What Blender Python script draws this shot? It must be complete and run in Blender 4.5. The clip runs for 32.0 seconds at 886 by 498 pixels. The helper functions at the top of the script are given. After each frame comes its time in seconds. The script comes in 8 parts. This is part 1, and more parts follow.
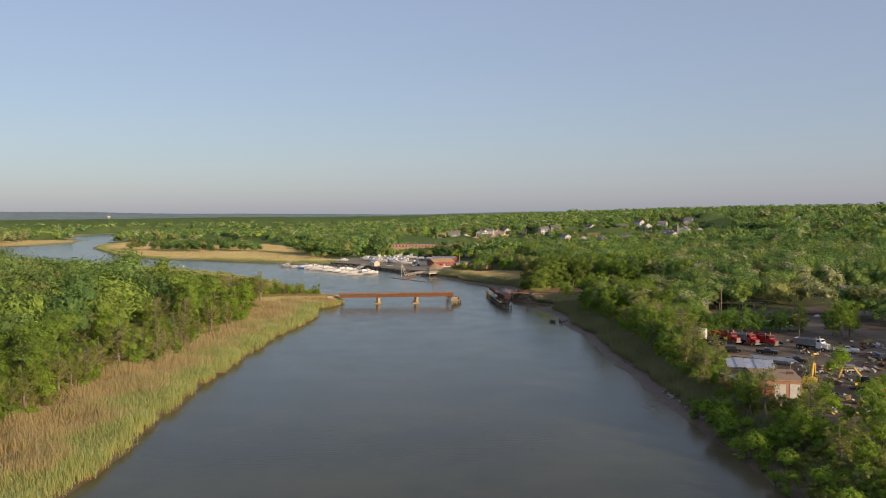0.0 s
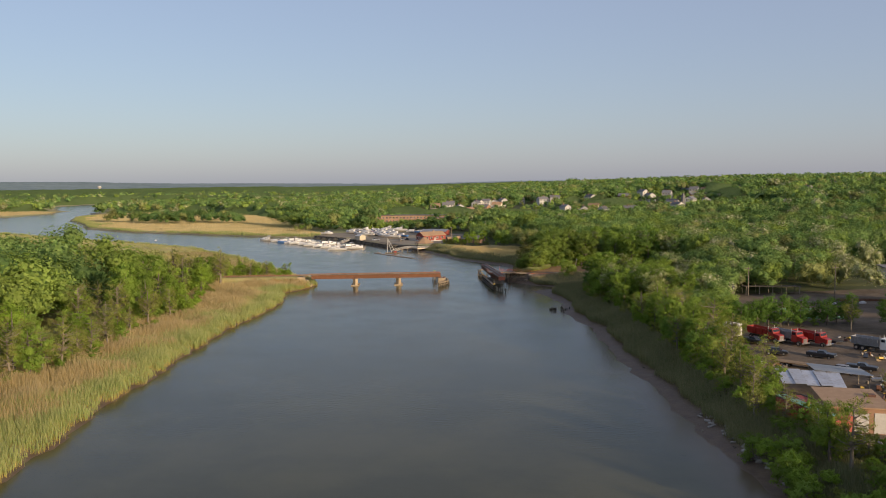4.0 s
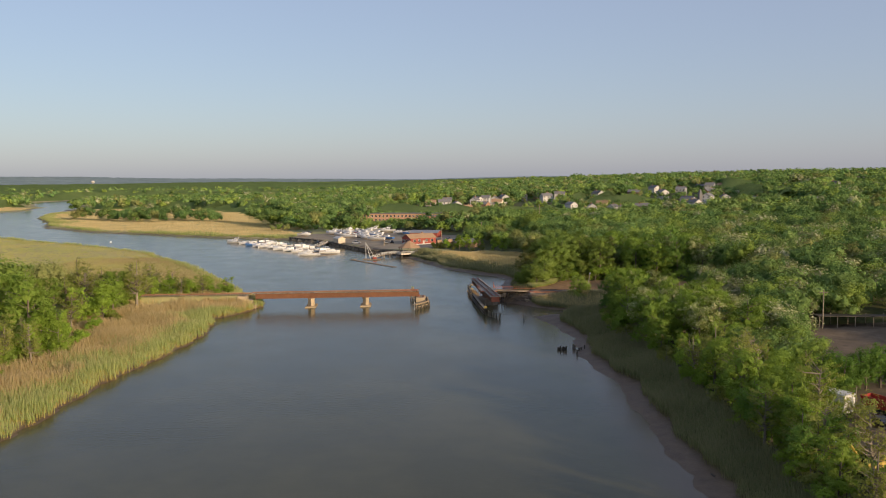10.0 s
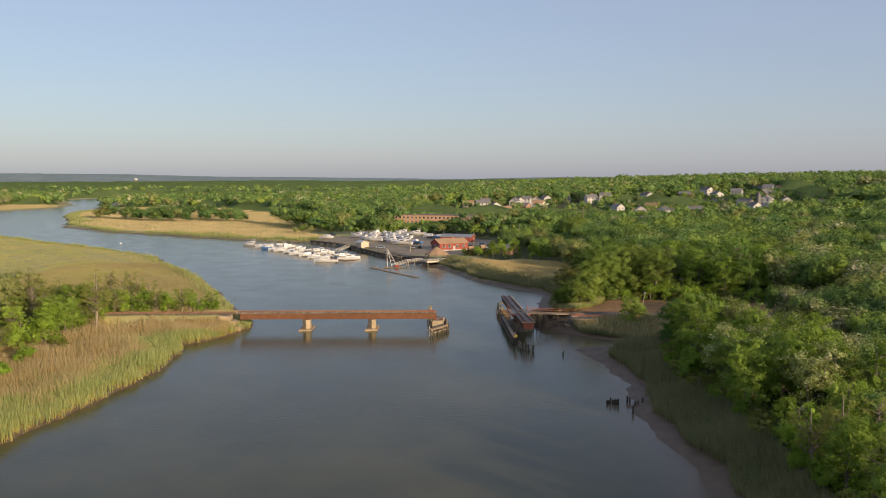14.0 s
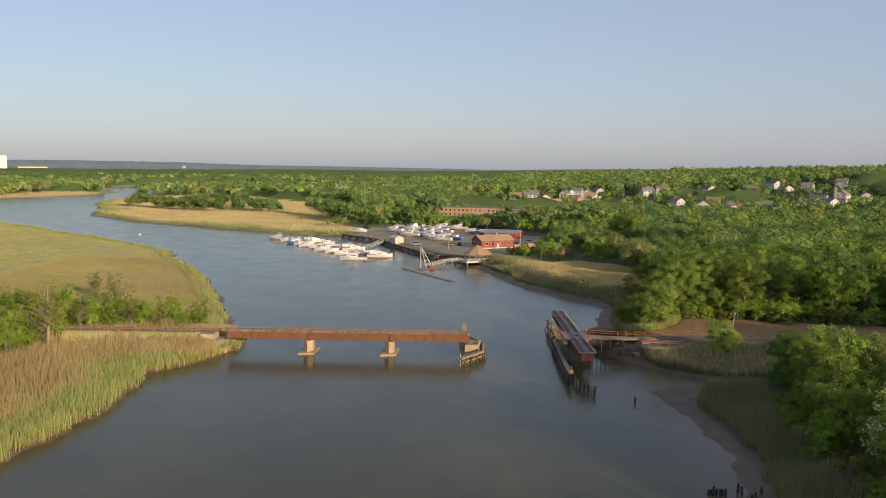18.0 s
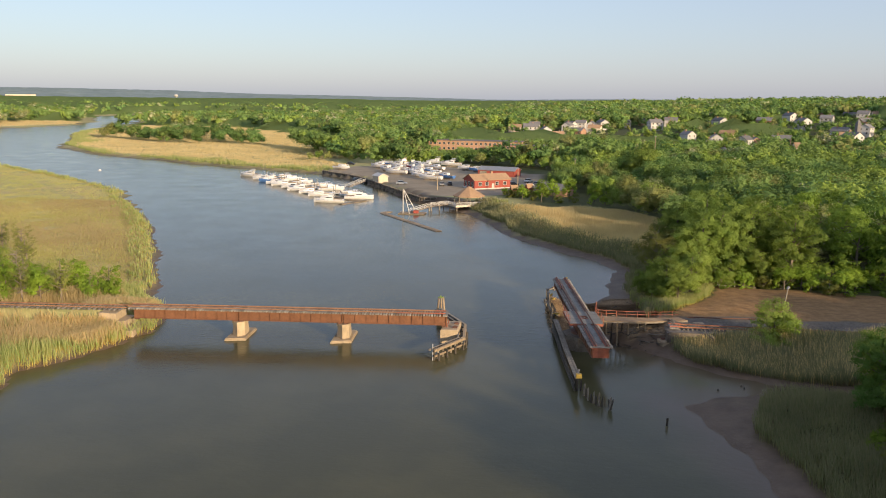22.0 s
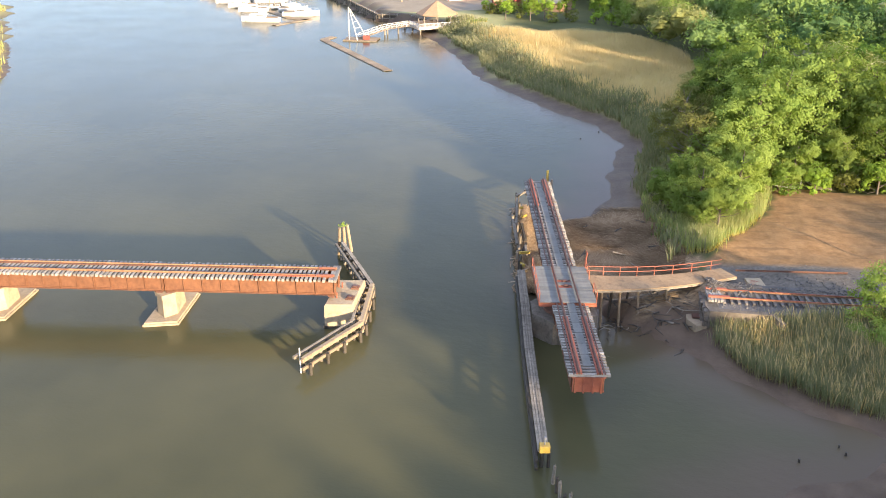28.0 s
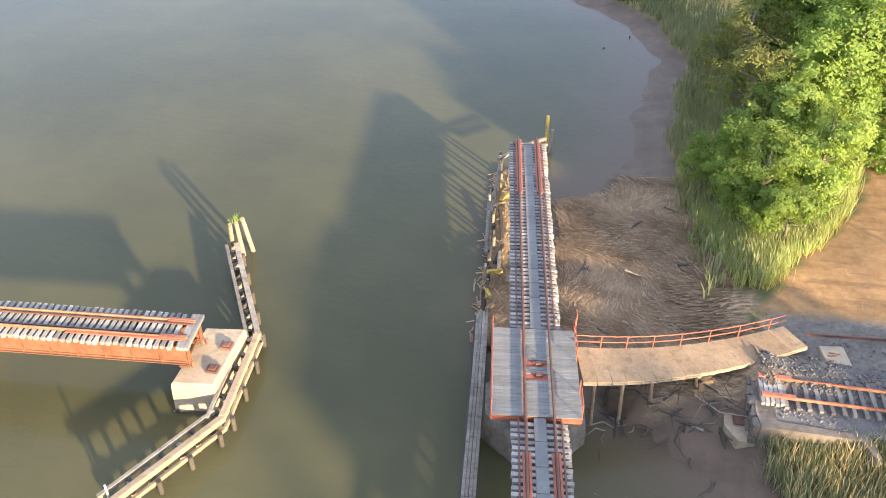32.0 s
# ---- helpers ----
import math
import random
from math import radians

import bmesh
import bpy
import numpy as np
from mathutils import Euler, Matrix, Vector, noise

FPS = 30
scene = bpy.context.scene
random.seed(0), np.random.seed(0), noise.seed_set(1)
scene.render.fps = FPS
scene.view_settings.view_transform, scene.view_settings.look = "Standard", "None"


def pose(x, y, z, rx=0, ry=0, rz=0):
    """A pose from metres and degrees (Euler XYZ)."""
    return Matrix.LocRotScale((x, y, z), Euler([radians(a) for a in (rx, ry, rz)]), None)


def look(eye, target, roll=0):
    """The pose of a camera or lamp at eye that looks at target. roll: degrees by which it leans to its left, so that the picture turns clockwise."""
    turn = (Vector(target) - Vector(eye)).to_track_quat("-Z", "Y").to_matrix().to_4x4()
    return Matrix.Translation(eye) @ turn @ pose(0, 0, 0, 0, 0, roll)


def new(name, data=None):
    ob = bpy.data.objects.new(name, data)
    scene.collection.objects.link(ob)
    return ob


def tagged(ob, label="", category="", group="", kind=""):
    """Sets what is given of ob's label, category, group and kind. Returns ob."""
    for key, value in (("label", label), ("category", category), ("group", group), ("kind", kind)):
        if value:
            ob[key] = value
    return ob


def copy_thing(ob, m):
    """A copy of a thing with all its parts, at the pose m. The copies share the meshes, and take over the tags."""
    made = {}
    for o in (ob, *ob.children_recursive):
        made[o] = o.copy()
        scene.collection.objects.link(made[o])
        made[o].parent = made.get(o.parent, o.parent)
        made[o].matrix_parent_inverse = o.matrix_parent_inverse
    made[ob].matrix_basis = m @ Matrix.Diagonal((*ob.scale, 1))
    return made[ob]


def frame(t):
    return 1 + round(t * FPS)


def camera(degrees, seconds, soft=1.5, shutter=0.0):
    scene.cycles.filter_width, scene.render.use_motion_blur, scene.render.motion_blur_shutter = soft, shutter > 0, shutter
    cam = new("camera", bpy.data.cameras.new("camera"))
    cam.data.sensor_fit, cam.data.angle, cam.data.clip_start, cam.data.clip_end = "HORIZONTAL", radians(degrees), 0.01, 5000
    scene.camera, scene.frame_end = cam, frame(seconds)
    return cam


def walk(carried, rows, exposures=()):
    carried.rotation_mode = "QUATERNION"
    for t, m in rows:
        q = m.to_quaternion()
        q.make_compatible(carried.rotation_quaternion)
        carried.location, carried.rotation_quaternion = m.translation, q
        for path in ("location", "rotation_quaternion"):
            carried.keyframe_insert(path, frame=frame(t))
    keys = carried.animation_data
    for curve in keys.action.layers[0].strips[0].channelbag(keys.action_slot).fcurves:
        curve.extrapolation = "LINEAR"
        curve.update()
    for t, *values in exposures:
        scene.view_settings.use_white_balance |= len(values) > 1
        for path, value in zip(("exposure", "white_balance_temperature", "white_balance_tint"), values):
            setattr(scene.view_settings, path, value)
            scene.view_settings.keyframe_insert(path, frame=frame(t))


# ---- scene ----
cam = camera(56.0, 32.0, 1.0)
PATH = [
    (0, (3.079, -350.267, 38.36), (3.037, -348.27, 38.272), -0.4),
    (1.5, (4.585, -334.791, 38.11), (4.545, -332.793, 38.021), -0.6),
    (3, (5.75, -319.501, 38.591), (5.711, -317.506, 38.457), -0.7),
    (3.5, (6.353, -314.3, 38.549), (6.314, -312.306, 38.398), -0.6),
    (5.5, (8.266, -291.939, 38.037), (8.229, -289.946, 37.868), -0.4),
    (6, (8.667, -286.545, 38.065), (8.631, -284.553, 37.897), -0.4),
    (7.5, (10.268, -270.741, 38.213), (10.231, -268.749, 38.042), -0.4),
    (9, (11.829, -255.031, 38.162), (11.789, -253.038, 37.992), -0.4),
    (10, (12.845, -244.154, 37.985), (12.799, -242.162, 37.813), -0.4),
    (11, (14.008, -233.564, 37.716), (13.946, -231.572, 37.545), -0.3),
    (12, (15.221, -222.922, 37.66), (15.132, -220.932, 37.487), -0.2),
    (13, (15.946, -211.721, 37.612), (15.827, -209.732, 37.44), -0.1),
    (14.5, (16.754, -195.489, 37.371), (16.587, -193.503, 37.199), 0.1),
    (16.5, (16.11, -173.624, 37.191), (15.855, -171.648, 37.017), 0.6),
    (17.5, (15.73, -163.573, 36.986), (15.47, -161.598, 36.801), 0.5),
    (19, (15.138, -149.171, 36.25), (14.879, -147.2, 36.029), 0.7),
    (21, (14.956, -129.985, 36.674), (14.698, -128.026, 36.367), 0.7),
    (23, (15.225, -110.406, 36.859), (14.973, -108.466, 36.442), 0.8),
    (24.5, (16.09, -95.912, 37.41), (15.837, -93.997, 36.89), 0.3),
    (26, (16.754, -82.586, 37.299), (16.505, -80.705, 36.667), 0.3),
    (26.5, (16.959, -78.178, 37.466), (16.716, -76.311, 36.791), 0.5),
    (28.5, (18.668, -60.671, 37.811), (18.433, -58.885, 36.942), 0.4),
    (29, (19.208, -56.723, 37.692), (18.962, -54.959, 36.781), 0.4),
    (29.5, (19.538, -52.586, 37.61), (19.275, -50.85, 36.654), 0.6),
    (30, (19.504, -48.367, 37.563), (19.234, -46.657, 36.561), 1.0),
    (30.5, (19.84, -44.367, 37.669), (19.562, -42.686, 36.62), 1.0),
    (31, (20.112, -40.472, 37.786), (19.834, -38.82, 36.693), 1.1),
    (31.5, (20.502, -36.63, 37.828), (20.226, -35.005, 36.695), 1.0),
    (32, (20.869, -32.858, 37.834), (20.591, -31.258, 36.667), 1.0),
]
walk(cam, [(t, look(eye, target, roll)) for t, eye, target, roll in PATH], exposures=((0, 0.14, 6950, 12), (6, 0.15, 7000, 12), (13, 0.24, 7050, 12), (19, 0.29, 7100, 12), (21, 0.42, 7100, 12), (23, 0.77, 7000, 11), (25, 1.22, 6850, 11), (26, 1.46, 6800, 11), (29, 1.95, 6650, 11), (32, 2.2, 6700, 10)))

# ---- light ----
SUN_EL, SUN_DIR = radians(11.5), Vector((0.7, -0.7, 0)).normalized()
world = bpy.data.worlds.new("world")
scene.world = world
world.use_nodes = True
wn = world.node_tree.nodes
sky = wn.new("ShaderNodeTexSky")
sky.sky_type = 'NISHITA'
sky.sun_disc = False
sky.sun_elevation = SUN_EL
sky.sun_rotation = math.atan2(SUN_DIR.x, SUN_DIR.y)
sky.altitude, sky.air_density, sky.dust_density, sky.ozone_density = 40, 1.0, 1.0, 3.0
wn["Background"].inputs["Strength"].default_value = 0.15
haze = wn.new("ShaderNodeMix")
haze.data_type = 'RGBA'
haze.inputs[0].default_value = 0.55
haze.inputs[7].default_value = (2.37, 2.63, 3.72, 1)
world.node_tree.links.new(sky.outputs[0], haze.inputs[6])
world.node_tree.links.new(haze.outputs[2], wn["Background"].inputs["Color"])
sun = new("sun", bpy.data.lights.new("sun", 'SUN'))
sun.data.energy, sun.data.angle, sun.data.color = 4.2, radians(1.8), (1.0, 0.80, 0.56)
sun.matrix_world = look(SUN_DIR * 300 + Vector((0, 0, 300 * math.tan(SUN_EL))), (0, 0, 0))


# ---- materials ----
def mat(name, rough=0.8, metal=0.0):
    m = bpy.data.materials.new(name)
    m.use_nodes = True
    b = m.node_tree.nodes["Principled BSDF"]
    b.inputs["Roughness"].default_value = rough
    b.inputs["Metallic"].default_value = metal
    return m


def tex(m, kind, scale, detail=4.0, rough=0.6, coord="Object", stretch=None):
    """A texture node in metres."""
    nt = m.node_tree
    c = nt.nodes.new("ShaderNodeNewGeometry") if coord == "World" else nt.nodes.new("ShaderNodeTexCoord")
    out = c.outputs["Position"] if coord == "World" else c.outputs[coord]
    if stretch:
        mp = nt.nodes.new("ShaderNodeMapping")
        mp.inputs["Scale"].default_value = stretch
        nt.links.new(out, mp.inputs["Vector"])
        out = mp.outputs[0]
    t = nt.nodes.new("ShaderNodeTex" + kind)
    t.inputs["Scale"].default_value = scale
    if kind == "Noise":
        t.inputs["Detail"].default_value, t.inputs["Roughness"].default_value = detail, rough
    nt.links.new(out, t.inputs["Vector"])
    return t.outputs[0]


def ramp(m, fac, stops):
    r = m.node_tree.nodes.new("ShaderNodeValToRGB")
    e = r.color_ramp.elements
    while len(e) < len(stops):
        e.new(0.5)
    for k, (p, c) in enumerate(stops):
        e[k].position, e[k].color = p, (*c, 1) if len(c) == 3 else c
    m.node_tree.links.new(fac, r.inputs[0])
    return r.outputs[0]


def mix(m, fac, a, b, mode='MIX'):
    n = m.node_tree.nodes.new("ShaderNodeMix")
    n.data_type, n.blend_type = 'RGBA', mode
    for s, v in ((0, fac), (6, a), (7, b)):
        if isinstance(v, (int, float)):
            n.inputs[s].default_value = v
        elif isinstance(v, tuple):
            n.inputs[s].default_value = (*v, 1)
        else:
            m.node_tree.links.new(v, n.inputs[s])
    return n.outputs[2]


def maths(m, op, a, b=0.0):
    n = m.node_tree.nodes.new("ShaderNodeMath")
    n.operation = op
    for s, v in ((0, a), (1, b)):
        if isinstance(v, (int, float)):
            n.inputs[s].default_value = v
        else:
            m.node_tree.links.new(v, n.inputs[s])
    return n.outputs[0]


def bump(m, fac, strength, dist):
    n = m.node_tree.nodes.new("ShaderNodeBump")
    n.inputs["Strength"].default_value, n.inputs["Distance"].default_value = strength, dist
    m.node_tree.links.new(fac, n.inputs["Height"])
    return n.outputs[0]


def into(m, **sockets):
    b = m.node_tree.nodes["Principled BSDF"]
    for k, v in sockets.items():
        k = k.replace("_", " ")
        if isinstance(v, (int, float, tuple)):
            b.inputs[k].default_value = (*v, 1) if isinstance(v, tuple) else v
        else:
            m.node_tree.links.new(v, b.inputs[k])
    return m


def attribute(m, name):
    n = m.node_tree.nodes.new("ShaderNodeAttribute")
    n.attribute_name = name
    return n.outputs["Fac"]


def rand_obj(m):
    return m.node_tree.nodes.new("ShaderNodeObjectInfo").outputs["Random"]


def rand_isl(m):
    return m.node_tree.nodes.new("ShaderNodeNewGeometry").outputs["Random Per Island"]


def surface(name, c1, c2, rough=0.8, metal=0.0, fine=6.0, coarse=0.6, bumps=0.3, dist=0.02, spread=0.25, stain=None, stretch=None):
    """Two colours mixed by noise at two scales, a tone shift per object, relief and an optional stain."""
    m = mat(name, rough, metal)
    n1, n2 = tex(m, "Noise", fine, 5, 0.65, stretch=stretch), tex(m, "Noise", coarse, 3, 0.6, "World")
    f = ramp(m, maths(m, 'ADD', maths(m, 'MULTIPLY', n1, 0.5), maths(m, 'MULTIPLY', n2, 0.5)), [(0.35, (0, 0, 0)), (0.65, (1, 1, 1))])
    c = mix(m, f, c1, c2)
    if stain:
        s = ramp(m, tex(m, "Noise", coarse * 2.3, 4, 0.7, "World"), [(0.52, (0, 0, 0)), (0.66, (1, 1, 1))])
        c = mix(m, maths(m, 'MULTIPLY', s, 0.7), c, stain)
    v = maths(m, 'ADD', 1 - spread / 2, maths(m, 'MULTIPLY', rand_obj(m), spread))
    c = mix(m, 1.0, c, v, 'MULTIPLY')
    r = maths(m, 'ADD', rough - 0.08, maths(m, 'MULTIPLY', n1, 0.16))
    return into(m, Base_Color=c, Roughness=r, Normal=bump(m, n1, bumps, dist))


def foliage(name, c1, c2, c3, scale=0.09, through_light=0.32, leafy=False, blade=None, speckle=0.6):
    """Leaves: tone by leaf, by clump and by tree; light comes through them. blade: colours of the foot and the tip of a stalk."""
    m = bpy.data.materials.new(name)
    m.use_nodes = True
    nt = m.node_tree
    nt.nodes.remove(nt.nodes["Principled BSDF"])
    n = tex(m, "Noise", scale, 3, 0.6, "World")
    c = mix(m, ramp(m, n, [(0.35, (0, 0, 0)), (0.65, (1, 1, 1))]), c1, c2)
    if blade:
        along = attribute(m, "along")
        c = mix(m, ramp(m, along, [(0.05, (1, 1, 1)), (0.5, (0, 0, 0))]), c, blade[0])
        c = mix(m, ramp(m, along, [(0.55, (0, 0, 0)), (1.0, (1, 1, 1))]), c, blade[1])
    c = mix(m, maths(m, 'MULTIPLY', maths(m, 'POWER', rand_isl(m), 3.0), speckle), c, c3)
    if leafy:
        v = maths(m, 'ADD', 0.86, maths(m, 'MULTIPLY', attribute(m, "tone"), 0.6))
    else:
        v = maths(m, 'ADD', 0.85, maths(m, 'MULTIPLY', rand_obj(m), 0.45))
    c = mix(m, 1.0, c, v, 'MULTIPLY')
    d, t, s = nt.nodes.new("ShaderNodeBsdfDiffuse"), nt.nodes.new("ShaderNodeBsdfTranslucent"), nt.nodes.new("ShaderNodeMixShader")
    nt.links.new(c, d.inputs[0])
    nt.links.new(mix(m, 1.0, c, (1.0, 1.0, 0.55), 'MULTIPLY'), t.inputs[0])
    s.inputs[0].default_value = through_light
    if leafy:
        rel = bump(m, tex(m, "Noise", 0.9, 5, 0.75, "World"), 1.0, 1.1)
        nt.links.new(rel, d.inputs["Normal"])
    nt.links.new(d.outputs[0], s.inputs[1])
    nt.links.new(t.outputs[0], s.inputs[2])
    nt.links.new(s.outputs[0], nt.nodes["Material Output"].inputs[0])
    return m


LEAF = [foliage("leaf_mid", (0.155, 0.245, 0.044), (0.215, 0.305, 0.06), (0.29, 0.37, 0.10), through_light=0.4),
        foliage("leaf_dark", (0.095, 0.185, 0.04), (0.14, 0.235, 0.052), (0.21, 0.30, 0.085), through_light=0.4),
        foliage("leaf_lime", (0.19, 0.305, 0.042), (0.255, 0.355, 0.058), (0.33, 0.42, 0.10), through_light=0.4),
        foliage("leaf_olive", (0.205, 0.235, 0.06), (0.26, 0.28, 0.08), (0.32, 0.325, 0.12), through_light=0.4),
        foliage("leaf_blossom", (0.165, 0.225, 0.052), (0.24, 0.28, 0.095), (0.60, 0.58, 0.38), through_light=0.4, speckle=1.0)]
# Woods leaves: extra blue in the base colours stands for distance haze.
HAZED_LEAF = [foliage("hazed_leaf_" + w, a, b, c, 0.05, 0.25, True, None, sp) for w, a, b, c, sp in (
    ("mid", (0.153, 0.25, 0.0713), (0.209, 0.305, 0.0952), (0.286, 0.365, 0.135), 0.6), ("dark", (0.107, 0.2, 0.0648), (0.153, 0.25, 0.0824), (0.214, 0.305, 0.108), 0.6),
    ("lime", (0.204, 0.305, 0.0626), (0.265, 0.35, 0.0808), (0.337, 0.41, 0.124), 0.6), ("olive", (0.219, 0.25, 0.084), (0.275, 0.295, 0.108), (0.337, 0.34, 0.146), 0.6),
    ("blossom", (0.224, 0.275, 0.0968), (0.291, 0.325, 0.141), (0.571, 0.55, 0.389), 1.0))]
NEAR_LEAF = [foliage("near_leaf", (0.145, 0.225, 0.05), (0.20, 0.275, 0.066), (0.265, 0.33, 0.10), through_light=0.4), foliage("near_dark", (0.09, 0.175, 0.042), (0.13, 0.22, 0.055), (0.195, 0.285, 0.085), through_light=0.4),
             foliage("near_lime", (0.185, 0.265, 0.058), (0.24, 0.31, 0.075), (0.31, 0.375, 0.115), through_light=0.4), foliage("near_olive", (0.20, 0.22, 0.065), (0.25, 0.255, 0.085), (0.31, 0.295, 0.115), through_light=0.4)]
REED_DRY = foliage("reed_dry", (0.57, 0.43, 0.21), (0.65, 0.51, 0.27), (0.72, 0.60, 0.37), 0.05, 0.5, blade=((0.52, 0.35, 0.13), (0.73, 0.575, 0.36)))
REED_GREEN = foliage("reed_green", (0.215, 0.31, 0.105), (0.32, 0.37, 0.14), (0.46, 0.43, 0.20), 0.12, 0.45, blade=((0.56, 0.38, 0.12), (0.45, 0.43, 0.21)))
MARSH_TAN = foliage("marsh_tan", (0.50, 0.40, 0.225), (0.60, 0.485, 0.29), (0.66, 0.555, 0.36), 0.04, 0.5)
MARSH_GREEN = foliage("marsh_green", (0.34, 0.36, 0.14), (0.47, 0.43, 0.19), (0.57, 0.50, 0.26), 0.03, 0.5)
REED_GREY = foliage("reed_grey", (0.19, 0.235, 0.11), (0.26, 0.28, 0.14), (0.46, 0.41, 0.26), 0.12, 0.38, blade=((0.27, 0.22, 0.115), (0.36, 0.335, 0.21)))
BARK = surface("bark", (0.11, 0.085, 0.06), (0.20, 0.165, 0.125), 0.9, fine=5, bumps=0.6, dist=0.04, stretch=(1, 1, 0.25))
BARK_PALE = surface("pale_bark", (0.16, 0.13, 0.095), (0.27, 0.23, 0.175), 0.9, fine=5, bumps=0.6, dist=0.04, stretch=(1, 1, 0.25))
RUST = surface("rusted_steel", (0.13, 0.055, 0.026), (0.22, 0.095, 0.045), 0.8, fine=3, coarse=0.9, stain=(0.12, 0.05, 0.025), bumps=0.35)
RUST_RAIL = surface("rust_rail", (0.26, 0.125, 0.06), (0.38, 0.21, 0.11), 0.7, fine=4, stain=(0.12, 0.05, 0.03))
RUST_DARK = surface("dark_rail", (0.10, 0.045, 0.03), (0.17, 0.08, 0.05), 0.6, fine=4)
RED_LEAD = surface("red_lead_paint", (0.32, 0.085, 0.045), (0.42, 0.14, 0.075), 0.65, fine=4, stain=(0.24, 0.07, 0.04))
TIE = surface("weathered_tie", (0.17, 0.155, 0.135), (0.38, 0.35, 0.30), 0.9, fine=7, coarse=0.8, spread=0.7, stretch=(0.4, 3, 3))
TIMBER = surface("grey_timber", (0.17, 0.14, 0.105), (0.33, 0.285, 0.22), 0.9, fine=6, coarse=0.8, spread=0.5, stain=(0.10, 0.085, 0.06))
TIMBER_WARM = surface("tan_timber", (0.24, 0.175, 0.11), (0.36, 0.275, 0.175), 0.85, fine=5, coarse=0.7, spread=0.4, stain=(0.20, 0.14, 0.08))
PILE_DARK = surface("wet_pile", (0.04, 0.033, 0.025), (0.09, 0.075, 0.055), 0.7, fine=6)
CONCRETE = surface("weathered_concrete", (0.33, 0.25, 0.155), (0.46, 0.36, 0.235), 0.9, fine=4, coarse=0.5, stain=(0.25, 0.20, 0.14))
CONCRETE_GREY = surface("grey_concrete", (0.24, 0.22, 0.19), (0.36, 0.335, 0.29), 0.9, fine=4, coarse=0.5, stain=(0.14, 0.12, 0.095))
GRATING = surface("deck_grating", (0.15, 0.15, 0.135), (0.24, 0.235, 0.21), 0.7, 0.3, fine=8)
YELLOW = surface("yellow_paint", (0.50, 0.32, 0.05), (0.57, 0.41, 0.09), 0.55, stain=(0.34, 0.2, 0.05))
WHITE = surface("white_gelcoat", (0.62, 0.61, 0.59), (0.72, 0.71, 0.69), 0.3, bumps=0.02, spread=0.15)
WHITE_WALL = surface("white_siding", (0.44, 0.42, 0.38), (0.58, 0.56, 0.52), 0.7, spread=0.3)
RED_WALL = surface("red_siding", (0.28, 0.055, 0.038), (0.37, 0.085, 0.06), 0.75, fine=3)
BROWN_ROOF = surface("brown_shingle", (0.33, 0.20, 0.11), (0.43, 0.28, 0.165), 0.9, fine=9, coarse=1.2)
GREY_ROOF = surface("grey_shingle", (0.12, 0.115, 0.115), (0.22, 0.21, 0.20), 0.9, fine=9, coarse=1.2, spread=0.6)
METAL_ROOF = surface("zinc_sheet", (0.45, 0.46, 0.48), (0.60, 0.61, 0.63), 0.45, 0.4, spread=0.2, stain=(0.36, 0.30, 0.25))
BLUE = surface("blue_paint", (0.05, 0.13, 0.32), (0.08, 0.19, 0.42), 0.4)
GLASS = mat("dark_glass", 0.08)
into(GLASS, Base_Color=(0.02, 0.025, 0.03))
BLACK = surface("black_rubber", (0.02, 0.02, 0.02), (0.04, 0.04, 0.04), 0.8)
BLACK_PAINT = surface("black_paint", (0.015, 0.016, 0.018), (0.03, 0.03, 0.033), 0.3)
GREY_PAINT = surface("grey_paint", (0.20, 0.205, 0.21), (0.30, 0.305, 0.31), 0.4)
CHROME = surface("bright_metal", (0.55, 0.55, 0.55), (0.7, 0.7, 0.7), 0.3, 0.9)
TRUCK_RED = surface("red_truck_paint", (0.29, 0.016, 0.013), (0.37, 0.032, 0.025), 0.4, stain=(0.25, 0.05, 0.03))
GREEN_PAINT = surface("green_sheet", (0.13, 0.30, 0.19), (0.2, 0.4, 0.27), 0.6)
ORANGE = surface("orange_panel", (0.62, 0.14, 0.03), (0.7, 0.2, 0.05), 0.6)
TAN_WALL = surface("tan_brick", (0.36, 0.20, 0.12), (0.46, 0.28, 0.18), 0.85, fine=8)
CREAM_WALL = surface("cream_siding", (0.56, 0.47, 0.34), (0.68, 0.58, 0.44), 0.75, spread=0.4)
OLD_WALL = surface("stained_masonry", (0.11, 0.09, 0.068), (0.23, 0.19, 0.145), 0.95, fine=3, coarse=0.8, bumps=0.7, dist=0.05, stain=(0.09, 0.075, 0.05))
DECK_TAN = surface("brown_plank", (0.24, 0.155, 0.085), (0.36, 0.25, 0.14), 0.9, fine=5, coarse=0.7, spread=0.35, stain=(0.17, 0.12, 0.075))
# Ridge trees tinted blue-green: the haze of distance is in the base colour.
HAZED_RIDGE = surface("hazed_wooded_ridge", (0.17, 0.23, 0.215), (0.25, 0.31, 0.295), 0.95, fine=0.02, coarse=0.008, bumps=0.2, dist=2.0, spread=0.0)
BALLAST = surface("ballast_stone", (0.10, 0.092, 0.084), (0.19, 0.176, 0.16), 0.95, fine=14, bumps=1.0, dist=0.06)
STRAW = foliage("drift_straw", (0.22, 0.145, 0.085), (0.36, 0.25, 0.15), (0.62, 0.47, 0.30), 0.4, 0.1)


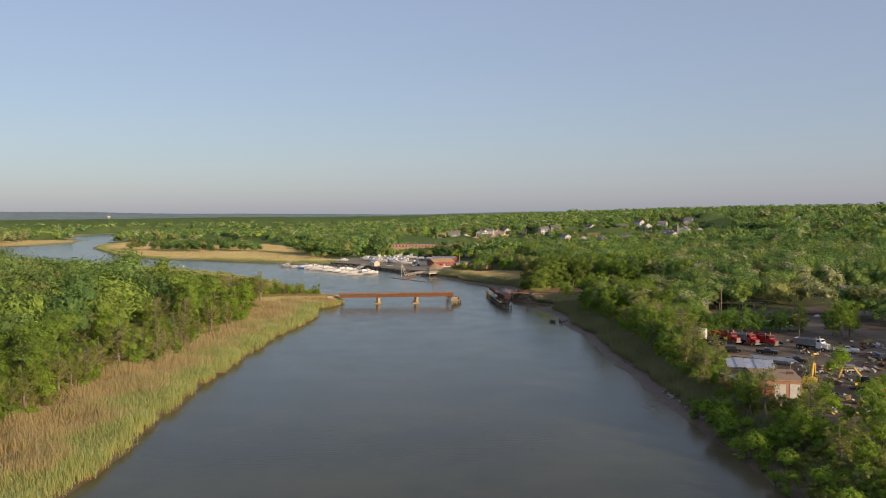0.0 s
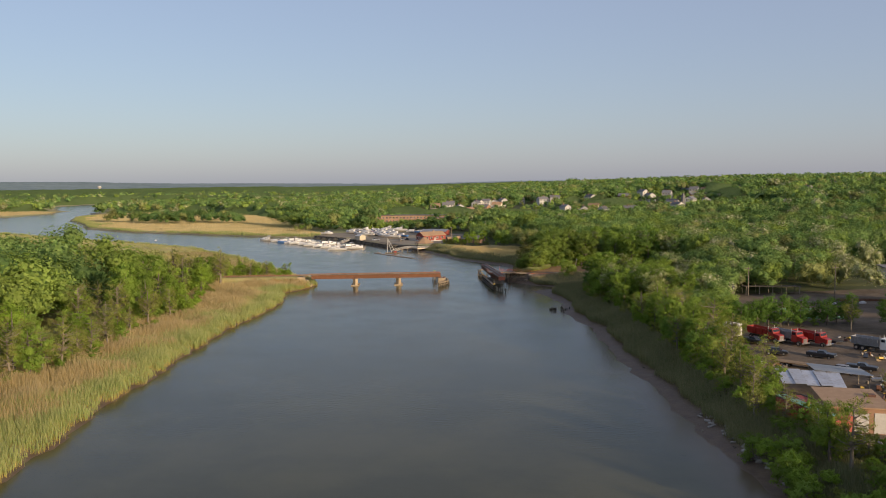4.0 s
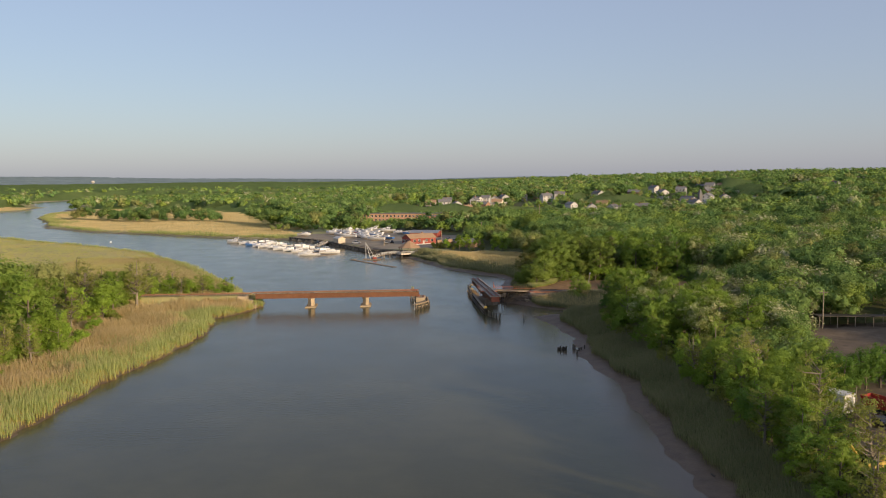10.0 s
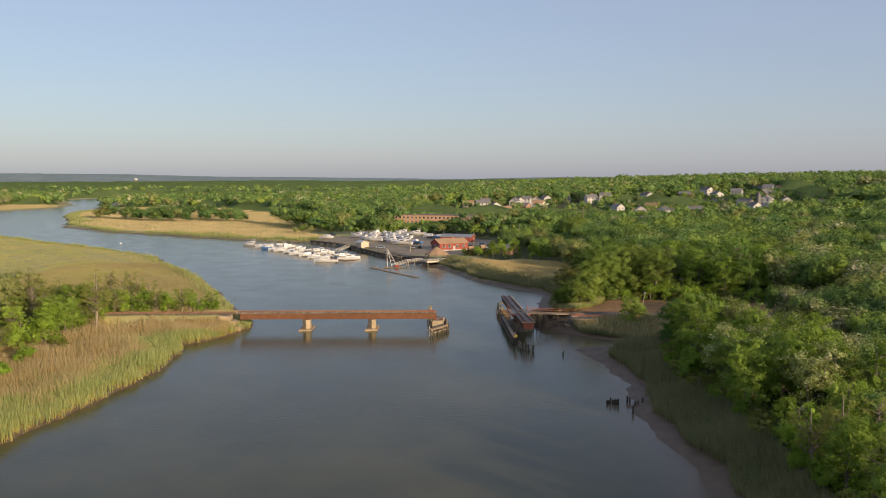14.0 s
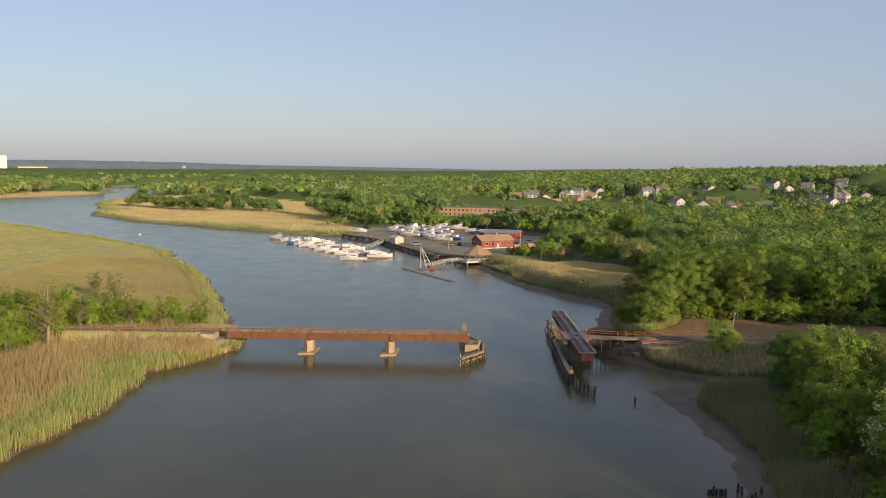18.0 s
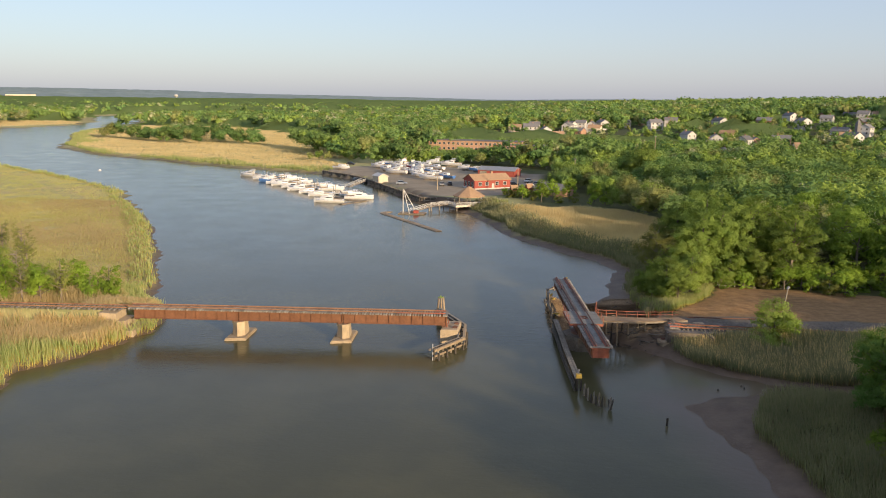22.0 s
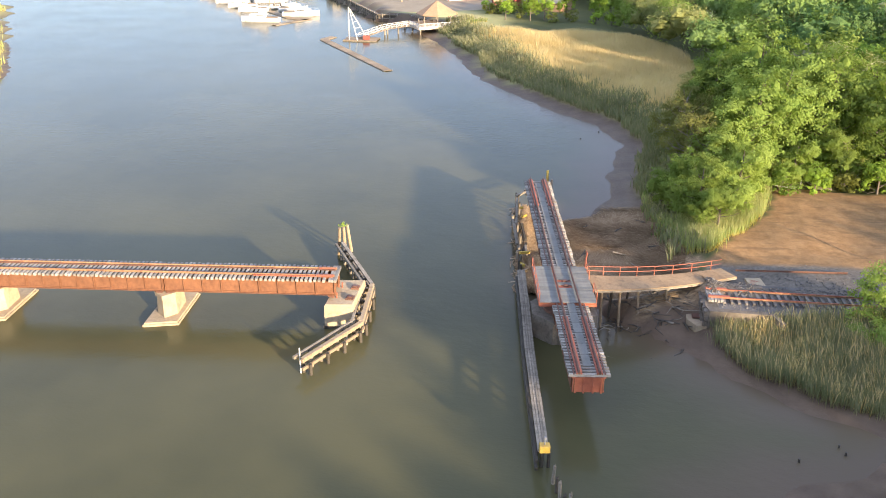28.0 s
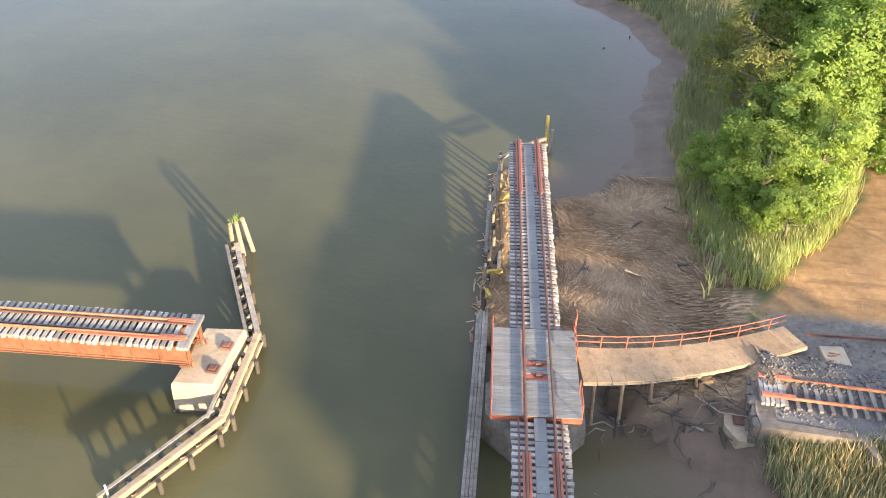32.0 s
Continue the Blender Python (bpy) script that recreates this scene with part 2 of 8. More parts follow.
# ---- mesh helpers ----
def mesh_np(name, verts, faces, material):
    """A mesh from arrays: verts (n, 3), faces (m, 3 or 4)."""
    verts, faces = np.asarray(verts, np.float32), np.asarray(faces, np.int32)
    me = bpy.data.meshes.new(name)
    k = faces.shape[1]
    me.vertices.add(len(verts))
    me.vertices.foreach_set("co", verts.ravel())
    me.loops.add(faces.size)
    me.loops.foreach_set("vertex_index", faces.ravel())
    me.polygons.add(len(faces))
    me.polygons.foreach_set("loop_start", np.arange(0, faces.size, k, dtype=np.int32))
    me.materials.append(material)
    me.update(calc_edges=True)
    return me


def finish(bm, name, material, smooth=False):
    me = bpy.data.meshes.new(name)
    bm.normal_update()
    bm.to_mesh(me)
    bm.free()
    me.materials.append(material)
    if smooth:
        me.polygons.foreach_set("use_smooth", [True] * len(me.polygons))
    return me


def part(name, bm, material, parent, label="", smooth=False):
    """One mesh object under a thing or a part; bm: a bmesh or a ready mesh."""
    me = bm if isinstance(bm, bpy.types.Mesh) else finish(bm, name, material, smooth)
    ob = new(name, me)
    ob.parent = parent
    if label:
        ob["label"] = label
    return ob


def thing(name, label, category, m=None, group="", kind=""):
    ob = new(name)
    ob.empty_display_size = 0.5
    if m is not None:
        ob.matrix_world = m
    return tagged(ob, label, category, group, kind)


def box(bm, c, s, bev=0.0, m=None):
    """A box with centre c and size s, bevelled, turned by m."""
    r = bmesh.ops.create_cube(bm, size=1.0)
    vs = r["verts"]
    for v in vs:
        v.co = Vector((v.co.x * s[0], v.co.y * s[1], v.co.z * s[2]))
    if bev:
        es = list({e for v in vs for e in v.link_edges})
        g = bmesh.ops.bevel(bm, geom=es, offset=bev, segments=1, affect='EDGES', profile=0.5)
        vs = list({v for f in g["faces"] for v in f.verts} | {v for v in vs if v.is_valid})
    t = Matrix.Translation(c) @ (m if m is not None else Matrix())
    for v in vs:
        v.co = t @ v.co
    return vs


def tube(bm, a, b, r0, r1=None, n=8, caps=True):
    """A tapered round bar from a to b."""
    a, b = Vector(a), Vector(b)
    d = b - a
    q = d.to_track_quat('Z', 'Y').to_matrix().to_4x4()
    r = bmesh.ops.create_cone(bm, cap_ends=caps, segments=n, radius1=r0, radius2=r0 if r1 is None else r1, depth=d.length)
    bmesh.ops.transform(bm, matrix=Matrix.Translation((a + b) / 2) @ q, verts=r["verts"])
    return r["verts"]


def prism(bm, outline, z0, z1):
    """An upright prism over a plan outline; z0 and z1 may be numbers or lists."""
    n = len(outline)
    lo = [bm.verts.new((p[0], p[1], z0 if not isinstance(z0, (list, tuple)) else z0[i])) for i, p in enumerate(outline)]
    hi = [bm.verts.new((p[0], p[1], z1 if not isinstance(z1, (list, tuple)) else z1[i])) for i, p in enumerate(outline)]
    for i in range(n):
        bm.faces.new((lo[i], lo[(i + 1) % n], hi[(i + 1) % n], hi[i]))
    bm.faces.new(hi)
    bm.faces.new(list(reversed(lo)))
    return lo + hi


def loft(bm, rings, cap=True):
    """Skin between closed rings of equal length."""
    rows = [[bm.verts.new(p) for p in ring] for ring in rings]
    n = len(rows[0])
    for a, b in zip(rows, rows[1:]):
        for i in range(n):
            bm.faces.new((a[i], a[(i + 1) % n], b[(i + 1) % n], b[i]))
    if cap:
        bm.faces.new(list(reversed(rows[0])))
        bm.faces.new(rows[-1])


# ---- plan of the land ----
WEST = [(-66, -900), (-58, -420), (-52, -300), (-50.8, -226), (-53.6, -196), (-54.6, -166), (-54.2, -132), (-54.4, -112), (-53, -82), (-49.8, -57), (-51, -40), (-54.2, -23),
        (-50.2, -17), (-49.2, -11.5), (-47.9, -5), (-47.2, -1), (-47.4, 5), (-50.5, 11), (-55.8, 18.5), (-66.5, 41.5), (-87, 79), (-103, 109), (-122, 134), (-145, 172), (-171, 195), (-228, 240),
        (-347, 332), (-480, 400), (-700, 430), (-1200, 430)]
FAR_LEFT = [(-1200, 480), (-760, 490), (-640, 530), (-560, 590), (-530, 660), (-525, 760), (-545, 850), (-610, 960), (-690, 1110), (-700, 1230), (-600, 1300), (-250, 1300)]
PENINSULA = [(-250, 1200), (-480, 1170), (-590, 1090), (-545, 960), (-490, 830), (-450, 690), (-400, 560), (-345, 470), (-312, 400), (-254, 347), (-225, 332), (-170, 299),
             (-134, 281), (-93, 263)]
EAST = [(-70, 239), (-30, 168), (-19, 163), (-14, 158), (-15.6, 149), (-10, 140), (-4.7, 127), (0, 115), (4.8, 100), (12, 88), (21, 76), (27, 69), (29, 60), (27.4, 46),
        (25.3, 33), (23, 30), (20, 27), (20.5, 18), (22, 9), (25, 5), (31.4, 0), (38, -7), (44, -11.5), (52, -12.2), (52, -13.8), (43, -14), (36, -18), (32.5, -21),
        (35.5, -29), (37.2, -37), (38.7, -52), (38.3, -69), (39.5, -84), (42, -95), (41.2, -118), (41.2, -134), (42.5, -148), (42.8, -165), (43, -182), (44.5, -203), (46.5, -223), (50, -262), (56, -320), (62, -420), (66, -900)]
RIVER = WEST + FAR_LEFT + PENINSULA + EAST


def inside(px, py, poly):
    res = np.zeros(px.shape, bool)
    n = len(poly)
    for i in range(n):
        (x0, y0), (x1, y1) = poly[i], poly[(i + 1) % n]
        if y0 == y1:
            continue
        c = ((y0 > py) != (y1 > py)) & (px < (x1 - x0) * (py - y0) / (y1 - y0) + x0)
        res ^= c
    return res


def dist_line(px, py, line, closed=False):
    d = np.full(px.shape, 1e9)
    pts = line + line[:1] if closed else line
    for (x0, y0), (x1, y1) in zip(pts, pts[1:]):
        ax, ay = x1 - x0, y1 - y0
        t = np.clip(((px - x0) * ax + (py - y0) * ay) / (ax * ax + ay * ay), 0, 1)
        d = np.minimum(d, np.hypot(px - x0 - t * ax, py - y0 - t * ay))
    return d


def shore(px, py):
    """Metres from the water's edge: above 0 on land, below 0 in the river."""
    wob = 1.0 * np.sin(px * 0.21 + 1.3 * np.sin(py * 0.13)) * np.cos(py * 0.17 + np.sin(px * 0.11)) + 0.5 * np.sin(px * 0.63 + py * 0.51) + 0.35 * np.sin(py * 1.1 - px * 0.37)
    d = dist_line(px, py, RIVER, True)
    return np.where(inside(px, py, RIVER), -d, d) + wob * np.where(np.abs(px) < 120, 1.0, 2.0) * 0.75


def sm(a, b, v):
    t = np.clip((v - a) / (b - a), 0, 1)
    return t * t * (3 - 2 * t)


def height(px, py, d=None):
    px, py = np.asarray(px, float), np.asarray(py, float)
    if d is None:
        d = shore(px, py)
    west = (px < -40) & (py < 420) | (py > 262) & (px < -90)
    lot = sm(150, 166, py) * sm(-95, -88, px) * (1 - sm(300, 330, py)) * (1 - sm(35, 60, px))
    bank_w = np.minimum(0.9, 0.15 + d * 0.5)
    flat = np.where((py > -30) & (py < 36), 6.5, 3.0)
    bank_e = 0.13 * np.minimum(d, flat) + 2.0 * sm(flat, flat + 8, d)
    land = np.where(west, bank_w, bank_e)
    land = land * (1 - lot) + lot * np.where(d > 0.5, 2.0, 0.0)
    track = np.exp(-((py - 6.2 + (px - 33) * 0.03) / 5.6) ** 2) * sm(31.5, 34, px) * 2.9
    land = np.maximum(land, track)
    trackw = np.exp(-((py - 1.5 - 0.0928 * px) / 2.6) ** 2) * (1 - sm(-52.5, -49.5, px)) * 3.6
    land = np.maximum(land, trackw)
    v = px + 0.25 * py
    r = np.hypot(px, py)
    hill = 22.5 * sm(120, 640, v) * sm(60, 400, py + 0.4 * px) * (1 - 0.8 * sm(1300, 2400, r))
    far = sm(3200, 4400, r) * (2 + 25 * sm(0.05, 0.45, -px / np.maximum(r, 1)))
    u = np.clip((px - 24) / 8, 0, 1)
    land = land + 1.75 * np.exp(-(((py - 3.6 - 2.8 * u) / 2.6) ** 2) - (np.maximum(0, np.abs(px - 28) - 4) / 1.6) ** 2)
    rise = 5.5 * sm(470, 600, py) * sm(-150, -40, px) * (1 - sm(900, 1400, r))
    bumps = 0.18 * np.sin(px * 0.35 + 2 * np.sin(py * 0.21)) * np.sin(py * 0.31 + 1.7 * np.sin(px * 0.17)) + 0.06 * np.sin(px * 1.7 + py * 0.9) * np.sin(py * 1.3 - px * 0.4)
    ground = land + rise + hill + far + bumps * sm(0.5, 8, d) * (1 - 0.8 * lot)
    return np.where(d < 0, np.maximum(-2.0, 0.27 + d * 0.10), ground + 0.27)


def gz(x, y):
    return float(height(np.array([x]), np.array([y]))[0])


def steps(*spans):
    out = []
    for a, b, s in spans:
        out += list(np.arange(a, b, s))
    return np.array(out + [spans[-1][1]])


gx = steps((-4900, -1400, 175), (-1400, -420, 28), (-420, -110, 7), (-110, -70, 1.7), (-70, -44, 1.3), (-44, 14, 4), (14, 64, 0.9), (64, 130, 3), (130, 420, 10), (420, 1400, 40), (1400, 4900, 175))
gy = steps((-4900, -900, 250), (-900, -260, 16), (-260, -64, 2.2), (-64, 84, 1.0), (84, 180, 1.8), (180, 420, 5), (420, 1500, 18), (1500, 4900, 170))
GX, GY = np.meshgrid(gx, gy)
GD = shore(GX, GY)
GZ = height(GX, GY, GD)
nx, ny = len(gx), len(gy)
idx = np.arange(nx * ny).reshape(ny, nx)
quads = np.stack([idx[:-1, :-1], idx[:-1, 1:], idx[1:, 1:], idx[1:, :-1]], -1).reshape(-1, 4)

# zones of the ground: bare mud, marsh straw, dirt, asphalt
west_side = (GX < -40) & (GY < 420) | (GY > 262) & (GX < -90)
mud = np.where(west_side, 1 - sm(0.3, 1.6, GD), np.where((GY > -30) & (GY < 36), 1 - sm(5.5, 8.5, GD), 1 - sm(2.4, 4.5, GD)))
marsh = np.where(west_side, 1.0, np.where(GY > 36, 1 - sm(16, 24, GD), 0.0))
DIRT = [(34.5, 13.0), (35.6, 14.4), (37.8, 18.4), (40.5, 22), (43.5, 27), (46, 36), (70, 33), (110, 26), (110, 14), (60, 13)]
YARD = [(62, -215), (62, -190), (58, -170), (62, -128), (70, -72), (84, -50), (160, -36), (195, -60), (190, -230)]
LOT = [(-91, 258), (-84, 285), (-60, 300), (-20, 292), (8, 266), (14, 222), (10, 192), (-4, 178), (-22, 170), (-31, 172), (-66, 236)]
dirt = inside(GX, GY, DIRT).astype(float)
yard_zone = inside(GX, GY, YARD).astype(float)
lot_zone = inside(GX, GY, LOT).astype(float)
GROUND = mat("ground", 0.95)
g_grass = mix(GROUND, tex(GROUND, "Noise", 0.25, 5, 0.7, "World"), (0.055, 0.075, 0.025), (0.13, 0.125, 0.05))
g_mud = mix(GROUND, ramp(GROUND, tex(GROUND, "Noise", 0.5, 6, 0.65, "World"), [(0.3, (0, 0, 0)), (0.7, (1, 1, 1))]), (0.095, 0.066, 0.044), (0.165, 0.116, 0.076))
g_marsh = mix(GROUND, ramp(GROUND, tex(GROUND, "Noise", 0.06, 6, 0.7, "World"), [(0.35, (0, 0, 0)), (0.62, (1, 1, 1))]), (0.50, 0.405, 0.195), (0.36, 0.365, 0.15))
g_dirt = mix(GROUND, ramp(GROUND, tex(GROUND, "Noise", 0.7, 9, 0.78, "World"), [(0.3, (0, 0, 0)), (0.7, (1, 1, 1))]), (0.20, 0.112, 0.05), (0.40, 0.245, 0.115))
rut = ramp(GROUND, tex(GROUND, "Noise", 0.55, 4, 0.55, "World", (0.45, 2.6, 1)), [(0.56, (0, 0, 0)), (0.66, (1, 1, 1))])
g_dirt = mix(GROUND, maths(GROUND, 'MULTIPLY', rut, 0.55), g_dirt, (0.17, 0.105, 0.055))
g_lot = mix(GROUND, ramp(GROUND, tex(GROUND, "Noise", 0.12, 7, 0.7, "World"), [(0.3, (0, 0, 0)), (0.7, (1, 1, 1))]), (0.26, 0.215, 0.15), (0.37, 0.31, 0.225))
c = mix(GROUND, attribute(GROUND, "marsh"), g_grass, g_marsh)
STRAW_MAT = [(20, 7), (24, 3), (33, 5), (34, 14), (31.5, 23), (30, 33), (26, 32), (20, 28)]
straw_zone = inside(GX, GY, STRAW_MAT) * sm(0.2, 1.0, GD)
g_straw = mix(GROUND, ramp(GROUND, tex(GROUND, "Noise", 1.6, 9, 0.8, "World", (0.7, 3.0, 1)), [(0.4, (0, 0, 0)), (0.6, (1, 1, 1))]), (0.11, 0.07, 0.04), (0.38, 0.27, 0.155))
g_yard = mix(GROUND, ramp(GROUND, tex(GROUND, "Noise", 0.2, 7, 0.7, "World"), [(0.3, (0, 0, 0)), (0.7, (1, 1, 1))]), (0.10, 0.076, 0.052), (0.225, 0.17, 0.118))
GRAVEL = [(34, 1.5), (33.4, 9), (35, 13.5), (39, 14.5), (60, 13.5), (110, 14.5), (110, 0), (60, 0.5), (44, -0.5), (39, 0)]
gravel_zone = inside(GX, GY, GRAVEL).astype(float)
g_gravel = mix(GROUND, ramp(GROUND, tex(GROUND, "Noise", 2.5, 8, 0.8, "World"), [(0.35, (0, 0, 0)), (0.65, (1, 1, 1))]), (0.105, 0.09, 0.072), (0.23, 0.20, 0.16))
c = mix(GROUND, attribute(GROUND, "gravel"), c, g_gravel)
c = mix(GROUND, attribute(GROUND, "dirt"), c, g_dirt)
c = mix(GROUND, attribute(GROUND, "yard"), c, g_yard)
c = mix(GROUND, attribute(GROUND, "lot"), c, g_lot)
c = mix(GROUND, attribute(GROUND, "mud"), c, g_mud)
c = mix(GROUND, attribute(GROUND, "straw"), c, g_straw)
into(GROUND, Base_Color=c, Specular_IOR_Level=0.2, Roughness=maths(GROUND, 'SUBTRACT', 0.95, maths(GROUND, 'MULTIPLY', attribute(GROUND, "mud"), 0.4)),
     Normal=bump(GROUND, tex(GROUND, "Noise", 1.6, 7, 0.7, "World"), 0.6, 0.12))
me = mesh_np("ground", np.stack([GX.ravel(), GY.ravel(), GZ.ravel()], 1), quads, GROUND)
for key, values in (("mud", mud), ("marsh", marsh), ("dirt", dirt), ("lot", lot_zone), ("yard", yard_zone), ("straw", straw_zone), ("gravel", gravel_zone)):
    me.attributes.new(key, 'FLOAT', 'POINT').data.foreach_set("value", values.astype(np.float32).ravel())
me.polygons.foreach_set("use_smooth", [True] * len(me.polygons))
tagged(new("ground", me), "marsh, mud flats, dirt yards and wooded land along the river", "ground", kind="structure")

WATER = mat("river_water", 0.07)
w1, w2 = tex(WATER, "Noise", 0.9, 3, 0.55, "World", (1, 1.6, 1)), tex(WATER, "Noise", 0.10, 3, 0.5, "World")
ripple = maths(WATER, 'ADD', maths(WATER, 'MULTIPLY', w1, 0.35), maths(WATER, 'MULTIPLY', tex(WATER, "Noise", 3.2, 2, 0.5, "World", (1, 2.2, 1)), 0.12))
wc = mix(WATER, ramp(WATER, tex(WATER, "Noise", 0.035, 4, 0.6, "World"), [(0.4, (0, 0, 0)), (0.62, (1, 1, 1))]), (0.070, 0.068, 0.033), (0.097, 0.090, 0.042))
wc = mix(WATER, attribute(WATER, "silt"), wc, (0.125, 0.092, 0.06))
into(WATER, Base_Color=wc, IOR=1.33, Specular_IOR_Level=0.28, Normal=bump(WATER, ripple, 0.3, 0.18), Roughness=maths(WATER, 'ADD', 0.09, maths(WATER, 'MULTIPLY', w2, 0.16)))
wet = (GD.ravel()[quads].min(1) < 3) & (GX.ravel()[quads].min(1) > -1300) & (GX.ravel()[quads].max(1) < 400) & (GY.ravel()[quads].max(1) < 1400) & (GY.ravel()[quads].min(1) > -950)
used, back = np.unique(quads[wet], return_inverse=True)
me = mesh_np("water", np.stack([GX.ravel()[used], GY.ravel()[used], np.full(len(used), 0.22)], 1), back.reshape(-1, 4), WATER)
me.attributes.new("silt", 'FLOAT', 'POINT').data.foreach_set("value", np.where(GX > -40, sm(-9, 0.5, GD), 0.6 * sm(-3, 0.5, GD)).astype(np.float32).ravel()[used])
tagged(new("water", me), "calm grey-brown tidal river with faint ripples", "river", kind="structure")


# ---- trees ----
def ico(sub):
    bm = bmesh.new()
    bmesh.ops.create_icosphere(bm, subdivisions=sub, radius=1.0)
    v, f = np.array([p.co[:] for p in bm.verts]), np.array([[q.index for q in t.verts] for t in bm.faces])
    bm.free()
    return v, f


ICO = {1: ico(1), 2: ico(2)}


def mass(rng, c, r, sub):
    """An uneven leaf mass, as triangles."""
    v, f = ICO[sub]
    v = v * (1 + rng.uniform(-0.22, 0.2, (len(v), 1))) * r + c
    return v[f]


def crown_leaves(rng, n_clump, per, size, rx, rz, z0, lump=0.0, low=-0.55, tight=0.085):
    """Leaves for a crown: clumps over a handful of uneven boughs, with gaps between them."""
    cen, out = [], []
    n_lobe = int(rng.integers(7, 11))
    lobes = [(np.array([0, 0, 0.25 * rng.normal()]), 0.6)]
    for k in range(n_lobe):
        a, up = 2 * np.pi * (k + rng.uniform(-0.35, 0.35)) / n_lobe, rng.uniform(low, 0.8)
        q = rng.uniform(0.42, 0.78) * math.sqrt(max(0.12, 1 - up * up * 0.75))
        lobes.append((np.array([q * math.cos(a), q * math.sin(a), up * 0.74]), rng.uniform(0.24, 0.44)))
    weight = np.array([r * r for _, r in lobes])
    pick = rng.choice(len(lobes), n_clump, p=weight / weight.sum())
    for k in pick:
        c0, r = lobes[k]
        v = rng.normal(size=3)
        v[2] += 0.25
        v /= np.linalg.norm(v)
        p = c0 + v * r * rng.uniform(0.6, 1.12)
        cen.append(p * (rx, rx, rz) + (0, 0, z0))
        out.append(v)
    out = np.repeat(np.array(out), per, axis=0)
    cen = np.repeat(np.array(cen), per, axis=0)
    pos = cen + rng.normal(size=cen.shape) * np.array([1, 1, 0.6]) * rx * tight
    nrm = rng.normal(size=pos.shape) * 0.42 + (0, 0, 0.35) + out * 1.35
    nrm /= np.linalg.norm(nrm, axis=1)[:, None]
    u = np.cross(nrm, rng.normal(size=nrm.shape))
    u /= np.linalg.norm(u, axis=1)[:, None]
    w = np.cross(nrm, u)
    s = size * rng.uniform(0.55, 1.35, (len(pos), 1))
    quads = np.stack([pos - u * s, pos - w * s * 0.5 + nrm * s * 0.15, pos + u * s, pos + w * s * 0.5 - nrm * s * 0.12], 1)
    tris = np.concatenate([quads[:, (0, 1, 2)], quads[:, (0, 2, 3)]])
    if lump > 0:
        for c0, r in lobes:
            tris = np.concatenate([tris, mass(rng, c0, r * lump, 1) * (rx, rx, rz) + (0, 0, z0)])
    return tris, cen[::per]


def limbs(rng, cen, height_, r, n_limb, fork, bark):
    """A tapered, slightly crooked trunk with limbs that reach into the crown."""
    bm = bmesh.new()
    lean = Vector((rng.uniform(-0.06, 0.06), rng.uniform(-0.06, 0.06), 0))
    knots = [Vector((0, 0, -0.6))]
    for k in range(1, 5):
        f = k / 4
        knots.append(Vector((lean.x * height_ * f + rng.uniform(-0.1, 0.1) * r * 4, lean.y * height_ * f + rng.uniform(-0.1, 0.1) * r * 4, height_ * 0.82 * f)))
    for k, (a, b) in enumerate(zip(knots, knots[1:])):
        tube(bm, a, b, r * (1.15 - 0.24 * k), r * (1.15 - 0.24 * (k + 1)), 7, False)
    for k in rng.permutation(len(cen))[:n_limb]:
        end = Vector(cen[k])
        z = max(fork * height_, min(0.78 * height_, end.z - rng.uniform(0.8, 2.2)))
        start = Vector((lean.x * z, lean.y * z, z))
        mid = start.lerp(end, 0.55) + Vector((rng.normal() * 0.2, rng.normal() * 0.2, -0.25))
        q = r * 0.42 * rng.uniform(0.7, 1.1)
        tube(bm, start, mid, q, q * 0.55, 5, False)
        tube(bm, mid, end, q * 0.55, q * 0.15, 5, False)
    return finish(bm, "trunk", bark, True)


def tree_kind(seed, leaf, h, rx, n_clump, per, size, label, n_limb=14, fork=0.3, low=-0.55, zc=0.62, shrub=False, fill=0.34, near=False, tight=0.085):
    rng = np.random.default_rng(seed)
    rz = h * (1 - zc) * 1.08
    tris, cen = crown_leaves(rng, n_clump, per, size, rx, rz, h * zc, fill, low, tight)
    return ("shrub" if shrub else "tree", mesh_np("crown", tris.reshape(-1, 3), np.arange(len(tris) * 3).reshape(-1, 3), NEAR_LEAF[leaf] if near else LEAF[leaf]), limbs(rng, cen, h, 0.02 * h + 0.03, n_limb, fork, BARK_PALE if leaf == 3 else BARK), label)


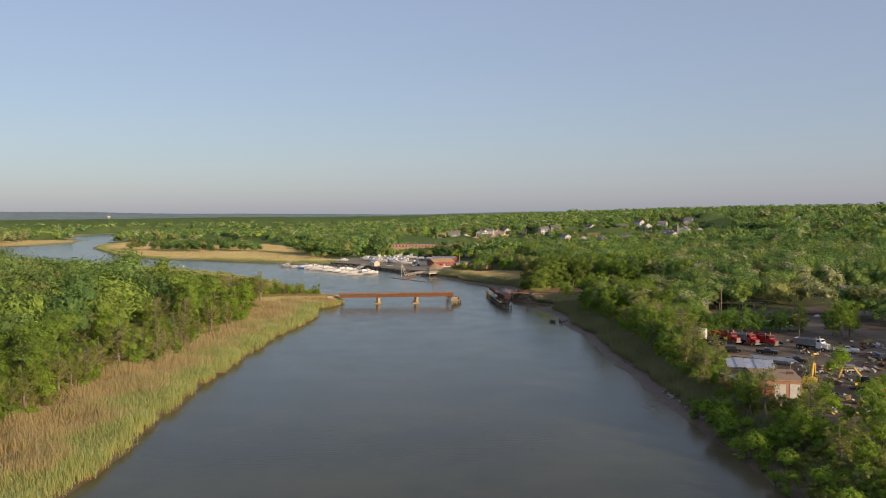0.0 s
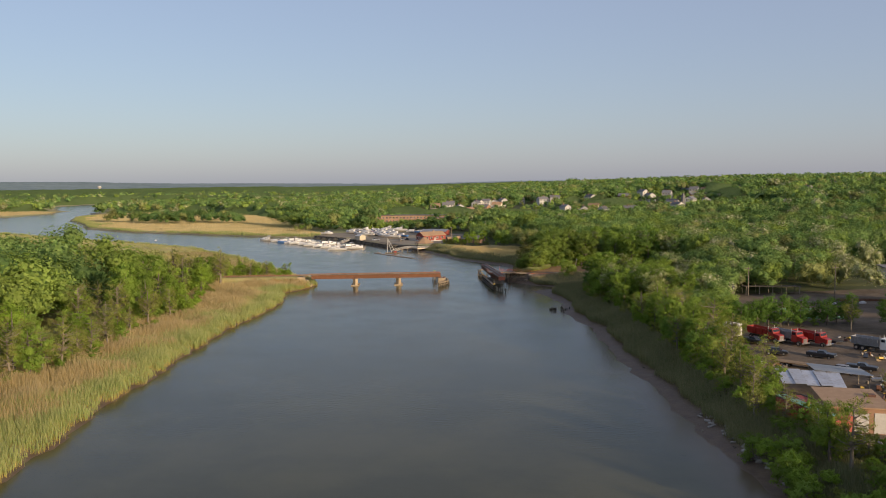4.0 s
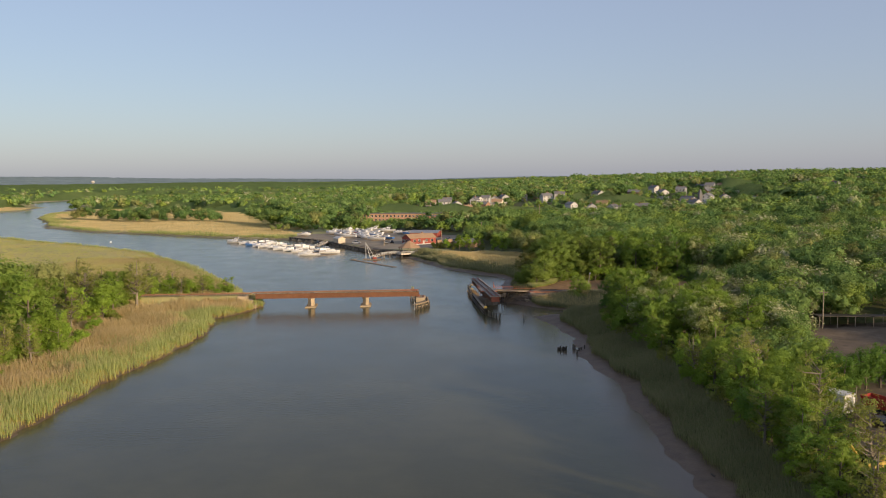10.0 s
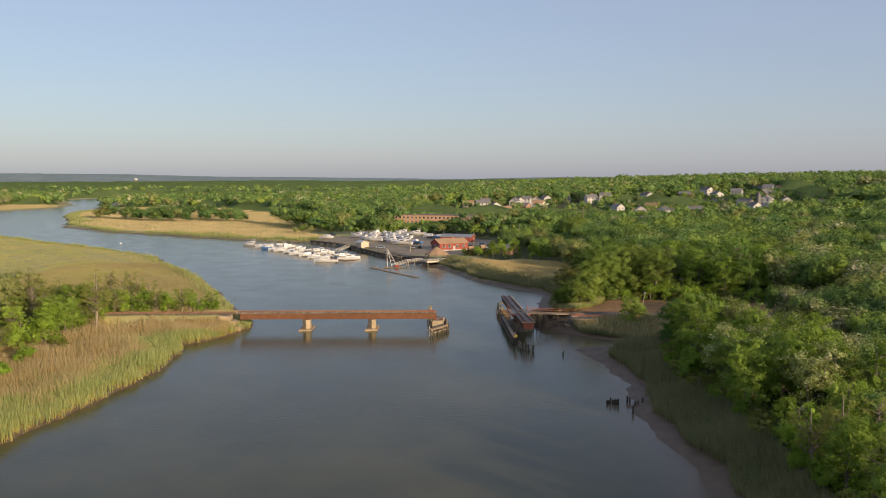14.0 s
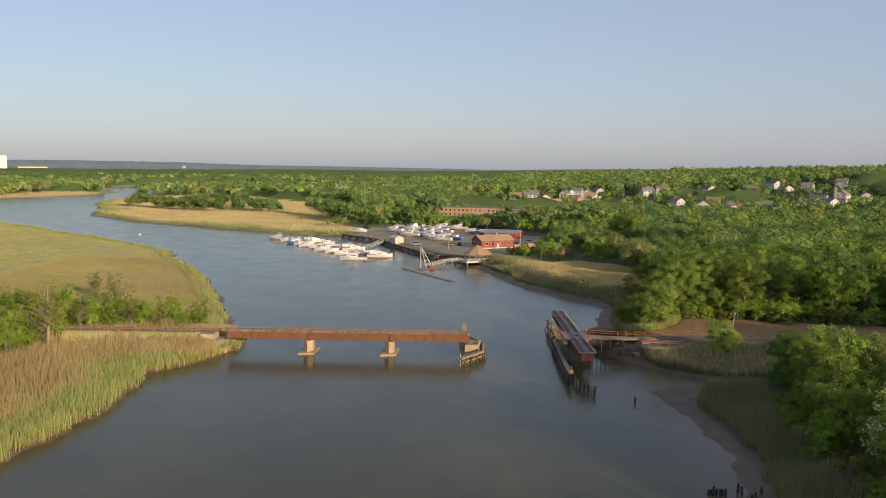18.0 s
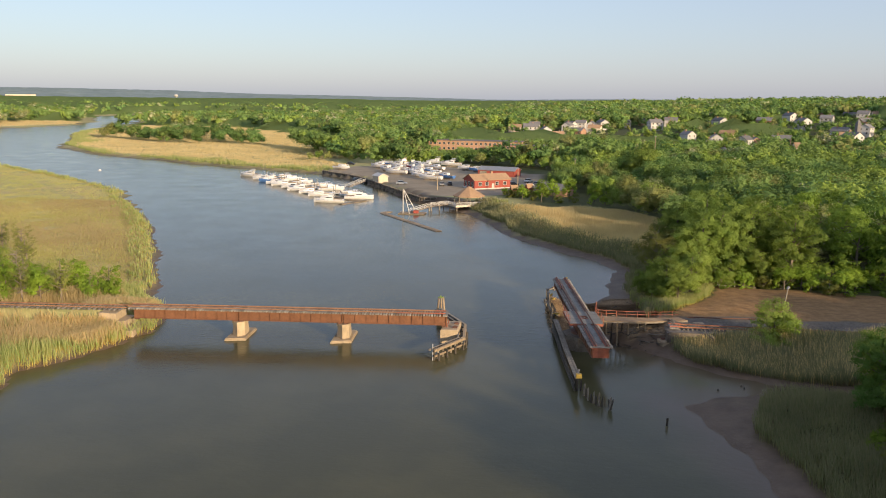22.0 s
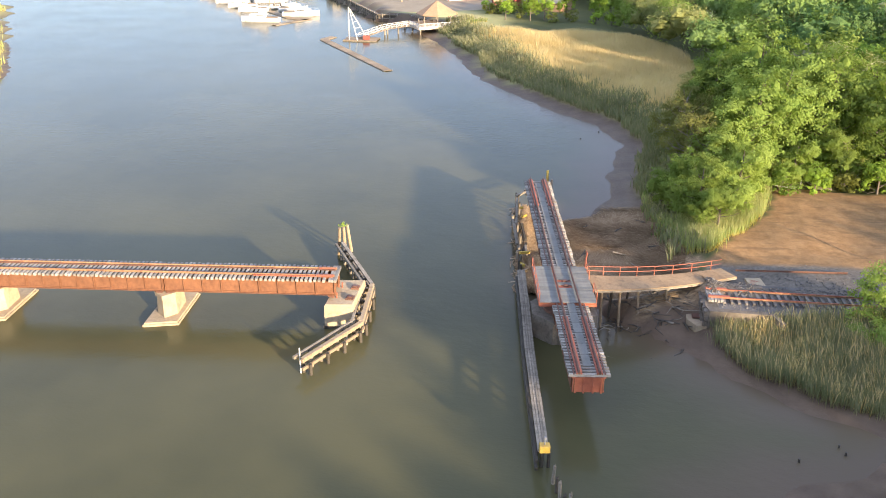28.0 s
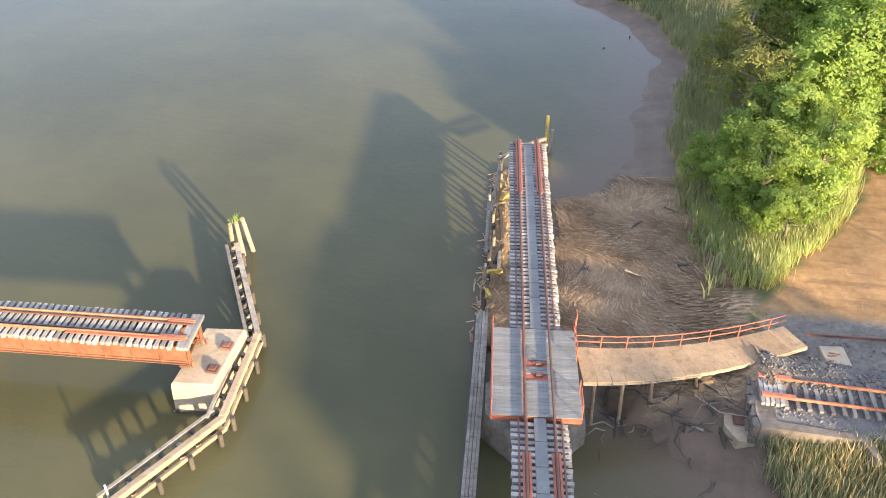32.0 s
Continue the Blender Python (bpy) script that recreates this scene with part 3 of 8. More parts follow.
KINDS = {
    "broad": [tree_kind(s, 0, 13, 4.6, 140, 44, 0.18, "broad green deciduous tree in full spring leaf", low=-0.92, zc=0.54) for s in (1, 2)],
    "dark": [tree_kind(s, 1, 14, 5.0, 150, 44, 0.18, "dense dark green deciduous tree", low=-0.92, zc=0.54) for s in (3, 4)],
    "lime": [tree_kind(s, 2, 9, 3.6, 115, 38, 0.16, "young bright lime-green tree", low=-0.8, zc=0.55) for s in (5, 6)],
    "thin": [tree_kind(s, 3, 13, 3.5, 100, 24, 0.15, "thin-leaved olive tree with bare pale limbs showing", 44, 0.3, -0.8, 0.58, fill=0.0) for s in (7, 8)],
    "blossom": [tree_kind(s, 4, 12, 4.4, 125, 42, 0.18, "tree with cream blossom among pale green leaves", low=-0.9, zc=0.54) for s in (9, 10)],
    "shrub": [tree_kind(s, k, 4.2, 2.4, 70, 34, 0.14, "low bushy green shrub", 8, 0.1, -0.9, 0.48, True) for s, k in ((11, 0), (12, 2), (13, 3))],
    "near_lime": [tree_kind(s, 2, 9, 4.2, 220, 76, 0.125, "bright lime-green tree with fine leaves beside the mud bank", 26, 0.12, -0.9, 0.52, fill=0.3, near=True, tight=0.07) for s in (14, 15)],
    "near_olive": [tree_kind(s, 3, 10, 4.0, 170, 44, 0.12, "olive-green tree with open crown and fine twigs", 44, 0.2, -0.85, 0.55, fill=0.0, near=True, tight=0.075) for s in (16, 19)],
    "near_broad": [tree_kind(s, 0, 13, 5.4, 270, 78, 0.135, "large leafy green tree at the edge of the clearing", 30, 0.25, -0.85, 0.56, fill=0.3, near=True, tight=0.065) for s in (17, 18)],
    "near_bush": [tree_kind(s, 2, 6.4, 4.0, 220, 70, 0.12, "broad rounded lime-green bush between reeds and track", 22, 0.05, -0.95, 0.44, fill=0.3, near=True, tight=0.075) for s in (21,)],
    "near_dark": [tree_kind(s, 1, 11, 5.2, 260, 78, 0.135, "dense round dark green tree behind the reeds", 24, 0.2, -0.95, 0.52, fill=0.34, near=True, tight=0.065) for s in (20,)],
}
GROUP = {"tree": "riverside trees", "shrub": "riverside shrubs"}
tree_rng = random.Random(5)


def plant(kind, x, y, s=1.0, sz=None):
    name, crown, trunk, label = tree_rng.choice(KINDS[kind])
    t = tagged(new(name), label, name, GROUP[name])
    t.matrix_world = pose(x, y, gz(x, y) - 0.1, 0, 0, tree_rng.uniform(0, 360)) @ Matrix.Diagonal((s, s, sz or s, 1))
    for key, me in (("trunk", trunk), ("crown", crown)):
        new(key, me).parent = t


def far_crown(rng, n_lobe, n_leaf, size):
    """A rounded, uneven far crown of unit height: leaf masses with many loose sprays over them."""
    lobes = [(np.array([0, 0, 0.56]), 0.34)]
    for k in range(n_lobe - 1):
        a, up = 2 * np.pi * (k + rng.uniform(-0.3, 0.3)) / max(1, n_lobe - 1), rng.uniform(-0.26, 0.26)
        q = rng.uniform(0.2, 0.31)
        lobes.append((np.array([q * math.cos(a), q * math.sin(a), 0.53 + up]), rng.uniform(0.15, 0.25)))
    out = [mass(rng, c, r * 0.55, 1) for c, r in lobes]
    if n_leaf:
        rad = np.array([r for _, r in lobes])
        pick = rng.choice(len(lobes), n_leaf, p=rad ** 2 / (rad ** 2).sum())
        n = rng.normal(size=(n_leaf, 3)) + (0, 0, 0.45)
        n /= np.linalg.norm(n, axis=1)[:, None]
        p = np.array([c for c, _ in lobes])[pick] + n * (rad[pick] * rng.uniform(0.55, 1.12, n_leaf))[:, None]
        u = np.cross(n + rng.normal(size=n.shape) * 0.5, rng.normal(size=n.shape))
        u /= np.linalg.norm(u, axis=1)[:, None]
        w = np.cross(n, u)
        s_ = size * rng.uniform(0.6, 1.35, (n_leaf, 1))
        out.append(np.stack([p - u * s_ - w * s_ * 0.4, p + u * s_ * 0.8 - w * s_ * 0.5, p + w * s_ * 0.9 + n * s_ * 0.2], 1))
    return np.concatenate(out)


def wood(name, label, x, y, h, detail, leaf, seed):
    """Trees of one leaf colour in one mesh; detail: lobes, sprays and their size, in parts of the height."""
    rng = np.random.default_rng(seed)
    protos = [far_crown(rng, *detail) for k in range(5)]
    out, tone = [], []
    z = height(x, y)
    ang, pick = rng.uniform(0, 2 * np.pi, len(x)), rng.integers(0, 5, len(x))
    wide, tones = h * rng.uniform(0.85, 1.35, len(x)), rng.uniform(0, 1, len(x))
    for i in range(len(x)):
        p = protos[pick[i]]
        c_, s_ = math.cos(ang[i]), math.sin(ang[i])
        q = np.empty_like(p)
        q[..., 0] = (p[..., 0] * c_ - p[..., 1] * s_) * wide[i] + x[i]
        q[..., 1] = (p[..., 0] * s_ + p[..., 1] * c_) * wide[i] + y[i]
        q[..., 2] = p[..., 2] * h[i] + z[i]
        out.append(q.reshape(-1, 3))
        tone.append(np.full(len(p), tones[i], np.float32))
    v = np.concatenate(out)
    me = mesh_np(name, v, np.arange(len(v)).reshape(-1, 3), HAZED_LEAF[leaf])
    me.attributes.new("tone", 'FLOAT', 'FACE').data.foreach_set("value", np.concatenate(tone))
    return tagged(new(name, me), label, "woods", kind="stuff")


def grove(poly, n, gap, lo, hi, mixp, seed):
    """Trees beyond the near rows, one mesh for each leaf colour."""
    rng_ = random.Random(seed)
    got = []
    xs, ys = [p[0] for p in poly], [p[1] for p in poly]
    for _ in range(n * 40):
        x, y = rng_.uniform(min(xs), max(xs)), rng_.uniform(min(ys), max(ys))
        if len(got) < n and inside(np.array([x]), np.array([y]), poly)[0] and all((x - a) ** 2 + (y - b) ** 2 > gap * gap for a, b in got):
            got.append((x, y))
    g = np.array(got)
    r2 = np.random.default_rng(seed)
    sort, hs = r2.choice(5, len(g), p=mixp), r2.uniform(lo, hi, len(g))
    for leaf, word in enumerate(("mixed green", "dark green", "bright spring green", "olive brown", "cream-blossomed")):
        k = sort == leaf
        if k.any():
            wood("woods", "leafy " + word + " trees behind the front rows", g[k, 0], g[k, 1], hs[k], (9, 1500, 0.024), leaf, seed * 10 + leaf)


def scatter(poly, n, gap, mixv, s0=0.8, s1=1.2, keep=None):
    """Trees at random in a plan outline, no two nearer than gap."""
    got = []
    xs, ys = [p[0] for p in poly], [p[1] for p in poly]
    for _ in range(n * 40):
        if len(got) >= n:
            break
        x, y = tree_rng.uniform(min(xs), max(xs)), tree_rng.uniform(min(ys), max(ys))
        if not inside(np.array([x]), np.array([y]), poly)[0] or any((x - a) ** 2 + (y - b) ** 2 < gap * gap for a, b in got):
            continue
        got.append((x, y))
        plant(tree_rng.choice(mixv), x, y, tree_rng.uniform(s0, s1))
    return got


# west wood: front row, then the back
scatter([(-78, -240), (-77, -196), (-81, -158), (-75, -140), (-79, -104), (-73, -78), (-77, -40), (-78, -6), (-96, -6), (-97, -240)], 46, 5.0, ["thin", "thin", "lime", "broad", "lime", "broad"], 0.9, 1.4)
scatter([(-76, -240), (-75, -196), (-79, -158), (-73, -140), (-77, -104), (-71, -78), (-75, -40), (-80, -8), (-84, -8), (-84, -240)], 34, 2.8, ["shrub"], 0.8, 1.2)
grove([(-97, -236), (-98, -14), (-114, -14), (-114, -236)], 24, 6.5, 15, 22, (0.4, 0.15, 0.3, 0.15, 0.0), 41)
scatter([(-76, -222), (-78, -160), (-71, -140), (-73.5, -100), (-70, -78), (-74, -60), (-79, -60), (-76, -110), (-79, -160), (-84, -222)], 34, 3.6, ["thin", "lime", "broad", "thin"], 0.7, 1.0)
scatter([(-74, -222), (-76, -160), (-69.5, -140), (-72, -100), (-69, -78), (-73, -50), (-77, -50), (-76, -110), (-79, -160), (-80, -222)], 46, 2.0, ["shrub"], 0.5, 0.9)
# beyond the west track
scatter([(-60, 12), (-66, 6), (-80, 1), (-92, 2), (-92, 16), (-72, 16), (-62, 16)], 30, 2.7, ["lime", "shrub", "thin", "lime", "thin"], 0.55, 0.85)
scatter([(-70, 20), (-92, 18), (-110, 30), (-110, 52), (-90, 40)], 9, 5, ["thin", "shrub", "lime"], 0.5, 0.7)
grove([(-100, 10), (-108, 32), (-190, 60), (-190, 12)], 14, 8, 6, 10, (0.3, 0.1, 0.3, 0.3, 0.0), 42)
scatter([(-80, -26), (-72, -8), (-100, -4), (-106, -26)], 10, 4.2, ["thin", "broad", "lime"], 0.7, 0.95)
# east bank shrubs and trees in front of the yard
scatter([(55, -242), (51, -206), (60, -200), (72, -204), (70, -242)], 30, 3.0, ["lime", "shrub", "broad", "shrub", "thin"], 0.55, 0.85)
scatter([(51.5, -204), (51, -170), (51.5, -142), (52, -104), (55, -104), (56, -142), (55, -200)], 46, 2.1, ["shrub", "shrub", "shrub", "shrub", "thin"], 0.5, 0.9)
scatter([(53, -176), (53, -124), (60, -120), (61, -150), (57.5, -178)], 22, 3.1, ["thin", "broad", "lime", "dark", "shrub"], 0.45, 0.68)
scatter([(54, -140), (53, -110), (51.5, -84), (66, -84), (67, -118), (60, -138)], 34, 3.6, ["lime", "broad", "shrub", "thin", "lime"], 0.6, 0.9)
scatter([(52, -84), (50, -62), (50, -38), (58, -25), (66, -36), (68, -84)], 36, 4.4, ["broad", "thin", "lime", "blossom", "lime", "broad"], 0.8, 1.1)
scatter([(51.5, -104), (48.5, -70), (46.5, -46), (48, -36), (51, -60), (54, -104)], 24, 2.3, ["shrub"], 0.55, 0.95)
grove([(84, -12), (80, 2), (104, 3), (104, -48), (78, -52), (70, -34)], 30, 5.4, 8, 12, (0.25, 0.25, 0.1, 0.1, 0.3), 43)
scatter([(70, -116), (78, -110), (90, -107), (104, -106), (104, -101), (84, -101), (70, -108)], 26, 2.8, ["dark", "shrub", "dark", "dark"], 0.42, 0.62)
grove([(64, -100), (64, -70), (78, -54), (86, -58), (78, -84), (76, -98)], 24, 4.2, 6, 10, (0.3, 0.3, 0.2, 0.0, 0.2), 44)
for x, y, k, s in ((81.5, -177, "lime", 0.8), (76, -176, "thin", 0.45), (98.5, -114, "thin", 0.75), (107.5, -121, "broad", 0.9), (112, -116, "broad", 0.8), (109, -112, "dark", 0.7), (57, -141, "lime", 0.95), (54.5, -143, "lime", 0.85), (60, -134, "thin", 0.9), (62.5, -140, "thin", 0.8), (59, -152, "thin", 0.85), (57, -160, "broad", 0.6), (60, -166, "thin", 0.75), (56, -171, "broad", 0.55), (53.5, -177, "thin", 0.6), (54, -184, "broad", 0.42), (53.2, -191, "thin", 0.55), (55.5, -197, "broad", 0.5), (63.5, -203, "shrub", 0.8), (59, -204, "shrub", 0.9), (57, -199, "shrub", 0.7), (82, -186, "shrub", 0.7)):
    plant(k, x, y, s)
scatter([(41, 36), (60, 35.5), (76, 38), (76, 44), (45, 46)], 22, 3, ["shrub"], 0.8, 1.3)
scatter([(47.5, -262), (45.5, -222), (46, -198), (57, -198), (62, -262)], 64, 2.2, ["shrub"], 0.55, 1.1)
scatter([(-2, 176), (8, 178), (22, 188), (26, 196), (10, 192), (-2, 184)], 12, 2.6, ["shrub"], 0.5, 0.8)
grove([(24, 166), (46, 166), (62, 178), (52, 214), (40, 206), (30, 190)], 22, 4.2, 5, 9, (0.35, 0.1, 0.5, 0.05, 0.0), 49)
scatter([(42, 33), (70, 31.5), (100, 26), (100, 34), (60, 38), (44, 38)], 26, 2.6, ["shrub"], 0.7, 1.2)
# north of the track
for x, y, k, s in ((34.8, 23, "near_lime", 0.85), (33.9, 29, "near_lime", 1.0), (35.5, 37, "near_olive", 1.05), (39.5, 26.5, "near_lime", 0.95), (42.5, 38, "near_broad", 1.2), (35.5, 45, "near_olive", 1.1),
                   (46.5, 42, "near_broad", 1.3), (40, 53, "near_broad", 1.1), (53, 45, "near_broad", 1.35), (47.4, 1.2, "near_bush", 1.0), (52, -27.5, "near_dark", 0.85), (55, -21.5, "near_lime", 1.05), (50.5, -40, "near_lime", 0.6), (58, -31, "near_dark", 0.9), (60.5, -20, "near_broad", 0.6), (66, -22, "near_broad", 0.7), (47, 55, "near_broad", 1.35),
                   (36.5, 20, "near_lime", 0.6), (41, 32, "near_lime", 0.8), (37.5, 41, "near_lime", 0.9), (48, 36.5, "near_lime", 0.75), (54, 38, "near_lime", 0.8), (33, 26, "near_lime", 0.6), (38, 48, "near_lime", 0.9), (43, 48, "near_lime", 1.0), (60, 41, "near_broad", 1.2), (37, 33, "near_lime", 1.0)):
    plant(k, x, y, s)
scatter([(58, 46), (56, 58), (68, 76), (84, 90), (100, 38), (75, 39)], 22, 6.4, ["broad", "dark", "broad", "blossom", "blossom"], 1.0, 1.3)
scatter([(40, 64), (46, 100), (60, 104), (70, 84), (56, 60), (48, 60)], 26, 4.4, ["lime", "broad", "thin", "blossom"], 0.45, 0.7)
grove([(46, 104), (42, 128), (32, 148), (40, 165), (64, 165), (76, 105), (60, 108)], 22, 6, 8, 13, (0.3, 0.0, 0.4, 0.15, 0.15), 45)
scatter([(2, 158), (22, 160), (34, 152), (30, 170), (12, 172)], 11, 4, ["shrub", "shrub", "lime"], 0.6, 0.9)
grove([(40, 178), (48, 230), (38, 262), (56, 268), (66, 180)], 14, 6, 11, 16, (0.4, 0.3, 0.3, 0.0, 0.0), 46)
grove([(14, 192), (18, 222), (12, 262), (30, 268), (44, 214), (34, 190)], 30, 4.2, 7, 11, (0.4, 0.1, 0.4, 0.1, 0.0), 50)
scatter([(-1, 170), (8, 172), (16, 182), (8, 184), (0, 178)], 9, 2.4, ["shrub"], 0.6, 0.9)
# behind the marina and on the peninsula
grove([(-128, 322), (-108, 320), (-62, 312), (-14, 306), (28, 282), (30, 300), (-20, 322), (-100, 338)], 40, 5.0, 5, 8, (0.4, 0.1, 0.35, 0.15, 0.0), 47)
grove([(-345, 505), (-250, 446), (-187, 446), (-195, 470), (-240, 500), (-330, 540)], 26, 7.5, 10, 14, (0.2, 0.5, 0.0, 0.1, 0.2), 48)


# ---- far woods, too many to count ----
MEADOWS = [[(-254, 347), (-170, 299), (-93, 263), (-88, 300), (-110, 330), (-118, 400), (-135, 470), (-150, 560), (-230, 680), (-330, 780), (-440, 760), (-420, 560), (-330, 430)],
           [(-560, 590), (-520, 800), (-600, 860), (-900, 700), (-900, 560)], [(-700, 1230), (-250, 1230), (-250, 1420), (-700, 1420)], [(-640, 1080), (-250, 1180), (-250, 1120), (-560, 960)]]
TOWN = [(-34, 415, 60, 45), (30, 600, 85, 95), (120, 660, 40, 60), (130, 480, 30, 45), (205, 600, 60, 50), (225, 490, 50, 50), (110, 345, 45, 30), (300, 320, 90, 60), (190, 420, 90, 40), (430, 560, 120, 60)]


def wood_points(n, r0, r1, seed, gap=0):
    """Places for far trees in a wide sector round the view, off the water, marsh, yards and town."""
    rng = np.random.default_rng(seed)
    r, a = np.sqrt(rng.uniform(r0 * r0, r1 * r1, n)), rng.uniform(radians(-48), radians(44), n)
    x, y = 15 + r * np.sin(a), -120 + r * np.cos(a)
    d = shore(x, y)
    ok = d > 16
    for m_ in MEADOWS + [LOT, YARD, DIRT]:
        ok &= ~inside(x, y, m_)
    ok &= ~((x < -30) & (y < 300)) & ~((x < 60) & (y < 300)) & ~((y < 345) & (x < -80))
    for cx, cy, sx, sy in TOWN:
        ok &= ~((((x - cx) / sx) ** 2 + ((y - cy) / sy) ** 2 < 1) & (rng.uniform(size=n) < 0.52))
    return x[ok], y[ok], rng


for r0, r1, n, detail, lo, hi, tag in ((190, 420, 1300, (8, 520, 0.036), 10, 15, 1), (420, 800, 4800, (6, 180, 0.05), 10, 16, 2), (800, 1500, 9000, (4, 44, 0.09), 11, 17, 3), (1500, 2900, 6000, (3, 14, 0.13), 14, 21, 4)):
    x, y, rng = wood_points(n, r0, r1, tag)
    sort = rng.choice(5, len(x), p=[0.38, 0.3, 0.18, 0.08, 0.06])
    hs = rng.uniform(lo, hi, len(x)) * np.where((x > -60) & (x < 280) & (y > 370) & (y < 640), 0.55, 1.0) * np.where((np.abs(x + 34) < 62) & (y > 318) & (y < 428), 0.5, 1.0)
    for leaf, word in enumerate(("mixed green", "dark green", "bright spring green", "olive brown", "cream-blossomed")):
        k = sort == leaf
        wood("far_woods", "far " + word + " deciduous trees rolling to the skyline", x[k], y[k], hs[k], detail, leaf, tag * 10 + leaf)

# closer woods behind the first rows
def filled(poly, n, gap, seed):
    rng_ = np.random.default_rng(seed)
    xs_, ys_ = [p[0] for p in poly], [p[1] for p in poly]
    x_, y_ = rng_.uniform(min(xs_), max(xs_), n), rng_.uniform(min(ys_), max(ys_), n)
    k_ = inside(x_, y_, poly)
    return x_[k_], y_[k_], rng_


for poly, n, lo, hi, mixp, tag in (([(-112, -300), (-112, -14), (-230, 0), (-230, -300)], 420, 17, 24, (0.4, 0.2, 0.25, 0.15, 0.0), 21),
                                   ([(76, 88), (100, 36), (100, 4), (240, -30), (260, 160), (66, 166), (64, 108)], 520, 11, 16, (0.36, 0.34, 0.12, 0.06, 0.12), 22),
                                   ([(100, -48), (80, -50), (100, 2), (240, -32), (230, -60)], 160, 9, 13, (0.25, 0.25, 0.1, 0.1, 0.3), 23),
                                   ([(64, 168), (56, 270), (120, 300), (260, 240), (260, 160)], 300, 10, 14, (0.4, 0.3, 0.2, 0.05, 0.05), 24),
                                   ([(128, -100), (128, -62), (230, -62), (240, -150), (200, -240), (145, -240), (124, -160)], 190, 9, 13, (0.35, 0.3, 0.15, 0.1, 0.1), 28),
                                   ([(-110, 340), (-20, 324), (30, 302), (60, 300), (60, 390), (0, 380), (-100, 385), (-160, 430)], 170, 11, 16, (0.4, 0.2, 0.3, 0.1, 0.0), 25),
                                   ([(-330, 540), (-240, 500), (-195, 470), (-215, 520), (-300, 580)], 60, 10, 15, (0.2, 0.5, 0.1, 0.1, 0.1), 26),
                                   ([(-560, 600), (-640, 580), (-900, 640), (-1000, 1000), (-640, 940), (-600, 820)], 500, 12, 17, (0.4, 0.35, 0.1, 0.05, 0.1), 27)):
    x, y, rng = filled(poly, n, 0, tag)
    open_ground = (x > 136) & (x < 215) & (y > -66) & (y < -6)
    x, y = x[~open_ground], y[~open_ground]
    sort = rng.choice(5, len(x), p=mixp)
    hs = rng.uniform(lo, hi, len(x)) * np.where((np.abs(x + 34) < 52) & (y > 318) & (y < 425), 0.4, 1.0)
    for leaf, word in enumerate(("mixed green", "dark green", "bright spring green", "olive brown", "cream-blossomed")):
        k = sort == leaf
        if k.any():
            wood("woods", "dense " + word + " riverside trees", x[k], y[k], hs[k], (6, 200, 0.042) if tag in (26, 27) else (8, 700, 0.033) if tag in (24, 25, 28) else (9, 1200, 0.026), leaf, tag * 10 + leaf)

# closed canopy under the far trees, out to the ridge
cx_, cy_ = np.arange(-4600, 3200, 27.0), np.arange(440, 4700, 27.0)
CX, CY = np.meshgrid(cx_, cy_)
rng = np.random.default_rng(3)
CX = CX + rng.uniform(-12, 12, CX.shape)
CY = CY + rng.uniform(-12, 12, CY.shape)
cd = shore(CX, CY)
cz = height(CX, CY, cd)
blank = (cd < 30) | (CY < 460) & (CX < 250)
for m_ in MEADOWS:
    blank |= inside(CX, CY, m_)
for tx, ty, sx, sy in TOWN:
    blank |= ((CX - tx) / sx) ** 2 + ((CY - ty) / sy) ** 2 < 1.3
swell = 7 * np.sin(CX * 0.0031) * np.sin(CX * 0.0013 + 1) * sm(2600, 3400, np.hypot(CX, CY))
CZ = swell + np.where(blank, cz - 3, cz + 5.5 + rng.uniform(0, 7, CX.shape) + 11 * sm(1200, 2600, np.hypot(CX, CY)))
ids = np.arange(CX.size).reshape(CX.shape)
q = np.stack([ids[:-1, :-1], ids[:-1, 1:], ids[1:, 1:], ids[1:, :-1]], -1).reshape(-1, 4)
verts_c = np.stack([CX.ravel(), CY.ravel(), CZ.ravel()], 1)
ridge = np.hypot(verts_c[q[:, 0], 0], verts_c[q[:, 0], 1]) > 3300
tagged(new("far_canopy", mesh_np("far_canopy", verts_c, q[~ridge], HAZED_LEAF[0])), "distant closed woodland canopy reaching the ridge", "woods", kind="stuff")
tagged(new("far_ridge", mesh_np("far_ridge", verts_c, q[ridge], HAZED_RIDGE)), "low wooded ridge along the horizon, coloured bluish for haze", "woods", kind="stuff")


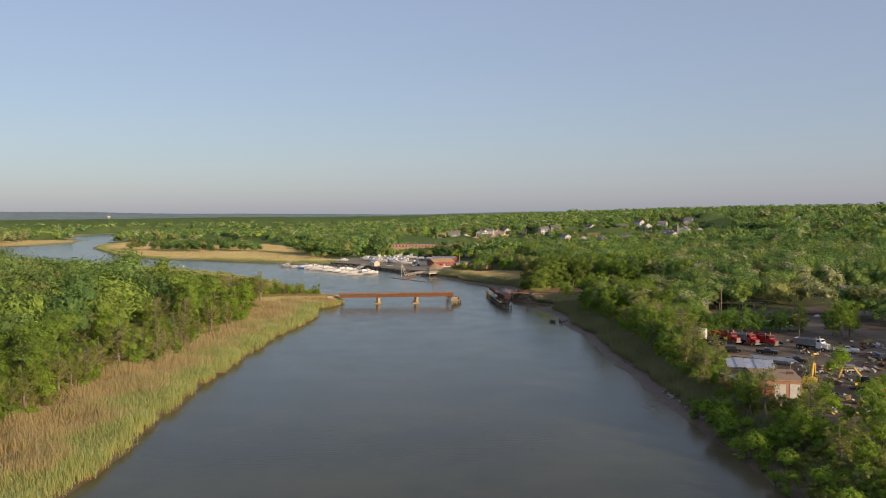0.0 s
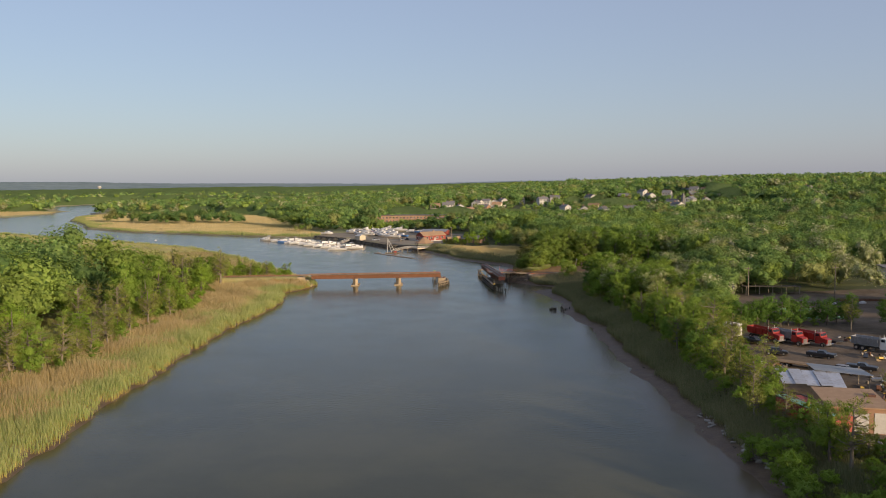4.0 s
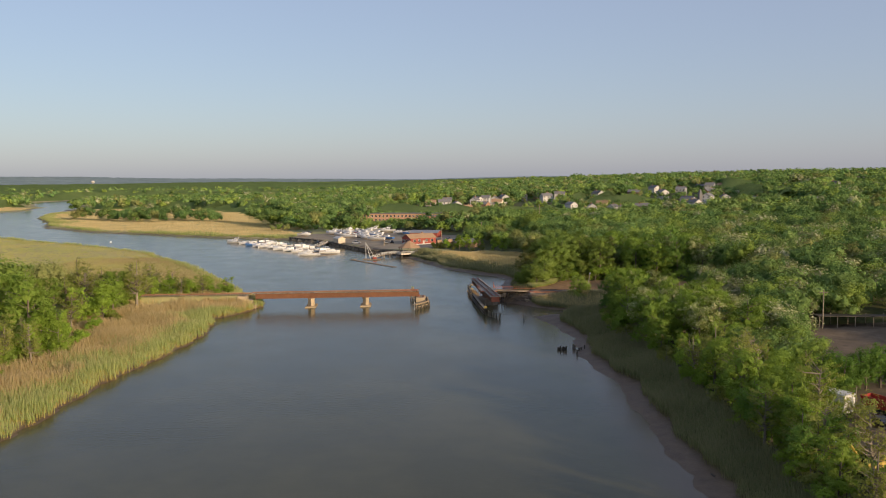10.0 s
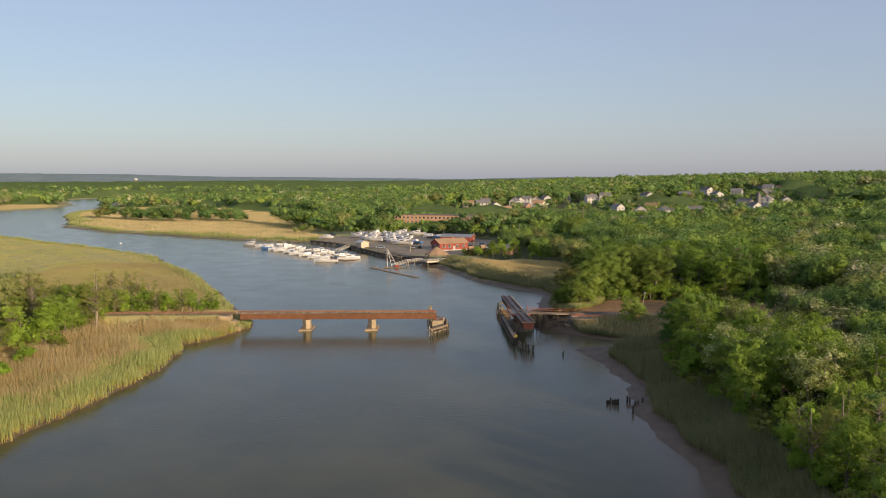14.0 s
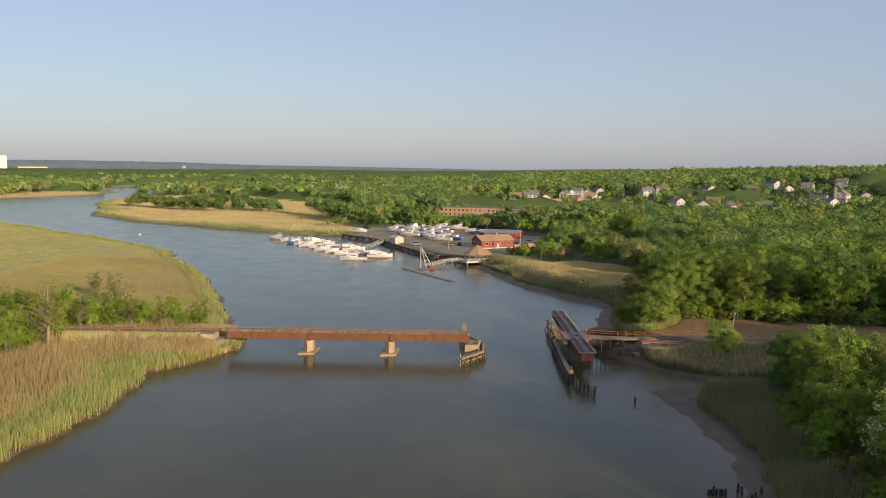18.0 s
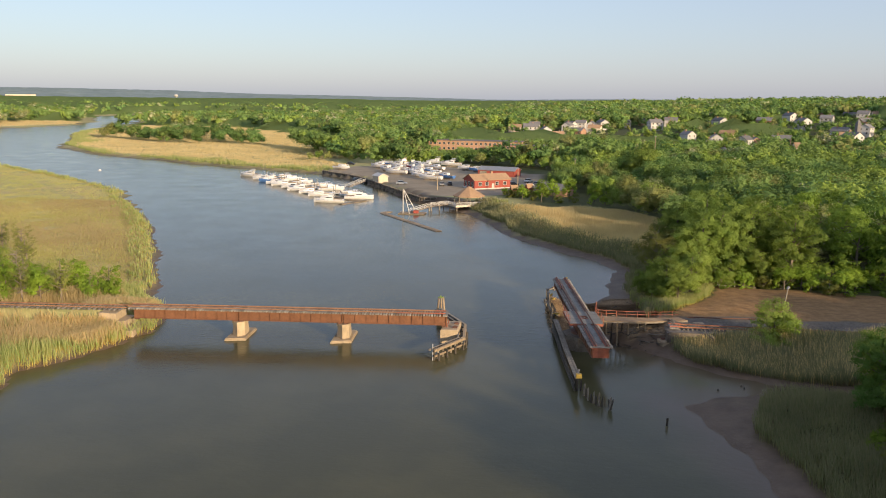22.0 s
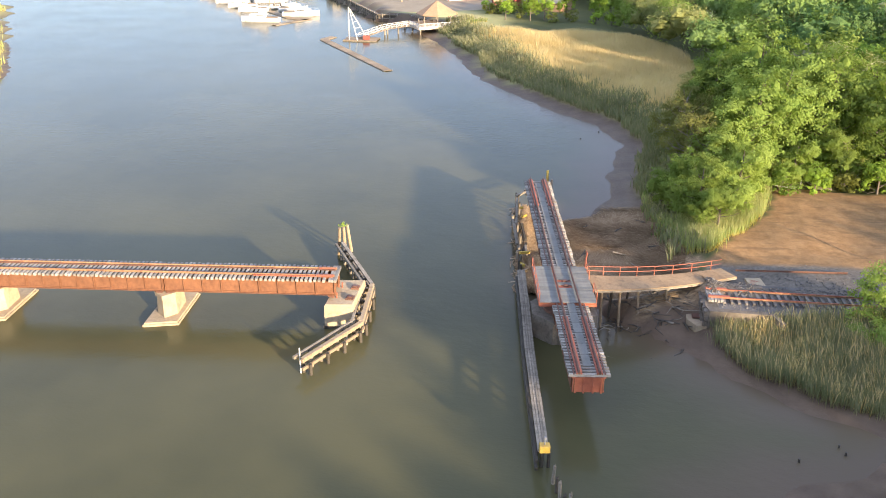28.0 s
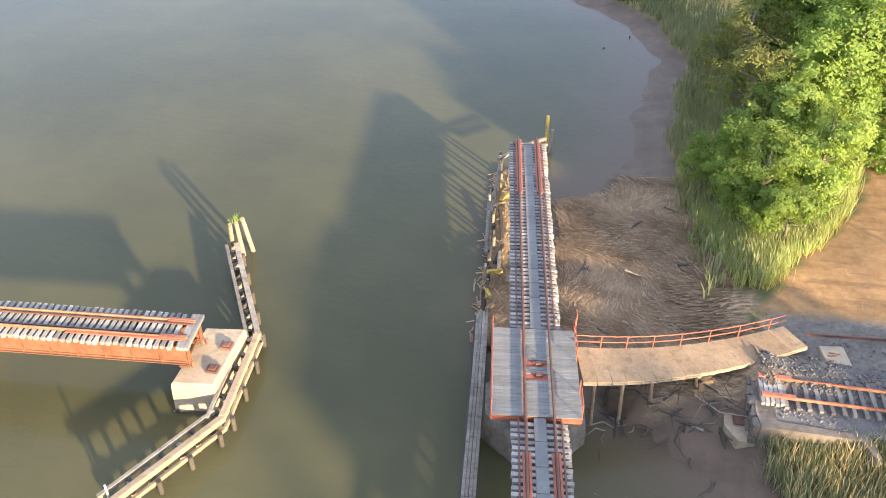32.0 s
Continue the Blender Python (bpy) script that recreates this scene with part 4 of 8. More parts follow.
# ---- reeds ----
def reeds(name, label, poly, n, h0, h1, width, material, seed, keep=None, far=False):
    """Upright blades, three to a tuft, within an outline and a rule on the distance from the water."""
    rng = np.random.default_rng(seed)
    xs, ys = [p[0] for p in poly], [p[1] for p in poly]
    x, y = rng.uniform(min(xs), max(xs), n), rng.uniform(min(ys), max(ys), n)
    ok = inside(x, y, poly)
    x, y = x[ok], y[ok]
    d = shore(x, y)
    ok = keep(x, y, d, rng) if keep else d > 0.8
    if name != "grass":
        ok &= np.abs(y - 1.6 - 0.0928 * x) > np.where(x < -48, 2.3, 0)
    x, y = np.repeat(x[ok], 3), np.repeat(y[ok], 3)
    x, y = x + rng.normal(size=len(x)) * (0.22 + width), y + rng.normal(size=len(x)) * (0.22 + width)
    z = height(x, y) - 0.15
    h = rng.uniform(h0, h1, len(x)) * (0.8 + 0.25 * np.sin(x * 0.31) * np.sin(y * 0.27 + 1))
    a = rng.uniform(0, 2 * np.pi, len(x))
    w = width * rng.uniform(0.6, 1.3, len(x))
    lx, ly = rng.normal(size=len(x)) * 0.14 * h - 0.06 * h, rng.normal(size=len(x)) * 0.14 * h + 0.06 * h
    dx, dy = np.cos(a) * w, np.sin(a) * w
    base1, base2 = np.stack([x - dx * 0.6, y - dy * 0.6, z], 1), np.stack([x + dx * 0.6, y + dy * 0.6, z], 1)
    mid1 = np.stack([x - dx + lx * 0.5, y - dy + ly * 0.5, z + h * 0.62], 1)
    mid2 = np.stack([x + dx + lx * 0.5, y + dy + ly * 0.5, z + h * 0.62], 1)
    top = np.stack([x + lx * 1.2, y + ly * 1.2, z + h], 1)
    v = np.stack([base1, base2, mid2, mid1, top], 1).reshape(-1, 3)
    if far:
        v = np.stack([mid1 * (1, 1, 0) + base1 * (0, 0, 1), mid2 * (1, 1, 0) + base2 * (0, 0, 1), top], 1).reshape(-1, 3)
        me = mesh_np(name, v, np.arange(len(v)).reshape(-1, 3), material)
        me.attributes.new("along", 'FLOAT', 'POINT').data.foreach_set("value", np.tile(np.array([0.3, 0.3, 1.0], np.float32), len(x)))
        return tagged(new(name, me), label, "grass" if "grass" in name else "reeds", kind="stuff")
    i = np.arange(len(x))[:, None] * 5
    f = np.concatenate([i + np.array([[0, 1, 2]]), i + np.array([[0, 2, 3]]), i + np.array([[3, 2, 4]])])
    me = mesh_np(name, v, f, material)
    me.attributes.new("along", 'FLOAT', 'POINT').data.foreach_set("value", np.tile(np.array([0, 0, 0.62, 0.62, 1.0], np.float32), len(x)))
    return tagged(new(name, me), label, "grass" if "grass" in name else "reeds", kind="stuff")


def patchy(x, y):
    return np.sin(x * 0.19 + 1.7 * np.sin(y * 0.11)) + np.sin(y * 0.23 + 1.3 * np.sin(x * 0.13)) + 0.5 * np.sin(x * 0.71) * np.sin(y * 0.67)


WBANK = [(-46, 8), (-46, -60), (-48, -130), (-48, -190), (-46, -268), (-104, -262), (-96, -170), (-90, -100), (-92, -10), (-84, 20), (-60, 20)]
reeds("reeds", "tan dry reeds standing on the river bank", WBANK, 78000, 2.2, 3.2, 0.036, REED_DRY, 1, lambda x, y, d, r: (d > 4) & (d + 3 * patchy(x, y) > 8.5 + r.normal(size=len(x)) * 1.5))
reeds("reeds", "green reeds with ochre stalks along the water's edge", WBANK, 120000, 1.6, 2.6, 0.036, REED_GREEN, 2, lambda x, y, d, r: (d > -0.3) & (d + 3 * patchy(x, y) < 11.5 + r.normal(size=len(x)) * 1.5))
WNORTH = [(-52, 12), (-60, 45), (-84, 85), (-118, 138), (-170, 200), (-230, 245), (-350, 340), (-420, 360), (-420, 240), (-240, 100), (-100, 8), (-60, 4)]
reeds("marsh_grass", "pale green and tan marsh grass beyond the bridge", WNORTH, 110000, 0.4, 0.75, 0.11, MARSH_TAN, 3, lambda x, y, d, r: (d > 2.5) & (patchy(x * 0.4, y * 0.4) + r.normal(size=len(x)) - (y - 60) * 0.01 > 0.2), True)
reeds("marsh_grass", "pale green and tan marsh grass beyond the bridge", WNORTH, 240000, 0.4, 0.75, 0.11, MARSH_GREEN, 4, lambda x, y, d, r: (d > 0.8) & (patchy(x * 0.4, y * 0.4) + r.normal(size=len(x)) - (y - 60) * 0.01 < 0.6), True)
WNEAR = [(-52, 12), (-60, 45), (-84, 85), (-118, 138), (-165, 140), (-150, 30), (-60, 4)]
reeds("marsh_grass", "bleached tan marsh grass near the bridge", WNEAR, 150000, 0.6, 1.05, 0.06, MARSH_TAN, 18, lambda x, y, d, r: (d > 2) & (patchy(x * 0.5, y * 0.5) + 1.3 * r.normal(size=len(x)) > 0.1), True)
reeds("marsh_grass", "fresh green marsh grass near the bridge", WNEAR, 110000, 0.5, 0.9, 0.06, MARSH_GREEN, 19, lambda x, y, d, r: (d > 1) & (patchy(x * 0.5, y * 0.5) + 1.3 * r.normal(size=len(x)) < 0.5), True)
reeds("reeds", "green reed fringe along the marsh edge", WNORTH, 90000, 1.3, 2.1, 0.08, REED_GREEN, 14, lambda x, y, d, r: (d > 0.2) & (d < 5))
PEN = MEADOWS[0]
reeds("marsh_grass", "golden dry marsh grass on the peninsula", PEN, 150000, 0.8, 1.4, 0.15, MARSH_TAN, 5, lambda x, y, d, r: d > 9 + r.normal(size=len(x)) * 2, True)
reeds("reeds", "green reed fringe round the peninsula", PEN, 130000, 1.7, 2.5, 0.14, REED_GREEN, 6, lambda x, y, d, r: (d > 1) & (d < 10 + 6 * patchy(x * 0.3, y * 0.3) + r.normal(size=len(x)) * 3), True)
FARM = MEADOWS[1]
reeds("marsh_grass", "golden marsh grass on the far bank", FARM, 24000, 1.2, 2.0, 0.3, MARSH_TAN, 7, lambda x, y, d, r: d > 2, True)
ECREEK = [(33.4, 1.4), (33.4, 0.2), (36, -4.2), (38, -8), (44, -9.5), (52, -11), (66, -12), (66, 3), (52, 5.2), (36, 5.4)]
reeds("reeds", "grey-green reeds with pale plumes beside the track", ECREEK, 26000, 1.5, 2.6, 0.024, REED_GREY, 8, lambda x, y, d, r: (d > 1.2) & (y < 1.6 + 0.06 * (x - 33)))
ESOUTH = [(38.5, -28), (42, -18), (50, -15), (70, -17), (66, -30), (56, -60), (52, -90), (52, -140), (60, -255), (46, -255), (42.5, -190), (43, -150), (42, -110), (40, -70), (39, -55), (38, -40)]
reeds("reeds", "grey-green reeds on the shaded east bank", ESOUTH, 110000, 1.5, 2.6, 0.03, REED_GREY, 9, lambda x, y, d, r: (d > 3.0) & (d < 15))
ENORTH = [(31, 14), (30, 30), (28.5, 45), (30, 61), (22, 77), (13, 89), (6, 101), (1, 116), (-4, 128), (-9, 141), (-13, 150), (-11, 160), (0, 160), (30, 150), (44, 128), (48, 100), (44, 70), (38, 52), (37, 30), (36, 14)]
reeds("reeds", "tan and green reeds round the north mud bank", ENORTH, 60000, 1.6, 2.5, 0.06, REED_GREY, 10, lambda x, y, d, r: (d > 3.0 + 1.8 * (y < 36)) & (d < 9.5 + r.normal(size=len(x)) * 2))
CLUMP = [(30.4, 33), (31.0, 24.5), (31.6, 20), (33.2, 15.2), (35.2, 14.6), (37.5, 18.6), (39.6, 20.8), (42.4, 26), (45, 34), (36, 40), (31, 42)]
reeds("grass", "tall bright green grass round the foot of the trees", CLUMP, 16000, 1.0, 1.8, 0.026, REED_GREEN, 15, lambda x, y, d, r: d > 1)
reeds("marsh_grass", "sunlit dry marsh grass behind the reed fringe", ENORTH, 120000, 1.1, 1.9, 0.07, MARSH_TAN, 11, lambda x, y, d, r: (d > 9.5 + 2 * r.normal(size=len(x))) & (y > 70) & (y < 142), True)
reeds("marsh_grass", "green grass behind the reed fringe", ENORTH, 26000, 0.8, 1.7, 0.07, REED_GREEN, 12, lambda x, y, d, r: (d > 4.5) & (d + 2 * patchy(x, y) < 10))
ABUT_W = [(-62, -14), (-49.5, -14), (-48.2, -7), (-50.5, -5.4), (-51.5, 0), (-50, 3), (-50, 9), (-60, 8), (-62, -2)]
reeds("reeds", "tan dry reeds crowding round the bridge end", ABUT_W, 12000, 1.7, 2.7, 0.06, REED_DRY, 16, lambda x, y, d, r: (d > 0.3) & (np.abs(y - 1.5 - 0.0928 * x) > 1.9))
reeds("reeds", "pale feathery reed plumes over the green stalks", ECREEK, 2600, 2.2, 2.9, 0.03, REED_DRY, 17, lambda x, y, d, r: (d > 1.4) & (y < 1.4 + 0.06 * (x - 33)))


# ---- railway bridge ----
def rail_mesh(name, length, material):
    """A rail along x, its foot at z = 0."""
    bm = bmesh.new()
    prof = [(-0.07, 0), (0.07, 0), (0.07, 0.025), (0.015, 0.045), (0.015, 0.115), (0.037, 0.13), (0.037, 0.165), (-0.037, 0.165), (-0.037, 0.13), (-0.015, 0.115), (-0.015, 0.045), (-0.07, 0.025)]
    loft(bm, [[(x, y, z) for y, z in prof] for x in (0, length)])
    return finish(bm, name, material)


def girder_mesh(length, depth, gap, side, material=None):
    """A riveted plate girder along x, top flange at z = 0, stiffeners on both faces."""
    bm = bmesh.new()
    box(bm, (length / 2, 0, -depth / 2), (length, 0.03, depth - 0.02))
    for z in (-0.03, -depth + 0.03):
        box(bm, (length / 2, 0, z), (length, 0.36, 0.05))
        box(bm, (length / 2, 0, z + (-0.09 if z > -1 * depth / 2 else 0.09)), (length, 0.14, 0.12))
    n = max(1, round(length / gap))
    for k in range(n + 1):
        x = 0.06 + (length - 0.12) * k / n
        for s in (-1, 1):
            box(bm, (x, s * 0.075, -depth / 2), (0.09, 0.13, depth - 0.1))
            box(bm, (x + 0.05, s * 0.03, -depth / 2), (0.12, 0.025, depth - 0.1))
        for j in range(5):
            box(bm, (x + 0.08, side * 0.05, -0.25 - j * (depth - 0.5) / 4), (0.035, 0.03, 0.035))
    return finish(bm, "girder", material or RUST)


def tie_mesh(length=3.05, seed=0, material=None):
    r = random.Random(seed)
    bm = bmesh.new()
    vs = box(bm, (0, 0, 0), (0.235, length, 0.24), 0.012)
    for v in vs:
        v.co += Vector((r.uniform(-0.012, 0.012), r.uniform(-0.02, 0.02), r.uniform(-0.01, 0.01)))
    return finish(bm, "tie", material or TIE)


TIE_DARK = surface("dark_weathered_tie", (0.10, 0.09, 0.078), (0.24, 0.215, 0.185), 0.9, fine=7, coarse=0.8, spread=0.6, stretch=(0.4, 3, 3))
TIES = [tie_mesh(3.05, k) for k in range(5)]
SHORE_TIES = [tie_mesh(3.05, k, TIE_DARK) for k in range(5, 9)]
deck_rng = random.Random(8)


def ties_along(parent, x0, x1, step_, z, y=0.0, jitter=0.03, along="x"):
    n = int((x1 - x0) / step_)
    for k in range(n):
        t = part("tie", deck_rng.choice(TIES), None, parent)
        p = x0 + (k + 0.5) * step_ + deck_rng.uniform(-jitter, jitter)
        off = y + deck_rng.uniform(-0.05, 0.05)
        if along == "x":
            t.matrix_local = pose(p, off, z, 0, 0, deck_rng.uniform(-1, 1))
        else:
            t.matrix_local = pose(off, p, z, 0, 0, 90 + deck_rng.uniform(-1, 1))


bridge = thing("railway_bridge", "rusted steel plate-girder railway bridge with weathered timber deck", "bridge", pose(0, 0, 0, 0, 0, 5.3) @ pose(-48.9, 1.525, 0))
BM = bridge.matrix_world.copy()
BZ = 4.56
for k, (x0, x1) in enumerate(((1.1, 17.1), (17.25, 33.1), (33.25, 48.85))):
    for s in (-1, 1):
        g = part("girder", girder_mesh(x1 - x0, 1.45, 1.65, s), None, bridge, "rust-brown riveted plate girder")
        g.matrix_local = pose(x0, s * 1.05, BZ - 0.24)
    bm = bmesh.new()
    n = 5
    for j in range(n + 1):
        x = x0 + 0.3 + (x1 - x0 - 0.6) * j / n
        tube(bm, (x, -1.0, BZ - 0.4), (x, 1.0, BZ - 1.55), 0.05, n=5)
        tube(bm, (x, 1.0, BZ - 0.4), (x, -1.0, BZ - 1.55), 0.05, n=5)
        box(bm, (x, 0, BZ - 0.42), (0.1, 2.0, 0.1))
        box(bm, (x, 0, BZ - 1.55), (0.1, 2.0, 0.1))
        if j < n:
            tube(bm, (x, -1.0, BZ - 1.6), (x + (x1 - x0) / n, 1.0, BZ - 1.6), 0.045, n=5)
    part("cross_bracing", bm, RUST, bridge)
    for xx in (x0 + 0.4, x1 - 0.4):
        for s in (-1, 1):
            bm = bmesh.new()
            box(bm, (xx, s * 1.05, BZ - 1.77), (0.6, 0.5, 0.16), 0.02)
            part("bearing_plate", bm, RUST_DARK, bridge)
ties_along(bridge, 0.3, 48.3, 0.405, BZ - 0.12)
for k in range(3):
    t = part("tie", TIES[k], None, bridge)
    t.matrix_local = pose(48.42 + k * 0.24, 0, BZ - 0.12)
RAIL_LONG = rail_mesh("rail", 48.7, RUST_RAIL)
for s in (-0.755, 0.755):
    part("rail", RAIL_LONG, None, bridge, "orange rusted rail").matrix_local = pose(0.05, s, BZ + 0.004)
for s in (-0.5, 0.5):
    bm = bmesh.new()
    box(bm, (24.4, s, BZ + 0.05), (48.5, 0.09, 0.09))
    part("inner_guard_rail", bm, RUST_DARK, bridge)
for s in (-0.755, 0.755):
    bm = bmesh.new()
    box(bm, (45.0, s + 0.12 * (1 if s > 0 else -1), BZ + 0.05), (7.2, 0.22, 0.07), 0.01)
    box(bm, (47.9, s, BZ + 0.12), (1.6, 0.34, 0.08), 0.02)
    part("rail_end_casting", bm, RED_LEAD, bridge, "red-leaded rail end casting")

# piers
def pier(x, skew):
    p = thing("bridge_pier", "pale concrete bridge pier with pointed shaft on a stepped footing", "pier", BM @ pose(x, 0, 0), "piers of the railway bridge")
    bm = bmesh.new()
    foot = [(-1.65, -3.25), (1.45, -2.7), (1.6, 3.3), (-1.5, 3.4)]
    prism(bm, foot, -2.0, 0.42)
    prism(bm, [(a * 0.92, b * 0.96) for a, b in foot], 0.42, 0.6)
    part("footing", bm, CONCRETE, p)
    bm = bmesh.new()
    hexa = [(-0.95, -1.15), (0, -2.1), (0.95, -1.15), (0.95, 1.15), (0, 2.1), (-0.95, 1.15)]
    loft(bm, [[(a, b, 0.58) for a, b in hexa], [(a * 0.9, b * 0.94, 2.35) for a, b in hexa], [(a * 1.05, b * 0.98, 2.4) for a, b in hexa], [(a * 1.05, b * 0.98, 2.76) for a, b in hexa]])
    part("shaft", bm, CONCRETE, p)
    bm = bmesh.new()
    for k in range(9):
        a = deck_rng.uniform(0, 6.28)
        box(bm, (1.7 * math.cos(a), -3.2 + deck_rng.uniform(-0.2, 0.3) if k < 5 else 3.3 * math.sin(a), 0.05), (0.4, 0.3, 0.25), 0.05, pose(0, 0, 0, 0, 0, deck_rng.uniform(0, 90)))
    part("crumbled_edge", bm, CONCRETE_GREY, p)


pier(17.2, 0)
pier(33.2, 0)
rest = thing("bridge_pier", "heavy pale concrete block pier carrying the loose end of the bridge", "pier", pose(0.45, 1.65, 0), "piers of the railway bridge")
bm = bmesh.new()
loft(bm, [[(-1.35, -2.85, -2), (1.4, -2.5, -2), (1.4, 2.85, -2), (-1.35, 2.5, -2)], [(-1.25, -2.7, 2.45), (1.3, -2.4, 2.45), (1.3, 2.75, 2.45), (-1.25, 2.4, 2.45)],
          [(-1.15, -2.6, 2.58), (1.2, -2.3, 2.58), (1.2, 2.65, 2.58), (-1.15, 2.3, 2.58)]])
part("block", bm, CONCRETE, rest)
bm = bmesh.new()
loft(bm, [[(-1.37, -2.87, -0.3), (1.42, -2.52, -0.3), (1.42, 2.87, -0.3), (-1.37, 2.52, -0.3)], [(-1.365, -2.865, 0.5), (1.415, -2.515, 0.5), (1.415, 2.865, 0.5), (-1.365, 2.515, 0.5)]], False)
part("tide_line", bm, PILE_DARK, rest, "dark wet band at the waterline")
for y in (-1.15, 0.95):
    bm = bmesh.new()
    box(bm, (0.75, y, 2.66), (0.75, 0.7, 0.16), 0.03)
    box(bm, (0.75, y, 2.79), (0.45, 0.45, 0.1), 0.02)
    part("bearing_seat", bm, RUST_DARK, rest)
for y in (-1.15, 0.95):
    for dx in (-0.4, 0.35):
        bm = bmesh.new()
        tube(bm, (-0.62 + dx * 0.4, y - 0.05, 2.58), (-0.62 + dx * 0.5, y - 0.05, 3.1), 0.07, n=6)
        part("anchor_post", bm, RED_LEAD, rest)

west_abut = thing("bridge_abutment", "pale concrete abutment with sloping apron at the reed bank", "abutment", BM @ pose(-1.6, 0, 0))
bm = bmesh.new()
prism(bm, [(-2.4, -1.9), (1.6, -1.9), (1.6, 1.9), (-2.4, 1.9)], -1.5, 2.55)
part("seat", bm, CONCRETE, west_abut)
bm = bmesh.new()
prism(bm, [(-2.4, -1.9), (0.2, -1.9), (0.2, 1.9), (-2.4, 1.9)], 2.55, [3.8, 3.7, 3.7, 3.8])
part("back_wall", bm, CONCRETE, west_abut)
bm = bmesh.new()
prism(bm, [(-1.0, -3.1), (3.0, -2.6), (3.3, 2.5), (-1.0, 3.0)], -1.5, [1.5, 1.25, 1.25, 1.5])
part("apron", bm, CONCRETE, west_abut)

# west approach track through the reeds
wtrack = thing("railway_track", "old track with grey ties and rusted rails running into the reeds", "track", BM @ pose(-70, 0, 0))
for k in range(86):
    part("tie", deck_rng.choice(SHORE_TIES), None, wtrack).matrix_local = pose(1 + k * 0.8, 0, 4.2)
for s in (-0.755, 0.755):
    part("rail", rail_mesh("rail", 69.5, RUST_RAIL), None, wtrack).matrix_local = pose(0.5, s, 4.325)

# timber fender round the loose end
def fender_run(parent, a, b, z, n_pile, width, warm):
    a, b = Vector((*a, 0)), Vector((*b, 0))
    d = (b - a).normalized()
    nrm = Vector((d.y, -d.x, 0))
    ang = math.degrees(math.atan2(d.y, d.x))
    L = (b - a).length
    for j, (o, zz, w, h) in enumerate(((0.16, z, 0.28, 0.3), (-width, z, 0.24, 0.28), (0.22, z - 0.75, 0.2, 0.28))):
        bm = bmesh.new()
        box(bm, (0, 0, 0), (L + 0.3, w, h), 0.025)
        t = part("wale", bm, TIMBER_WARM if warm and j != 1 else TIMBER, parent)
        t.matrix_local = Matrix.Translation((a + b) / 2 + nrm * o + Vector((0, 0, zz))) @ pose(0, 0, 0, 0, 0, ang)
    bm = bmesh.new()
    box(bm, (0, 0, 0), (L, 0.36, 0.06), 0.01)
    part("top_plank", bm, TIMBER_WARM if warm else TIMBER, parent).matrix_local = Matrix.Translation((a + b) / 2 + nrm * 0.1 + Vector((0, 0, z + 0.19))) @ pose(0, 0, 0, 0, 0, ang)
    for k in range(n_pile):
        f = (k + 0.5) / n_pile
        p = a.lerp(b, f) - nrm * (width * 0.45)
        bm = bmesh.new()
        tube(bm, (0, 0, -2.5), (deck_rng.uniform(-0.1, 0.1), deck_rng.uniform(-0.1, 0.1), z - 0.05 + deck_rng.uniform(-0.15, 0.1)), 0.17, 0.15, 9)
        part("post", bm, TIMBER if k % 3 else PILE_DARK, parent).matrix_local = Matrix.Translation(p)
        if k % 2 == 0:
            bm = bmesh.new()
            tube(bm, (0, 0, -2.5), (0.03, 0, z - 0.5), 0.16, 0.15, 8)
            part("post", bm, PILE_DARK, parent).matrix_local = Matrix.Translation(a.lerp(b, f) + nrm * 0.42)
        if k % 2:
            bm = bmesh.new()
            box(bm, (0, 0, 0), (0.22, width + 0.3, 0.2), 0.02)
            part("spacer", bm, PILE_DARK, parent).matrix_local = Matrix.Translation(a.lerp(b, f) - nrm * width * 0.45 + Vector((0, 0, z - 0.12))) @ pose(0, 0, 0, 0, 0, ang)


fender = thing("timber_fender", "bent grey and tan timber fender on piles round the bridge end", "fender", pose(0, 0, 0))
fender_run(fender, (-0.6, -9.0), (2.75, -2.4), 1.75, 7, 0.75, True)
fender_run(fender, (2.75, -2.4), (2.2, 4.8), 1.8, 6, 0.75, True)
fender_run(fender, (2.2, 4.8), (-2.9, 13.9), 1.8, 9, 0.6, False)
bm = bmesh.new()
tube(bm, (-0.85, -8.6, 0), (-0.85, -8.6, 2.6), 0.07, 0.06, 8)
part("marker_post", bm, WHITE_WALL, fender, "short white marker post")
dolphin = thing("pile_dolphin", "three leaning tan piles lashed together with weeds on top", "piles", pose(0, 0, 0))
for (bx, by), (tx, ty) in (((-3.5, 14.7), (-3.1, 14.0)), ((-2.8, 14.9), (-2.75, 14.3)), ((-2.3, 15.6), (-2.5, 14.9))):
    bm = bmesh.new()
    tube(bm, (bx + (bx - tx) * 0.6, by + (by - ty) * 0.6, -2.2), (tx, ty, 3.6), 0.2, 0.16, 10)
    part("post", bm, TIMBER_WARM, dolphin)
bm = bmesh.new()
for k in range(40):
    p = Vector((-2.8 + deck_rng.gauss(0, 0.22), 14.3 + deck_rng.gauss(0, 0.22), 3.75))
    q = p + Vector((deck_rng.gauss(0, 0.15), deck_rng.gauss(0, 0.15), deck_rng.uniform(0.1, 0.35)))
    vs = [bm.verts.new(v) for v in (p, p + Vector((0.06, 0.02, 0)), q)]
    bm.faces.new(vs)
part("weeds", bm, LEAF[2], dolphin)

